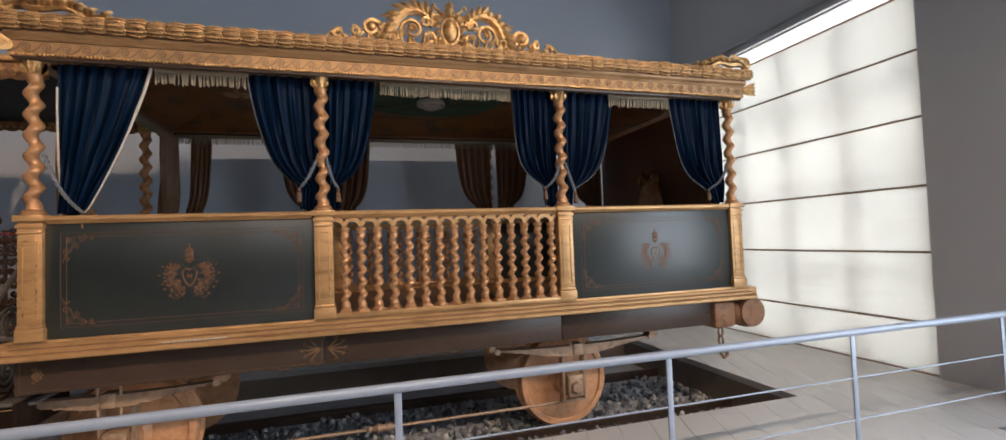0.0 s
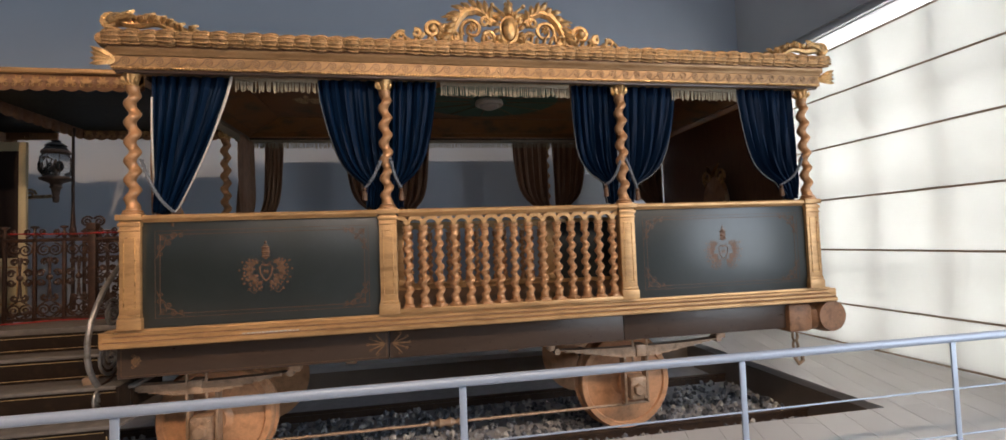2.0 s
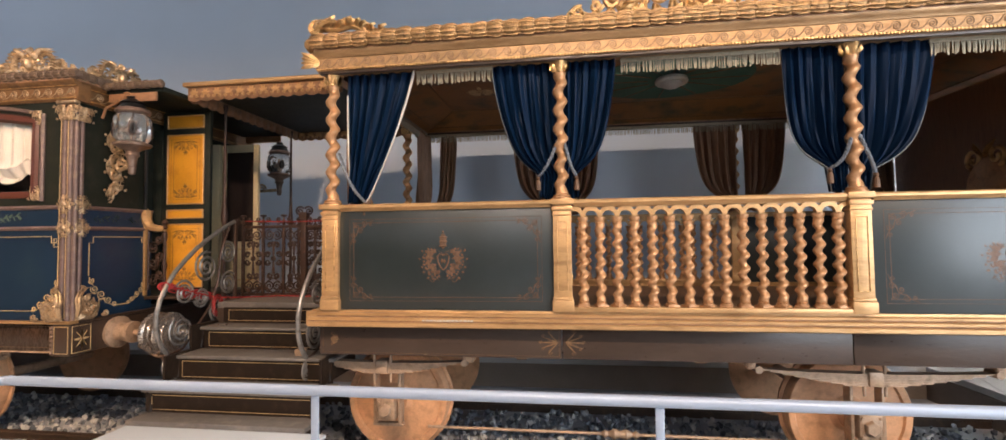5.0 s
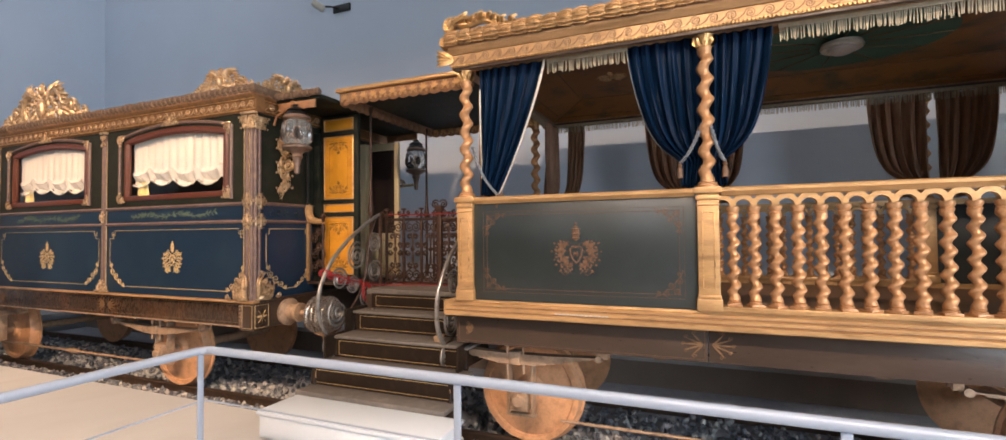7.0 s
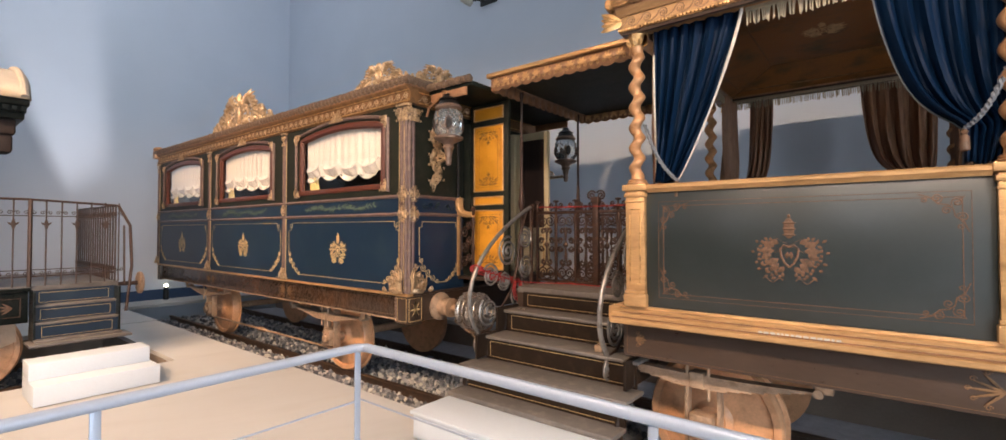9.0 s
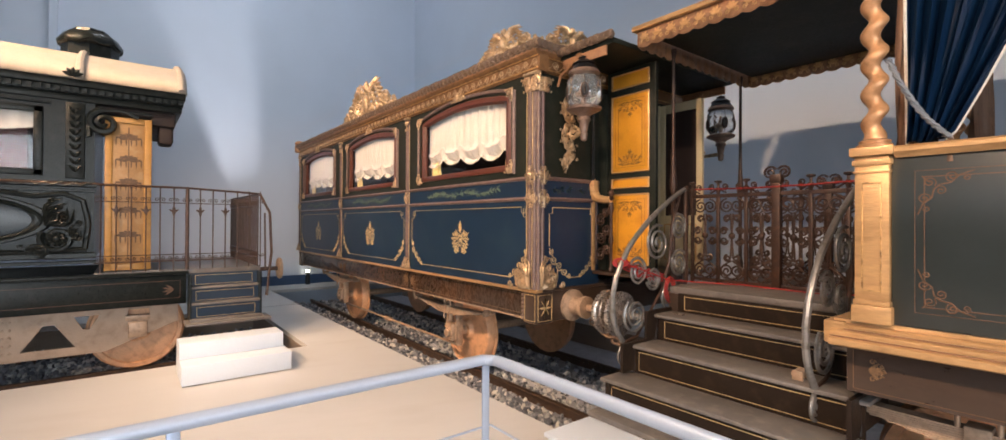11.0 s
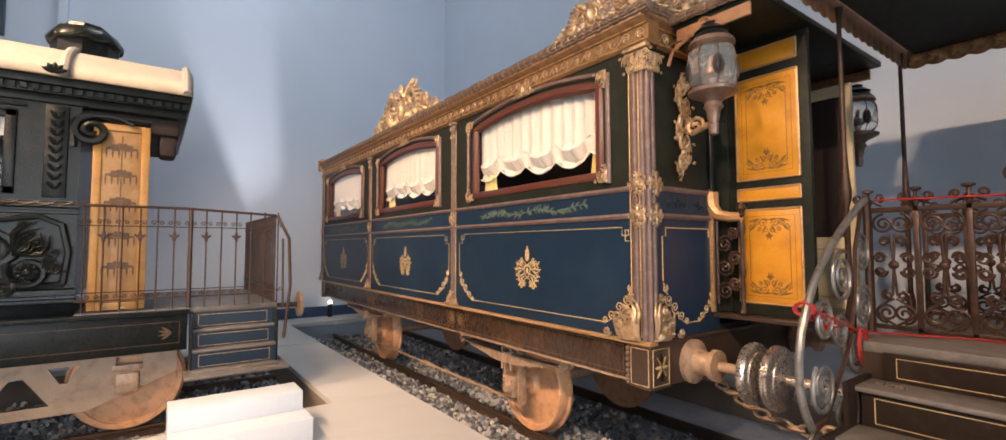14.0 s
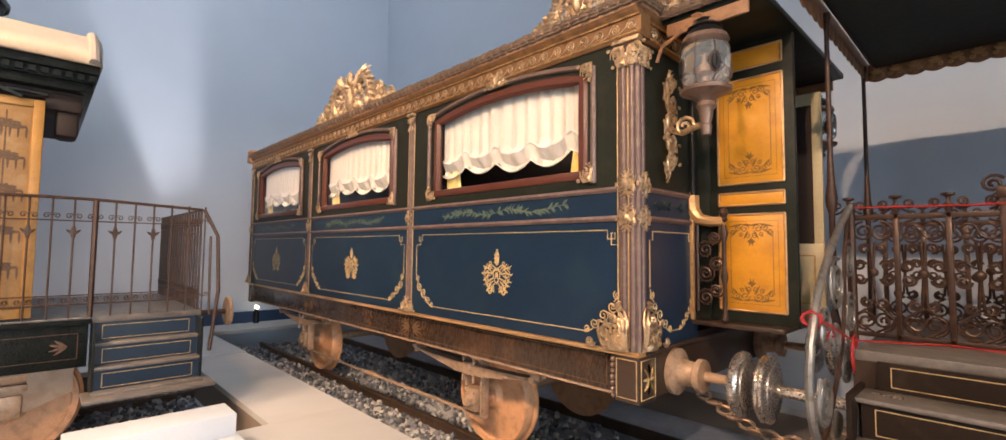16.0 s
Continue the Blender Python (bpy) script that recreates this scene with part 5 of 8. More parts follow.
for dx in (3.09, 3.51):
    for dy in (-0.24, 0.24):
        part("leg", lathe(bmesh.new(), [(0.02, 0), (0.035, 0.1), (0.025, 0.3), (0.04, 0.40)], (dx, YT + dy, 1.08), 10), GILT, throne)

# ---- curtains of the loggia ----


def curtain(name, y, top, mid, low, mat, label, folds=7, braid=0, z_top=3.16, z_mid=2.22, z_low=2.03, amp=0.034, group="curtains of the loggia", tie_to=None, sag=(0.4, 1.5)):
    """A curtain: spans (left, right) at the top, at the tie and at the foot; braid -1 or 1 puts silver braid on that edge."""
    th = thing(name, ((top[0] + top[1]) / 2, y, z_low), label, "curtain", group)
    bmx = bmesh.new()
    nu, nv = 56, 30
    rows = []
    edge, other = [], []
    for j in range(nv + 1):
        v = j / nv
        z = z_top + (z_low - z_top) * v
        vm = (z_top - z_mid) / (z_top - z_low)
        if v < vm:
            f = v / vm
            e = sag[0] * f ** sag[1] + (1 - sag[0]) * f ** 8
            a, b = top[0] + (mid[0] - top[0]) * e, top[1] + (mid[1] - top[1]) * e
        else:
            f = (v - vm) / (1 - vm)
            a, b = mid[0] + (low[0] - mid[0]) * f, mid[1] + (low[1] - mid[1]) * f
        row = []
        for i in range(nu + 1):
            u = i / nu
            wob = 0.5 * math.sin(3 * v + 7 * u + top[0])
            d = amp * (0.65 + 0.5 * math.sin(9 * u + 2 * top[0]) ** 2) * math.sin(2 * math.pi * folds * u + wob + 1.3 * math.sin(4 * u)) + 0.3 * amp * math.sin(2 * math.pi * folds * 2.3 * u + 4 * v + top[0])
            row.append(bmx.verts.new((a + (b - a) * u, y + d * (0.5 + 0.6 * v), z + 0.01 * math.sin(9 * u))))
        rows.append(row)
        edge.append(row[0].co.copy() if braid < 0 else row[-1].co.copy())
        other.append(row[0].co.copy())
    for p, q in zip(rows, rows[1:]):
        for i in range(nu):
            bmx.faces.new((p[i], p[i + 1], q[i + 1], q[i]))
    ob = part("cloth", bmx, mat, th)
    ob.modifiers.new("thickness", "SOLIDIFY").thickness = 0.006
    if braid:
        part("braid", tube(bmesh.new(), edge, 0.012 if braid == 2 else 0.005, 6), LACE if braid == 2 else BRAID, th, "silver braid edge")
    if braid == 2:
        part("braid", tube(bmesh.new(), other[5:], 0.008, 6), LACE, th, "silver braid edge")
    if tie_to:
        c = Vector((mid[0] if abs(mid[0] - tie_to[0]) > abs(mid[1] - tie_to[0]) else mid[1], y - 0.06, z_mid - 0.03))
        to = Vector(tie_to)
        bmx = bmesh.new()
        for ph in (0, math.pi):
            pts = []
            for k in range(33):
                f = k / 32
                p = to.lerp(c, f) - Vector((0, 0.04 * math.sin(math.pi * f), 0.05 * math.sin(math.pi * f)))
                pts.append(p + Vector((0.008 * math.cos(40 * f + ph), 0.008 * math.sin(40 * f + ph), 0)))
            tube(bmx, pts, 0.009, 5)
        part("tie_cord", bmx, ROPE, th, "twisted grey tie-back cord")
        bmx = lathe(bmesh.new(), [(0.008, 0.0), (0.018, -0.015), (0.012, -0.03), (0.020, -0.045), (0.024, -0.11), (0.01, -0.115)], c + Vector((0, -0.01, 0)), 10)
        part("tassel", bmx, DULLGOLD, th, "dull brown silk tassel")
    return th


YF = LY0 + 0.07
BLUE_L = "blue velvet curtain with silver braid, tied back at a column"
curtain("velvet_curtain", YF, (-2.14, -1.54), (-2.14, -1.96), (-2.14, -1.99), VELVET, BLUE_L, 7, 2, z_mid=2.06, tie_to=(-2.20, YF - 0.05, 2.46), sag=(1.0, 1.3))
curtain("velvet_curtain", YF, (-0.87, -0.33), (-0.49, -0.31), (-0.487, -0.36), VELVET, BLUE_L, 6, -1, z_mid=2.235, tie_to=(-0.33, YF - 0.08, 2.49), sag=(0.6, 1.5))
curtain("velvet_curtain", YF, (-0.28, 0.14), (-0.28, -0.184), (-0.28, -0.172), VELVET, BLUE_L, 6, 1, z_mid=2.23, tie_to=(-0.28, YF - 0.08, 2.49), sag=(0.5, 1.5))
curtain("velvet_curtain", YF, (1.41, 1.83), (1.683, 1.83), (1.712, 1.81), VELVET, BLUE_L, 6, -1, z_mid=2.23, tie_to=(1.84, YF - 0.08, 2.46), sag=(0.18, 1.8))
curtain("velvet_curtain", YF, (1.88, 2.465), (1.90, 1.995), (1.90, 1.97), VELVET, BLUE_L, 6, 1, z_mid=2.19, tie_to=(1.88, YF - 0.08, 2.46), sag=(0.45, 1.5))
curtain("velvet_curtain", YF, (3.145, 3.77), (3.54, 3.78), (3.628, 3.75), VELVET, BLUE_L, 7, -1, z_mid=2.20, tie_to=(3.80, YF - 0.08, 2.48), sag=(0.4, 1.5))
YBK = LY1 - 0.06
BROWN_L = "brown lined curtain tied back on the far side"
for a in ((-2.0, -1.77, -2.08, -1.87), (-1.0, -0.42, -0.72, -0.46), (-0.35, 0.15, -0.33, -0.05), (1.35, 1.85, 1.62, 1.86), (1.95, 2.45, 1.97, 2.2), (3.1, 3.66, 3.4, 3.66)):
    curtain("lined_curtain", YBK, (a[0], a[1]), (a[2], a[3]), (a[2], a[3]), LINING, BROWN_L, 5, 0, z_top=3.13, amp=0.048)
for x0, y0, y1 in ((-2.16, 4.62, 5.10), (-2.16, 6.62, 7.10)):
    th = curtain("lined_curtain", 0.0, (y0, y1), (y0 + 0.02, y1 - 0.12), (y0 + 0.03, y1 - 0.14), LINING, "brown lined curtain at the open end", 5, 0, z_top=3.13, amp=0.05)
    th.matrix_basis = Matrix.Translation((x0, (y0 + y1) / 2, 2.03)) @ Matrix.Rotation(math.pi / 2, 4, "Z")

# fringes hung between the curtains
rnd = random.Random(12)


def fringe(x0, x1, y, z, drop, along_y=False):
    th = thing("fringe", ((x0 + x1) / 2, y, z - drop), "bullion fringe of grey-gold threads under the cornice", "fringe", "fringes of the loggia")
    part("heading", slab(x0, x1, y - 0.006, y + 0.006, z - 0.03, z, 0.002), FRINGE, th)
    bmx = bmesh.new()
    n = int((x1 - x0) / 0.0125)
    for k in range(n):
        x = x0 + (k + 0.5) * (x1 - x0) / n
        L = drop * rnd.uniform(0.86, 1.05)
        s = rnd.uniform(-0.012, 0.012)
        tube(bmx, [(x, y, z - 0.02), (x + s * 0.5, y - 0.003, z - 0.5 * L), (x + s, y, z - L)], 0.0048, 4)
    part("threads", bmx, FRINGE, th)
    if along_y:
        th.matrix_basis = Matrix.Translation((y, (x0 + x1) / 2, z - drop)) @ Matrix.Rotation(math.pi / 2, 4, "Z")
    return th


for x0, x1 in ((-1.52, -0.86), (0.18, 1.38), (2.42, 3.13)):
    fringe(x0, x1, YF - 0.02, 3.15, 0.125)
fringe(-2.16, 3.62, YBK - 0.05, 3.16, 0.115)
fringe(4.62, 7.02, -2.17, 3.16, 0.115, True)

# ---- the closed papal coach ----
CX = [-4.94, -7.62, -10.28, -12.92]    # corner, pilasters, far corner
CY0, CY1 = 4.6, 7.2
coach = thing("saloon_coach", (-8.93, YC, TRACK_Z), "blue and dark green saloon coach with gilded mouldings, arched windows", "railway carriage")


def quad(bm, pts):
    bm.faces.new([bm.verts.new(p) for p in pts])


def arch_z(f, z_spring, rise):
    return z_spring + rise * (1 - (2 * f - 1) ** 2)


def bay_wall(x0, x1, wx0, wx1, z0, z1, sill, spring, rise, y, t):
    """Upper wall of a bay with a low-arched opening right through it."""
    bm = bmesh.new()
    n = 14
    for yy in (y, y + t):
        quad(bm, [(x0, yy, z0), (wx0, yy, z0), (wx0, yy, z1), (x0, yy, z1)])
        quad(bm, [(wx1, yy, z0), (x1, yy, z0), (x1, yy, z1), (wx1, yy, z1)])
        quad(bm, [(wx0, yy, z0), (wx1, yy, z0), (wx1, yy, sill), (wx0, yy, sill)])
        for k in range(n):
            a, b = k / n, (k + 1) / n
            xa, xb = wx0 + (wx1 - wx0) * a, wx0 + (wx1 - wx0) * b
            quad(bm, [(xa, yy, arch_z(a, spring, rise)), (xb, yy, arch_z(b, spring, rise)), (xb, yy, z1), (xa, yy, z1)])
    quad(bm, [(wx0, y, sill), (wx1, y, sill), (wx1, y + t, sill), (wx0, y + t, sill)])
    quad(bm, [(wx0, y, sill), (wx0, y, spring), (wx0, y + t, spring), (wx0, y + t, sill)])
    quad(bm, [(wx1, y, sill), (wx1, y, spring), (wx1, y + t, spring), (wx1, y + t, sill)])
    for k in range(n):
        a, b = k / n, (k + 1) / n
        xa, xb = wx0 + (wx1 - wx0) * a, wx0 + (wx1 - wx0) * b
        za, zb = arch_z(a, spring, rise), arch_z(b, spring, rise)
        quad(bm, [(xa, y, za), (xb, y, zb), (xb, y + t, zb), (xa, y + t, za)])
    quad(bm, [(x0, y, z1), (x1, y, z1), (x1, y + t, z1), (x0, y + t, z1)])
    bmesh.ops.remove_doubles(bm, verts=bm.verts, dist=0.0005)
    bmesh.ops.recalc_face_normals(bm, faces=bm.faces)
    return bm


def arch_frame(wx0, wx1, sill, spring, rise, y, r, grow=0.0, flat=1.0, seg=6):
    """A bar round an arched opening."""
    a, b = wx0 - grow, wx1 + grow
    pts = [(a, y, sill - grow)] + [(a, y, sill - grow + (spring - sill + grow) * k / 4) for k in range(1, 4)]
    pts += [(a + (b - a) * k / 16, y, arch_z(k / 16, spring + grow * 0.6, rise + grow * 0.4)) for k in range(17)]
    pts += [(b, y, sill - grow + (spring - sill + grow) * (3 - k) / 4) for k in range(3)] + [(b, y, sill - grow)]
    return tube(bmesh.new(), pts, r, seg, flat=flat)


Z_LOW, Z_BELT0, Z_BELT1, Z_TOP = 0.985, 1.865, 2.065, 3.085
SILL, SPRING_Z, RISE = 2.165, 2.93, 0.09
for i in range(3):
    x1, x0 = CX[i], CX[i + 1]
    mid = (x0 + x1) / 2
    w0, w1 = mid - 0.95, mid + 0.95
    part("lower_panel", slab(x0, x1, CY0, CY0 + 0.05, Z_LOW, Z_BELT0), BLUE, coach, "dark blue painted panel with gold lines")
    part("belt_panel", slab(x0, x1, CY0 - 0.002, CY0 + 0.05, Z_BELT0 + 0.02, Z_BELT1 - 0.02), BLUE, coach, "blue belt with painted olive branches")
    part("upper_wall", bay_wall(x0, x1, w0, w1, Z_BELT1, Z_TOP, SILL, SPRING_Z, RISE, CY0, 0.05), COACH, coach, smooth=False)
    for z in (Z_BELT0, Z_BELT1):
        part("belt_moulding", sweep(bmesh.new(), [(CY0 + 0.01, z - 0.022), (CY0 - 0.012, z - 0.018), (CY0 - 0.024, z), (CY0 - 0.012, z + 0.018), (CY0 + 0.01, z + 0.022)], x0, x1), PURPLISH, coach)
    win = part("window", arch_frame(w0 + 0.045, w1 - 0.045, SILL + 0.045, SPRING_Z - 0.02, RISE, CY0 + 0.02, 0.05, flat=0.7), MAHOGANY, coach, "arched window with a mahogany frame")
    part("window_sill", slab(w0, w1, CY0 - 0.012, CY0 + 0.05, SILL - 0.005, SILL + 0.06, 0.008), MAHOGANY, win)
    gl = part("pane", slab(w0 + 0.05, w1 - 0.05, CY0 + 0.028, CY0 + 0.032, SILL + 0.03, SPRING_Z + 0.06), GLASS, win)
    gl.visible_shadow = False
    part("gilt_surround", arch_frame(w0, w1, SILL + 0.02, SPRING_Z, RISE, CY0 - 0.012, 0.022, 0.06), PURPLISH, win)
    for d, wx in ((-1, w1 + 0.06), (1, w0 - 0.06)):
        for zz, up in ((SPRING_Z + 0.07, -1), (SILL - 0.03, 1)):
            bm = bmesh.new()
            foliage(bm, lambda u, w, e: Vector((wx + u, CY0 - 0.02 - e, zz + up * w)), 0.13, d, 5, 11)
            part("corner_leaf", bm, ANTIQUE, win, "gilded corner leaf")
    bm = bmesh.new()
    for d in (-1, 1):
        foliage(bm, lambda u, w, e: Vector((mid + u, CY0 - 0.025 - e, SPRING_Z + RISE + 0.03 + 0.75 * w)), 0.15, d, 6, 12)
    part("keystone_leaf", bm, ANTIQUE, win, "gilded keystone leaf")
    # painted lines, arms and olive branch
    bm = bmesh.new()
    a, b, zl, zh, yy, q = x0 + 0.12, x1 - 0.12, Z_LOW + 0.09, Z_BELT0 - 0.08, CY0 - 0.002, 0.10
    key = [(a + q, zh), (b - q, zh), (b - q, zh - 0.06), (b - 0.04, zh - 0.06), (b - 0.04, zh - 0.02), (b - q + 0.03, zh - 0.02), (b - q + 0.03, zh - q), (b, zh - q), (b, zl + 0.30)]
    tube(bm, [(p, yy, z) for p, z in key], 0.0048, 4, flat=0.5)
    tube(bm, [(a + b - p, yy, z) for p, z in key], 0.0048, 4, flat=0.5)
    part("gold_line", bm, LINE, coach, "gold painted border lines")
    part("gold_line", tube(bmesh.new(), [(a + 0.3, yy, zl), (b - 0.3, yy, zl)], 0.0048, 4, flat=0.5), LINE, coach)
    for cx, sx in ((a, 1), (b, -1)):
        bm = bmesh.new()
        scroll_chain(bm, lambda u, w: Vector((cx + sx * u, yy, zl + w)), 0.31, 0.0050)
        part("scroll_border", bm, LINE, coach, "gold painted corner scrolls")
    part("heraldic_painting", arms(bmesh.new(), mid, 1.42, CY0 - 0.002, 0.60, 0.5), LINE, coach, "gold painted coat of arms")
    bm = bmesh.new()
    rl = random.Random(20 + i)
    for k in range(130):
        f = rl.uniform(-1, 1)
        px, pz = mid + 0.75 * f, 1.965 + 0.02 * math.sin(8 * f)
        an = rl.uniform(0.3, 1.2) * rl.choice((-1, 1))
        leaf(bm, (px, CY0 - 0.004, pz), (px + math.copysign(0.06, f) * math.cos(an), CY0 - 0.004, pz + 0.050 * math.sin(an)), 0.0062, (0, -0.002, 0))
    tube(bm, [(mid + 0.76 * f, CY0 - 0.003, 1.965 + 0.02 * math.sin(8 * f)) for f in [q / 20 - 1 for q in range(41)]], 0.004, 4, flat=0.5)
    part("olive_branch", bm, LEAF, coach, "painted olive branch")
    # silk blind with scalloped foot and side drapes behind the pane
    sb = thing("silk_blind", (mid, CY0 + 0.10, SILL + 0.2), "white ruched silk blind half lowered behind the coach window", "blind", "blinds of the coach")
    bm = bmesh.new()
    nu, nv = 72, 14
    rows = []
    for j in range(nv + 1):
        v = j / nv
        row = []
        for u in range(nu + 1):
            f = u / nu
            foot = SILL + 0.255 - 0.085 * abs(math.sin(math.pi * 4.2 * f + 0.5)) + 0.02 * math.sin(7 * f)
            top = SPRING_Z + 0.06
            z = top + (foot - top) * v
            d = 0.016 * math.sin(85 * f + 2 * math.sin(6 * f)) + (0.045 * math.sin(7 * math.pi * v) * abs(math.sin(math.pi * 4.2 * f + 0.5)) if v > 0.7 else 0)
            row.append(bm.verts.new((w0 + 0.06 + (w1 - w0 - 0.12) * f, CY0 + 0.09 + d, z)))
        rows.append(row)
    for p, r_ in zip(rows, rows[1:]):
        for u in range(nu):
            bm.faces.new((p[u], p[u + 1], r_[u + 1], r_[u]))
    part("silk", bm, LINEN, sb)
    part("ruche", tube(bmesh.new(), [(w0 + 0.06 + (w1 - w0 - 0.12) * f, CY0 + 0.072, SILL + 0.40 - 0.09 * abs(math.sin(math.pi * 4.2 * f + 0.5)) + 0.02 * math.sin(7 * f)) for f in [k / 72 for k in range(73)]], 0.009, 5), LINEN, sb)
    part("lace_edge", tube(bmesh.new(), [Vector((w0 + 0.06 + (w1 - w0 - 0.12) * f, CY0 + 0.076, SILL + 0.25 - 0.085 * abs(math.sin(math.pi * 4.2 * f + 0.5)) + 0.02 * math.sin(7 * f))) for f in [k / 72 for k in range(73)]], 0.007, 5), LACE, sb)
    for d, wx in ((1, w0 + 0.06), (-1, w1 - 0.06)):
        dr = thing("silk_drape", (wx, CY0 + 0.12, SILL + 0.02), "yellow silk side drape inside the coach window", "curtain", "drapes of the coach")
        bm = bmesh.new()
        prev = None
        for j in range(9):
            v = j / 8
            wdt = 0.10 + 0.12 * v
            row = [bm.verts.new((wx + d * wdt * k / 14, CY0 + 0.13 + 0.018 * math.sin(k * 1.9), SPRING_Z + (SILL - SPRING_Z) * v)) for k in range(15)]
            if prev:
                for k in range(14):
                    bm.faces.new((prev[k], prev[k + 1], row[k + 1], row[k]))
            prev = row
        part("cloth", bm, DRAPE, dr)

# pilasters: a pair of thin shafts with leafy capital, belt roses and a foot
for i, x in enumerate(CX):
    shafts = ((-0.035, 0), (0.03, 0)) if i == 0 else ((-0.02, 0), (0.02, 0))
    xx = x - (0.05 if i == 0 else 0)
    pil = part("pilaster", slab(xx - (0.075 if i == 0 else 0.045), xx + (0.05 if i == 0 else 0.045), CY0 - 0.008, CY0 + 0.004, Z_LOW, Z_TOP - 0.02, 0.002), PURPLISH, coach, "slender plum-brown pilaster with gilded ornaments")
    for dx, dy in shafts:
        part("shaft", lathe(bmesh.new(), [(0.020, Z_LOW), (0.020, Z_TOP - 0.1)], (xx + dx, CY0 - 0.008, 0), 10), PURPLISH, pil)
    for dx in (-0.082, 0.0) if i == 0 else (-0.052, 0.052):
        part("gold_line", tube(bmesh.new(), [(xx + dx, CY0 - 0.010, Z_LOW + 0.02), (xx + dx, CY0 - 0.010, Z_TOP - 0.12)], 0.004, 5), LINE, pil)
    xx = x - (0.05 if i == 0 else 0)
    s = 1.5 if i == 0 else 0.8
    bm = bmesh.new()
    put = lambda u, w, d: Vector((xx + u, CY0 - 0.02 - d, w))
    for dd in (-1, 1):
        foliage(bm, lambda u, w, d: put(u, 3.035 - w, d) if i else put(u + dd * 0.02, 3.04 - 0.9 * w, d), 0.085 * s, dd, 5, 3)
        foliage(bm, lambda u, w, d: put(u, 2.90 + w, d), 0.075 * s, dd, 5, 4)
    box(bm, xx - 0.07 * s, xx + 0.07 * s, CY0 - 0.05, CY0 + 0.01, 3.055, 3.085, 0.006)
    part("capital", bm, ANTIQUE, pil, "gilded leafy capital")
    for zc in (1.965,) if i else (1.865, 2.09):
        bm = bmesh.new()
        for dd in (-1, 1):
            for up in (-1, 1):
                foliage(bm, lambda u, w, d: put(u, zc + up * w, d), 0.075 * (0.8 + 0.25 * s), dd, 4, 6)
        blob(bm, (xx, CY0 - 0.045, zc), 0.018 * s, 0.015, 0.018 * s, 8, 6)
        part("rosette", bm, ANTIQUE, pil, "gilded rosette")
    bm = bmesh.new()
    foot = 0.30 if i == 0 else 0.15
    for dd in ((-1,) if i == 0 else (-1, 1)):
        foliage(bm, lambda u, w, d: put(u, Z_LOW + 0.005 + w, d), foot, dd, 8, 8)
        foliage(bm, lambda u, w, d: put(u, Z_LOW + 0.02 + w, d + 0.015), foot * 0.62, dd, 6, 9)
    part("foot_ornament", bm, ANTIQUE, pil, "gilded acanthus foot")

# end facing the loggia: panels either side of the doorway
XE = CX[0]
for y0, y1 in ((CY0 + 0.051, 5.50), (6.40, CY1)):
    part("end_lower_panel", slab(XE - 0.05, XE, y0, y1, Z_LOW, Z_BELT0), BLUE, coach)
    part("end_belt_panel", slab(XE - 0.05, XE + 0.002, y0, y1, Z_BELT0 + 0.02, Z_BELT1 - 0.02), BLUE, coach)
    part("end_wall", slab(XE - 0.05, XE, y0, y1, Z_BELT1 + 0.0, Z_TOP), COACH, coach)
    for z in (Z_BELT0, Z_BELT1):
        part("belt_moulding", sweep(bmesh.new(), [(XE - 0.01, z - 0.022), (XE + 0.012, z - 0.018), (XE + 0.024, z), (XE + 0.012, z + 0.018), (XE - 0.01, z + 0.022)], y0, y1, "y"), PURPLISH, coach)
part("door_head", slab(XE - 0.05, XE, 5.50, 6.40, 2.98, Z_TOP), COACH, coach)
bm = bmesh.new()
for yy in (CY0 + 0.02, CY0 + 0.07):
    lathe(bm, [(0.022, Z_LOW), (0.022, Z_TOP - 0.1)], (XE + 0.006, yy, 0), 10)
pil = part("pilaster", bm, PURPLISH, coach)
bm = bmesh.new()
yc = CY0 + 0.07
def end_put(u, w, d):
    return Vector((XE + 0.015 + d, yc + u, w))


for dd in (-1, 1):
    foliage(bm, lambda u, w, d: end_put(u, 3.04 - 0.9 * w, d), 0.12, dd, 5, 3)
    foliage(bm, lambda u, w, d: end_put(u, 2.90 + w, d), 0.10, dd, 5, 4)
part("capital", bm, ANTIQUE, pil, "gilded leafy capital")
for zc in (1.865, 2.09):
    bm = bmesh.new()
    for dd in (-1, 1):
        for up in (-1, 1):
            foliage(bm, lambda u, w, d: end_put(u, zc + up * w, d), 0.085, dd, 4, 6)
    part("rosette", bm, ANTIQUE, pil, "gilded rosette")
bm = bmesh.new()
foliage(bm, lambda u, w, d: end_put(u - 0.04, Z_LOW + 0.005 + w, d), 0.30, 1, 8, 8)
foliage(bm, lambda u, w, d: end_put(u - 0.04, Z_LOW + 0.02 + w, d + 0.015), 0.19, 1, 6, 9)
part("foot_ornament", bm, ANTIQUE, pil, "gilded acanthus foot")
bm = bmesh.new()
ya, yb, xx = CY0 + 0.17, 5.40, XE + 0.002
for pts in ([(ya, 1.40), (ya, 1.72), (ya + 0.04, 1.72), (ya + 0.04, 1.78), (ya + 0.12, 1.78), (yb - 0.12, 1.78), (yb - 0.04, 1.78), (yb - 0.04, 1.72), (yb, 1.72), (yb, 1.30)], [(ya + 0.30, 1.075), (yb - 0.2, 1.075)]):
    tube(bm, [(xx, p, z) for p, z in pts], 0.005, 4)
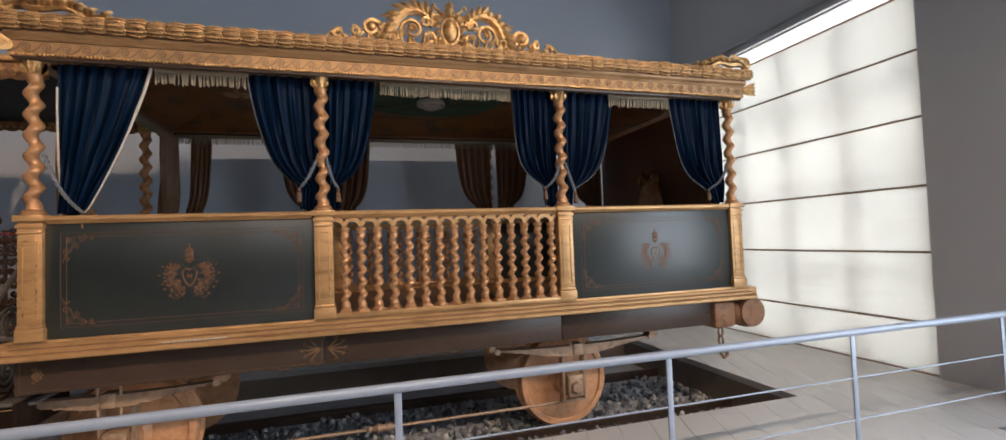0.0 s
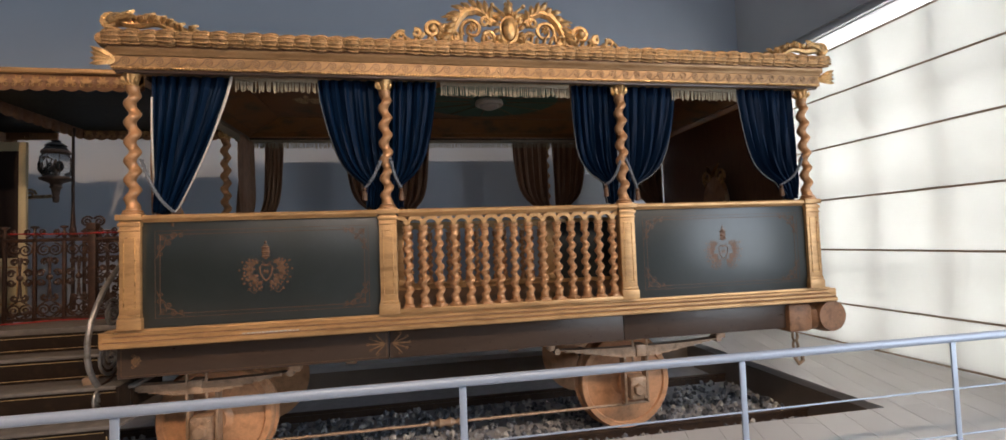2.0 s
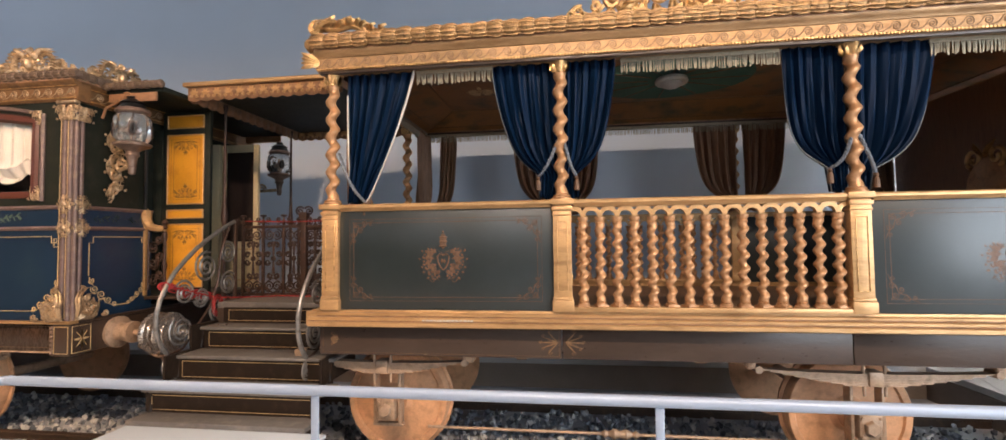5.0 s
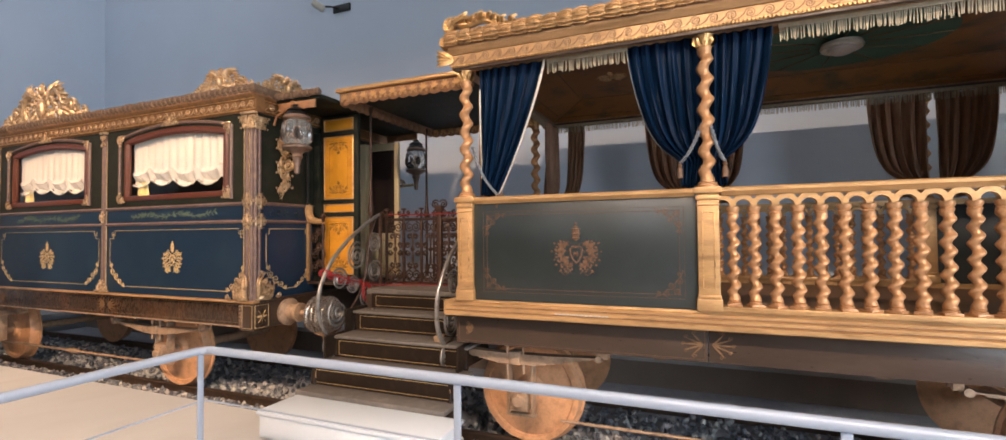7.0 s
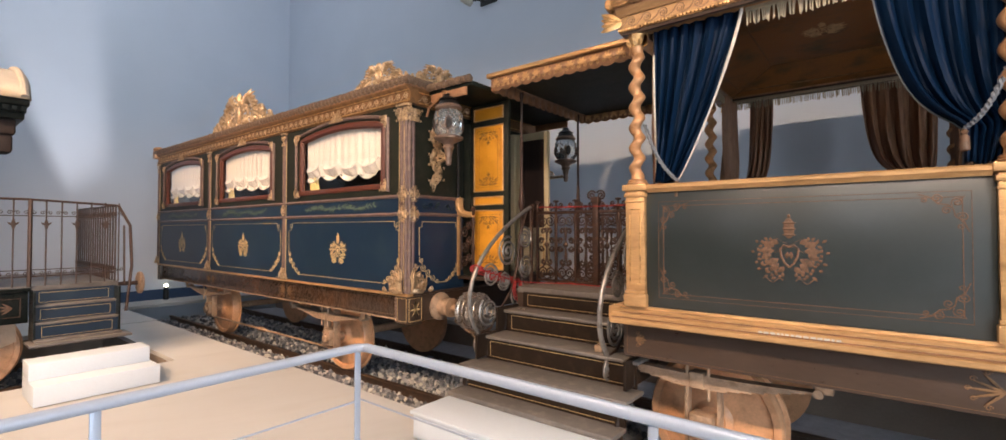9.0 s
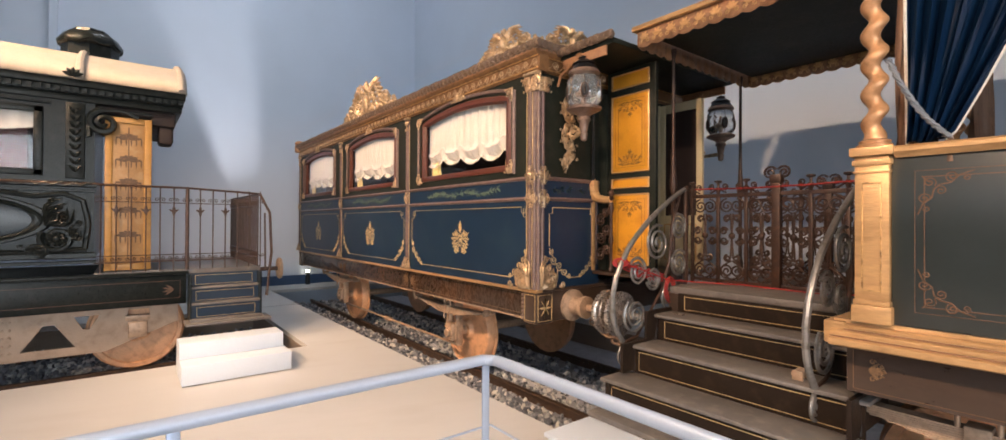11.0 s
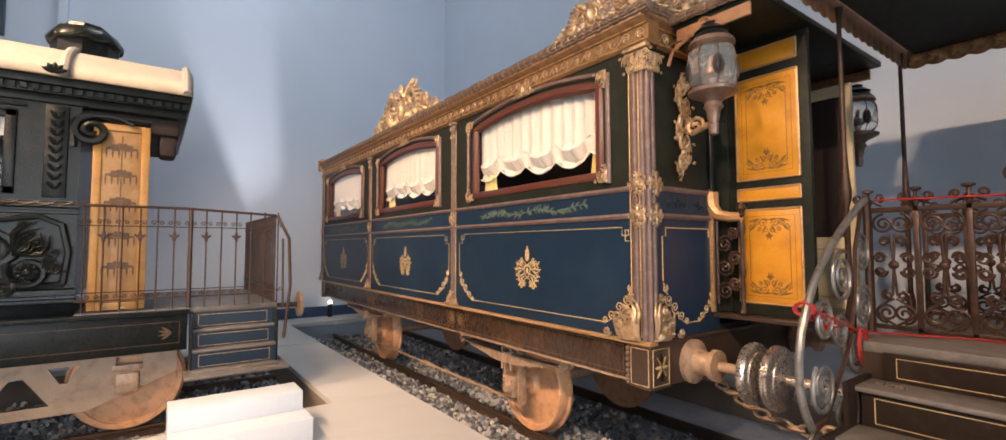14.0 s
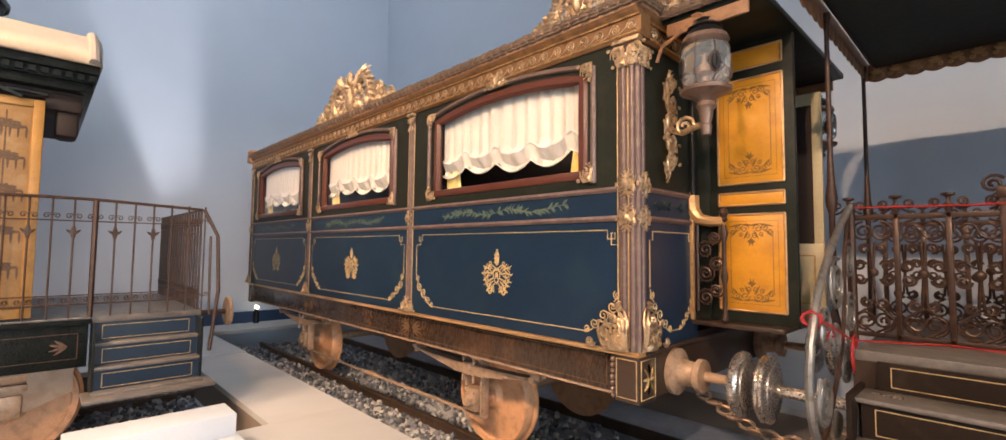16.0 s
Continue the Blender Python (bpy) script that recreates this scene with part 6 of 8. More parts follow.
for cy, sy, sz in ((ya, 1, 0.31), (yb, -1, 0.22)):
    scroll_chain(bm, lambda u, w: Vector((xx, cy + sy * u, 1.075 + w)), sz, 0.0042)
part("gold_line", bm, LINE, coach)
rl = random.Random(31)
bm = bmesh.new()
for k in range(34):
    f = rl.uniform(0, 1)
    py, an = CY0 + 0.2 + 0.62 * f, rl.uniform(-1.2, 1.2)
    leaf(bm, (XE + 0.004, py, 1.965), (XE + 0.004, py + 0.055 * math.cos(an), 1.965 + 0.05 * math.sin(an)), 0.009, (0.002, 0, 0))
part("olive_branch", bm, LEAF, coach)
# far side, far end, floor, inside
part("back_wall", slab(CX[3], XE - 0.05, CY1 - 0.05, CY1, Z_LOW, Z_TOP), COACH, coach)
part("far_end_wall", slab(CX[3], CX[3] + 0.05, CY0 + 0.05, CY1 - 0.05, Z_LOW, Z_TOP), COACH, coach)
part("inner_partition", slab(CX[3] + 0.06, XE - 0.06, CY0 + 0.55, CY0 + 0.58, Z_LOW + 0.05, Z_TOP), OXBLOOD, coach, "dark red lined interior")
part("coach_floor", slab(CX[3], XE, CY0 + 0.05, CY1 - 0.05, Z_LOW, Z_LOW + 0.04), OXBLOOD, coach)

# cornice, frieze, leaf roll, roof and crestings
RX0, RX1 = CX[3] - 0.06, XE + 0.06
prof = [(0.10, 3.085), (-0.015, 3.085), (-0.03, 3.10), (-0.03, 3.115), (-0.02, 3.12), (-0.02, 3.225), (-0.05, 3.24), (-0.075, 3.27), (-0.075, 3.29), (0.10, 3.29)]
part("cornice", sweep(bmesh.new(), [(CY0 + a, b) for a, b in prof], RX0, RX1), CORNICE, coach, "dark gilded cornice with a running-wave frieze")
part("cornice", sweep(bmesh.new(), [(XE - a + 0.0, b) for a, b in prof], CY0 + 0.01, CY1 + 0.02, "y"), CORNICE, coach)
for z in (3.112, 3.232):
    part("gilt_bead", tube(bmesh.new(), [(RX0, CY0 - 0.034, z), (RX1 - 0.01, CY0 - 0.034, z)], 0.007, 6), GILT, coach)
    part("gilt_bead", tube(bmesh.new(), [(XE + 0.034, CY0 - 0.02, z), (XE + 0.034, CY1, z)], 0.007, 6), GILT, coach)
# strips coloured dark for the recess shade below the eaves roll
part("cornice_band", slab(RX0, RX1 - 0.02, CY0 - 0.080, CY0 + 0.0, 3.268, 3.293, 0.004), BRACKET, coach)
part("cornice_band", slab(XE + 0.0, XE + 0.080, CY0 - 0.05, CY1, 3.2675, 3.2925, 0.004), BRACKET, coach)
part("wave_frieze", scroll_frieze(bmesh.new(), RX0 + 0.02, RX1 - 0.02, 3.172, 0.092, CY0 - 0.022), ANTIQUE, coach)
part("wave_frieze", scroll_frieze(bmesh.new(), CY0 + 0.0, 5.6, 3.172, 0.100, XE + 0.022, "y"), ANTIQUE, coach)
part("leaf_roll", leaf_roll(bmesh.new(), RX0, RX1 + 0.05, CY0 - 0.06, 3.325, 0.046, "x", 0.085), EAVES, coach, "carved leaf roll along the eaves")
part("leaf_roll", leaf_roll(bmesh.new(), CY0 - 0.04, CY1, XE + 0.06, 3.325, 0.046, "y", 0.085), EAVES, coach)
bm = bmesh.new()
n = 12
prev = None
for k in range(n + 1):
    f = k / n
    yy, zz = CY0 - 0.04 + (CY1 - CY0 + 0.08) * f, 3.30 + 0.16 * math.sin(math.pi * f)
    row = [bm.verts.new((RX0, yy, zz)), bm.verts.new((RX1, yy, zz))]
    if prev:
        bm.faces.new((prev[0], prev[1], row[1], row[0]))
    prev = row
ob = part("roof", bm, COACH, coach)
ob.modifiers.new("thickness", "SOLIDIFY").thickness = 0.03
bm = scroll_crest(bmesh.new(), -9.02, CY0 - 0.03, 3.34, 2.2, 0.56, 8)
part("cresting", bm, ANTIQUE, coach, "gilded figure and acanthus cresting over the middle window")
bm = scroll_crest(bmesh.new(), XE - 0.42, CY0 - 0.05, 3.355, 1.0, 0.25, 15)
part("corner_cresting", bm, ANTIQUE, coach, "pierced gilded scroll cresting beside the corner")
bm = scroll_crest(bmesh.new(), XE + 0.50, CY0 - 0.05, 3.355, 0.86, 0.23, 16)
turned(bm, Matrix.Rotation(math.pi / 2, 4, "Z"), (XE + 0.04, CY0 - 0.05, 3.355))
part("corner_cresting", bm, ANTIQUE, coach, "pierced gilded scroll cresting over the end")
bm = slab(CX[3] - 0.16, CX[3] + 0.02, CY0 - 0.10, CY0 + 0.15, 3.20, 3.38, 0.03)
blob(bm, (CX[3] - 0.05, CY0 - 0.02, 3.40), 0.12, 0.1, 0.06)
part("end_scroll", bm, TWIST, coach)

# overhanging porch roof with scroll brackets
part("porch_roof", slab(XE + 0.07, -4.22, CY0 + 0.25, CY1 - 0.25, 3.22, 3.27, 0.008), COACH, coach)
bm = leaf_roll(bmesh.new(), XE + 0.07, -4.20, CY0 + 0.22, 3.285, 0.036, "x", 0.075)
part("leaf_roll", bm, EAVES, coach)
for y in (CY0 + 0.26, CY1 - 0.26):
    bm = slab(XE + 0.10, -4.30, y - 0.012, y + 0.012, 3.13, 3.22, 0.006)
    tube(bm, [Vector((p.x, y - 0.015, p.z)) for p in spiral(-4.62, 3.17, 0.06, 0.012, 2.2, -1.4, 0, 14)], 0.010, 5)
    tube(bm, [(XE + 0.02, y, 2.98), (XE + 0.06, y, 3.08), (XE + 0.2, y, 3.14), (-4.4, y, 3.16)], 0.014, 6)
    part("scroll_bracket", bm, BRACKET, coach, "fretted scroll bracket")
part("porch_pole", tube(bmesh.new(), [(-4.90, 5.36, 2.08), (-4.90, 5.36, 3.20)], 0.016, 8), BLACK, coach)

# open door leaves
DX0, DX1 = -4.83, -4.24
for y, mats in ((5.53, (COACH, YELLOW, "open dark green door leaf with yellow lacquer panels")),):
    leafdoor = part("door_leaf", slab(DX0, DX1, y - 0.022, y + 0.022, 1.13, 3.20, 0.004), mats[0], coach, mats[2])
    for z0, z1 in ((3.01, 3.15), (2.15, 2.93), (1.99, 2.08), (1.22, 1.92)):
        part("door_panel", slab(DX0 + 0.07, DX1 - 0.07, y - 0.032, y - 0.018, z0, z1, 0.004), mats[1], leafdoor)
        bm = bmesh.new()
        for p, q in (((DX0 + 0.07, z0), (DX1 - 0.07, z0)), ((DX1 - 0.07, z0), (DX1 - 0.07, z1)), ((DX1 - 0.07, z1), (DX0 + 0.07, z1)), ((DX0 + 0.07, z1), (DX0 + 0.07, z0))):
            tube(bm, [(p[0], y - 0.034, p[1]), (q[0], y - 0.034, q[1])], 0.009, 5)
        part("panel_moulding", bm, OCHRE if mats[1] is YELLOW else CREAM, leafdoor)
        if mats[1] is YELLOW and z1 - z0 > 0.5:
            bm = frame_line(bmesh.new(), DX0 + 0.115, DX1 - 0.115, z0 + 0.05, z1 - 0.05, y - 0.033, 0.0018)
            cx = (DX0 + DX1) / 2
            for d in (-1, 1):
                tube(bm, [(cx + d * 0.145, y - 0.033, z0 + 0.13), (cx + d * 0.145, y - 0.033, z1 - 0.13)], 0.003, 4, flat=0.5)
                for sz, zc in ((1, z0 + 0.07), (-1, z1 - 0.07)):
                    for px, pz, rr, a0, tn in ((0.045, 0.035, 0.032, 3.1, 1.5), (0.095, 0.03, 0.026, -1.5, -1.5), (0.13, 0.055, 0.02, 0.0, 1.3), (0.025, 0.085, 0.022, -1.0, -1.4), (0.07, 0.075, 0.018, 0.5, 1.3), (0.012, 0.125, 0.013, 0.0, 1.2)):
                        tube(bm, [Vector((cx + d * q.x, q.y, zc + sz * q.z)) for q in spiral(px, pz, rr, 0.004, a0, tn, y - 0.034, 12)], 0.0042, 4, flat=0.5)
                    for px, pz, qx, qz in ((0.0, 0.01, 0.06, 0.0), (0.06, 0.0, 0.15, 0.02), (0.02, 0.05, 0.05, 0.11), (0.0, 0.10, 0.012, 0.16), (0.10, 0.05, 0.14, 0.09)):
                        leaf(bm, (cx + d * px, y - 0.034, zc + sz * pz), (cx + d * qx, y - 0.034, zc + sz * qz), 0.007, (0, -0.002, 0))
            part("painted_scroll", bm, SCROLLPAINT, leafdoor)
second = part("door_leaf", slab(DX0, -4.29, 6.43, 6.47, 1.13, 1.72, 0.004), CREAM, coach, "open cream door leaf with a dark pane")
for x0, x1, z0, z1 in ((DX0, DX0 + 0.08, 1.72, 3.0), (-4.36, -4.29, 1.72, 3.0), (DX0 + 0.08, -4.36, 2.9, 3.0)):
    part("stile", slab(x0, x1, 6.43, 6.47, z0, z1, 0.004), CREAM, second)
part("dark_pane", slab(DX0 + 0.08, -4.36, 6.445, 6.455, 1.72, 2.9), OXBLOOD, second, "dark glass pane")
part("panel_moulding", frame_line(bmesh.new(), DX0 + 0.08, -4.36, 1.22, 1.62, 6.428, 0.008), OCHRE, second)
part("door_jamb", slab(XE - 0.05, -4.80, 6.36, 6.41, 1.13, 3.0, 0.004), CREAM, coach, "cream painted door jamb")
part("door_jamb", slab(XE - 0.05, DX0, 5.49, 5.55, 1.13, 3.0, 0.004), COACH, coach)
bm = slab(XE - 0.03, -4.30, 5.40, 6.55, 1.09, 1.125, 0.006)
part("threshold", bm, SOLE, coach)
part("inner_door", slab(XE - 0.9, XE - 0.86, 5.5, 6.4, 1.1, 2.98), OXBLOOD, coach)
bm = slab(XE - 0.85, XE - 0.84, 5.72, 6.18, 1.75, 2.55, 0.004)
part("inner_pane", bm, DRAPE, coach)

# small rail beside the door with a gilt arm and knob
bm = bmesh.new()
y = 5.40
for k, (cx, cz, rr, d) in enumerate(((-4.83, 1.30, 0.055, 1), (-4.75, 1.36, 0.045, -1), (-4.83, 1.48, 0.055, -1), (-4.75, 1.55, 0.045, 1), (-4.83, 1.66, 0.055, 1), (-4.76, 1.75, 0.04, -1))):
    tube(bm, spiral(cx, cz, rr * 1.25, 0.01, 0.5, d * 2.0, y, 20), 0.009, 5)
tube(bm, [(-4.89, y, 1.20), (-4.89, y, 1.84)], 0.012, 6)
lathe(bm, [(0.02, 1.13), (0.03, 1.15), (0.016, 1.2), (0.016, 1.4), (0.028, 1.46), (0.016, 1.52), (0.016, 1.72), (0.03, 1.78), (0.018, 1.84)], (-4.69, y, 0), 10)
side_rail = part("door_rail", bm, IRON, coach, "small scrolled wrought-iron rail by the door")
bm = tube(bmesh.new(), [(-4.93, y, 2.07), (-4.92, y, 1.96), (-4.87, y, 1.89), (-4.78, y, 1.87), (-4.69, y, 1.87)], 0.042, 8, lambda f: 1.4 - 0.6 * f)
box(bm, -4.945, -4.915, y - 0.02, y + 0.02, 1.13, 2.10, 0.005)
part("gilt_arm", bm, OCHRE, side_rail)
part("knob", lathe(bmesh.new(), [(0.01, 1.86), (0.03, 1.88), (0.02, 1.90), (0.035, 1.93), (0.02, 1.965), (0.005, 1.97)], (-4.69, y, 0), 12), IRON, side_rail)


def lantern(x, y, z, d):
    """Carriage lantern on a scrolled bracket; d is the side on which the wall bracket sits."""
    def lz(prof):
        return [(r, 0.78 * h + 0.03) for r, h in prof]

    lt = part("lantern", lathe(bmesh.new(), lz([(0.0462, 0.132), (0.132, 0.1452), (0.1518, 0.1716), (0.1386, 0.2112), (0.0792, 0.2376), (0.0462, 0.264), (0.0462, 0.132)]), (x, y, z), 16), BRONZE, coach, "glass carriage lantern with a vented cap")
    gl2 = part("globe", lathe(bmesh.new(), lz([(0.1122, -0.2244), (0.1518, -0.1584), (0.1584, 0), (0.1518, 0.0924), (0.1188, 0.1518)]), (x, y, z), 8), LAMPGLASS, lt)
    gl2.visible_shadow = False
    part("burner", lathe(bmesh.new(), lz([(0.012, -0.2), (0.02, -0.12), (0.05, -0.09), (0.05, -0.05), (0.02, -0.03), (0.012, 0.05)]), (x, y, z), 10), BRONZE, lt)
    bmx = lathe(bmesh.new(), lz([(0.1122, 0.2112), (0.1254, 0.2244), (0.1056, 0.264), (0.0924, 0.2772), (0.1122, 0.2904), (0.0726, 0.33), (0.0396, 0.3498), (0.0528, 0.3696), (0.0132, 0.396)]), (x, y, z), 16)
    part("cap", bmx, BLACK, lt, "dark vented cap")
    for k in range(8):
        a = 2 * math.pi * k / 8
        ribp = [Vector((x + q * math.cos(a), y + q * math.sin(a), z + 0.78 * h + 0.03)) for q, h in ((0.115, -0.2244), (0.154, -0.1584), (0.161, 0), (0.154, 0.0924), (0.121, 0.1518))]
        part("rib", tube(bmesh.new(), ribp, 0.004, 5), IRON, lt)
    part("lower_bowl", lathe(bmesh.new(), lz([(0.1188, -0.2112), (0.165, -0.2376), (0.1584, -0.264), (0.0792, -0.3102), (0.0528, -0.3432), (0.066, -0.3828), (0.0462, -0.4092), (0.0396, -0.4752), (0.02904, -0.528), (0.03696, -0.5412), (0.02904, -0.6204), (0.01056, -0.6336)]), (x, y, z), 16), BRONZE, lt)
    for k in range(4):
        a = math.pi / 4 + math.pi / 2 * k
        ring = [Vector((x + 0.157 * math.cos(a + 0.20 * math.cos(t)), y + 0.157 * math.sin(a + 0.20 * math.cos(t)), z - 0.02 + 0.065 * math.sin(t))) for t in [2 * math.pi * i / 12 for i in range(13)]]
        bz = part("bezel", tube(bmesh.new(), ring, 0.007, 6), IRON, lt)
        core = [Vector((x + 0.160 * math.cos(a + 0.10 * math.cos(t)), y + 0.160 * math.sin(a + 0.10 * math.cos(t)), z - 0.02 + 0.045 * math.sin(t))) for t in [2 * math.pi * i / 12 for i in range(13)]]
        part("lens", tube(bmesh.new(), core, 0.012, 6), BLACK, bz)
    bmx = bmesh.new()
    xw, yw = XE + 0.03, y + d * 0.16
    rn = random.Random(6)
    for cz, sd in ((-0.60, 1), (-0.44, -1), (-0.30, 1), (-0.16, -1), (-0.04, 1)):
        for up in (-1, 1):
            foliage(bmx, lambda u, w, e: Vector((xw + e + 0.25 * abs(u), yw + u, z + cz + up * w)), 0.125, sd * up, 5, 6)
        tube(bmx, [Vector((xw + 0.02 + 0.3 * abs(p.x), yw + p.x, p.z)) for p in spiral(0, z + cz, 0.065, 0.012, 1.0, sd * 1.6, 0, 16)], 0.014, 6)
    tube(bmx, [(xw, yw, z - 0.34), (xw + 0.14, yw * 0.6 + y * 0.4, z - 0.40), (x - 0.04, y, z - 0.38)], 0.022, 6)
    tube(bmx, [Vector((xw + 0.16 + p.x, (yw + y) / 2, p.z)) for p in spiral(0, z - 0.36, 0.07, 0.015, 0, 1.5, 0, 14)], 0.014, 5)
    part("wall_bracket", bmx, ANTIQUE, lt, "scrolled foliage bracket")


lantern(-4.58, 4.87, 2.86, 0.6)
lantern(-4.50, 7.22, 2.86, -0.6)

# underframe, axle gear, headstock and buffers
part("sole_bar", slab(CX[3] + 0.1, CX[0] - 0.02, CY0 + 0.03, CY0 + 0.12, 0.69, 0.955, 0.004), REFLECTSOLE, coach, "bronze-brown sole bar, patchy reflections put into colour, faded gold foliage")
part("sole_bar", slab(CX[3] + 0.1, CX[0] - 0.02, CY1 - 0.12, CY1 - 0.03, 0.69, 0.955, 0.004), SOLE, coach)
part("skirt_moulding", sweep(bmesh.new(), [(CY0 + 0.06, 0.955), (CY0 - 0.03, 0.955), (CY0 - 0.035, 0.965), (CY0 - 0.02, 0.975), (CY0 - 0.02, 0.984), (CY0 + 0.06, 0.984)], CX[3], XE + 0.03), OCHRE, coach)
part("skirt_moulding", slab(XE - 0.03, XE + 0.03, CY0 + 0.07, CY1, 0.956, 0.983, 0.004), SOLE, coach)
part("lower_angle", slab(CX[3] + 0.1, CX[0] - 0.1, CY0 + 0.02, CY0 + 0.13, 0.675, 0.69), SPRING, coach)
bm = bmesh.new()
for x in (CX[1], CX[2]):
    for d in (-1, 1):
        for a in (-0.9, -0.45, 0.0, 0.45, 0.9):
            leaf(bm, (x + d * 0.03, CY0 + 0.027, 0.82), (x + d * (0.03 + 0.16 * math.cos(a)), CY0 + 0.027, 0.82 + 0.10 * math.sin(a)), 0.013, (0, -0.003, 0))
for xa, xb in ((CX[1] + 0.05, XE - 0.25), (CX[2] + 0.05, CX[1] - 0.05), (CX[3] + 0.2, CX[2] - 0.05)):
    frame_line(bm, xa, xb, 0.725, 0.925, CY0 + 0.027, 0.0035)
part("gold_painting", bm, SOLEGOLD, coach)
for x0, x1 in ((XE - 0.16, XE + 0.03), (CX[3] + 0.0, CX[3] + 0.16)):
    part("corner_block", slab(x0, x1, CY0 - 0.02, CY0 + 0.20, 0.65, 0.955, 0.012), SOLE, coach, "carved corner block with gold lines")
bm = bmesh.new()
frame_line(bm, XE - 0.14, XE + 0.01, 0.68, 0.93, CY0 - 0.022, 0.004)
for sx in (0, 1):
    pts = [(XE + 0.032, CY0 + 0.0 + 0.18 * a, 0.68 + 0.25 * b) for a, b in ((0, 0), (1, 0), (1, 1), (0, 1), (0, 0))]
tube(bm, pts, 0.004, 4)
for a in range(8):
    t = 2 * math.pi * a / 8
    leaf(bm, (XE + 0.032, CY0 + 0.09, 0.805), (XE + 0.034, CY0 + 0.09 + 0.07 * math.cos(t), 0.805 + 0.10 * math.sin(t)), 0.012, (0.003, 0, 0))
frame_line(bm, CX[3] + 0.02, CX[3] + 0.14, 0.68, 0.93, CY0 - 0.022, 0.004)
part("gold_line", bm, LINE, coach)
for k in range(7):
    bm = bmesh.new()
    blob(bm, (XE - 0.175, CY0 - 0.012, 0.68 + 0.04 * k), 0.016, 0.02, 0.018, 8, 6)
    part("carved_knob", bm, BRONZE, coach)
part("headstock", slab(XE - 0.12, XE + 0.02, CY0 + 0.20, CY1 - 0.02, 0.66, 0.955, 0.006), SOLE, coach)
for x in (-6.87, -10.95):
    for y, s in ((5.10, -1), (6.66, 1)):
        wheel(coach, x, y, TRACK_Z + 0.49, 0.49, s)
    part("axle", lathe(bmesh.new(), [(0.06, 4.98), (0.06, 6.8)], (x, 0, TRACK_Z + 0.49), 14, "y"), SPRING, coach)
    axle_box(coach, x, 4.90, TRACK_Z + 0.49)
    leaf_spring(coach, x, 4.82, 0.54, 0.85)
bm = tube(bmesh.new(), [(-10.8, 4.90, 0.05), (-7.0, 4.90, 0.05)], 0.016, 8)
lathe(bm, [(0.016, -0.14), (0.036, -0.1), (0.022, -0.06), (0.045, 0), (0.022, 0.06), (0.036, 0.1), (0.016, 0.14)], (-8.9, 4.90, 0.05), 10, "x")
part("tie_rod", bm, SPRING, coach)
for y in (5.06, 6.74):
    bf = part("buffer", lathe(bmesh.new(), [(0.16, 0.0), (0.16, 0.03), (0.095, 0.05), (0.08, 0.15), (0.11, 0.17), (0.11, 0.21), (0.035, 0.22), (0.033, 0.46)], (XE + 0.03, y, 0.80), 20, "x"), SPRING, coach)
    part("buffer_head", lathe(bmesh.new(), [(0.05, 0.0), (0.17, 0.008), (0.175, 0.018), (0.195, 0.02), (0.205, 0.035), (0.205, 0.06), (0.19, 0.075), (0.15, 0.078), (0.145, 0.088), (0.05, 0.095)], (XE + 0.44, y, 0.80), 28, "x"), STEEL, bf, "worn steel buffer head")
    bf = part("buffer", lathe(bmesh.new(), [(0.05, 0.0), (0.18, 0.012), (0.205, 0.03), (0.205, 0.045), (0.195, 0.05), (0.205, 0.055), (0.205, 0.07), (0.18, 0.08), (0.15, 0.082), (0.145, 0.092), (0.05, 0.10), (0.033, 0.11), (0.033, 0.55), (0.09, 0.56), (0.10, 0.70), (0.07, 0.72)], (XE + 0.59, y, 0.80), 28, "x"), STEEL, loggia, "worn steel buffer head on a long rod")
bm = bmesh.new()
for k in range(15):
    f = k / 14
    c = Vector((XE + 0.15 + 1.0 * f, 5.25, 0.62 - 0.17 * math.sin(math.pi * f)))
    ring = [c + Vector((0.05 * math.cos(t), (0.022 * math.sin(t)) if k % 2 else 0, 0.0 if k % 2 else 0.03 * math.sin(t))) for t in [2 * math.pi * i / 12 for i in range(13)]]
    tube(bm, ring, 0.013, 5)
part("safety_chain", bm, SPRING, coach, "hanging iron safety chain")

# ---- the loggia's end platform, its canopy, rails and stairs ----
PX0, PX1 = -3.92, XA - 0.10
part("platform", slab(PX0 + 0.04, PX1, 5.20, CY1 - 0.3, 1.03, 1.09, 0.006), STEP, loggia, "worn entrance platform")
part("platform_beam", slab(PX0 + 0.03, PX1, 5.20, CY1 - 0.4, 0.78, 1.03), SOLE, loggia)
steps = [(5.12, 1.075), (4.90, 0.89), (4.62, 0.68), (4.34, 0.46)]
stair = thing("entrance_stairs", (-3.1, 4.7, 0.2), "dark painted carriage stairs with worn treads and gold lines", "stairs")
sx0 = [PX0 + 0.12, PX0 + 0.08, PX0 + 0.04, PX0 + 0.0]
for k, (y, z) in enumerate(steps):
    x0, x1 = sx0[k], -2.36 + 0.03 * k
    yb = steps[k - 1][0] if k else 5.2
    if k:
        part("tread", slab(x0, x1, y, yb + 0.04, z - 0.03, z, 0.012), STEP, stair, "worn grey tread")
    zb = steps[k + 1][1] if k < 3 else 0.26
    part("riser", slab(x0 + 0.03, x1 - 0.03, y + 0.03, y + 0.05, zb, z - 0.03), STAIR, stair)
    bm = frame_line(bmesh.new(), x0 + 0.09, x1 - 0.09, zb + 0.025, z - 0.055, y + 0.028, 0.0028)
    part("gold_line", bm, LINE, stair)
part("base_step", slab(PX0 + 0.04, -2.30, 4.16, 4.40, 0.22, 0.262, 0.008), STEP, stair)
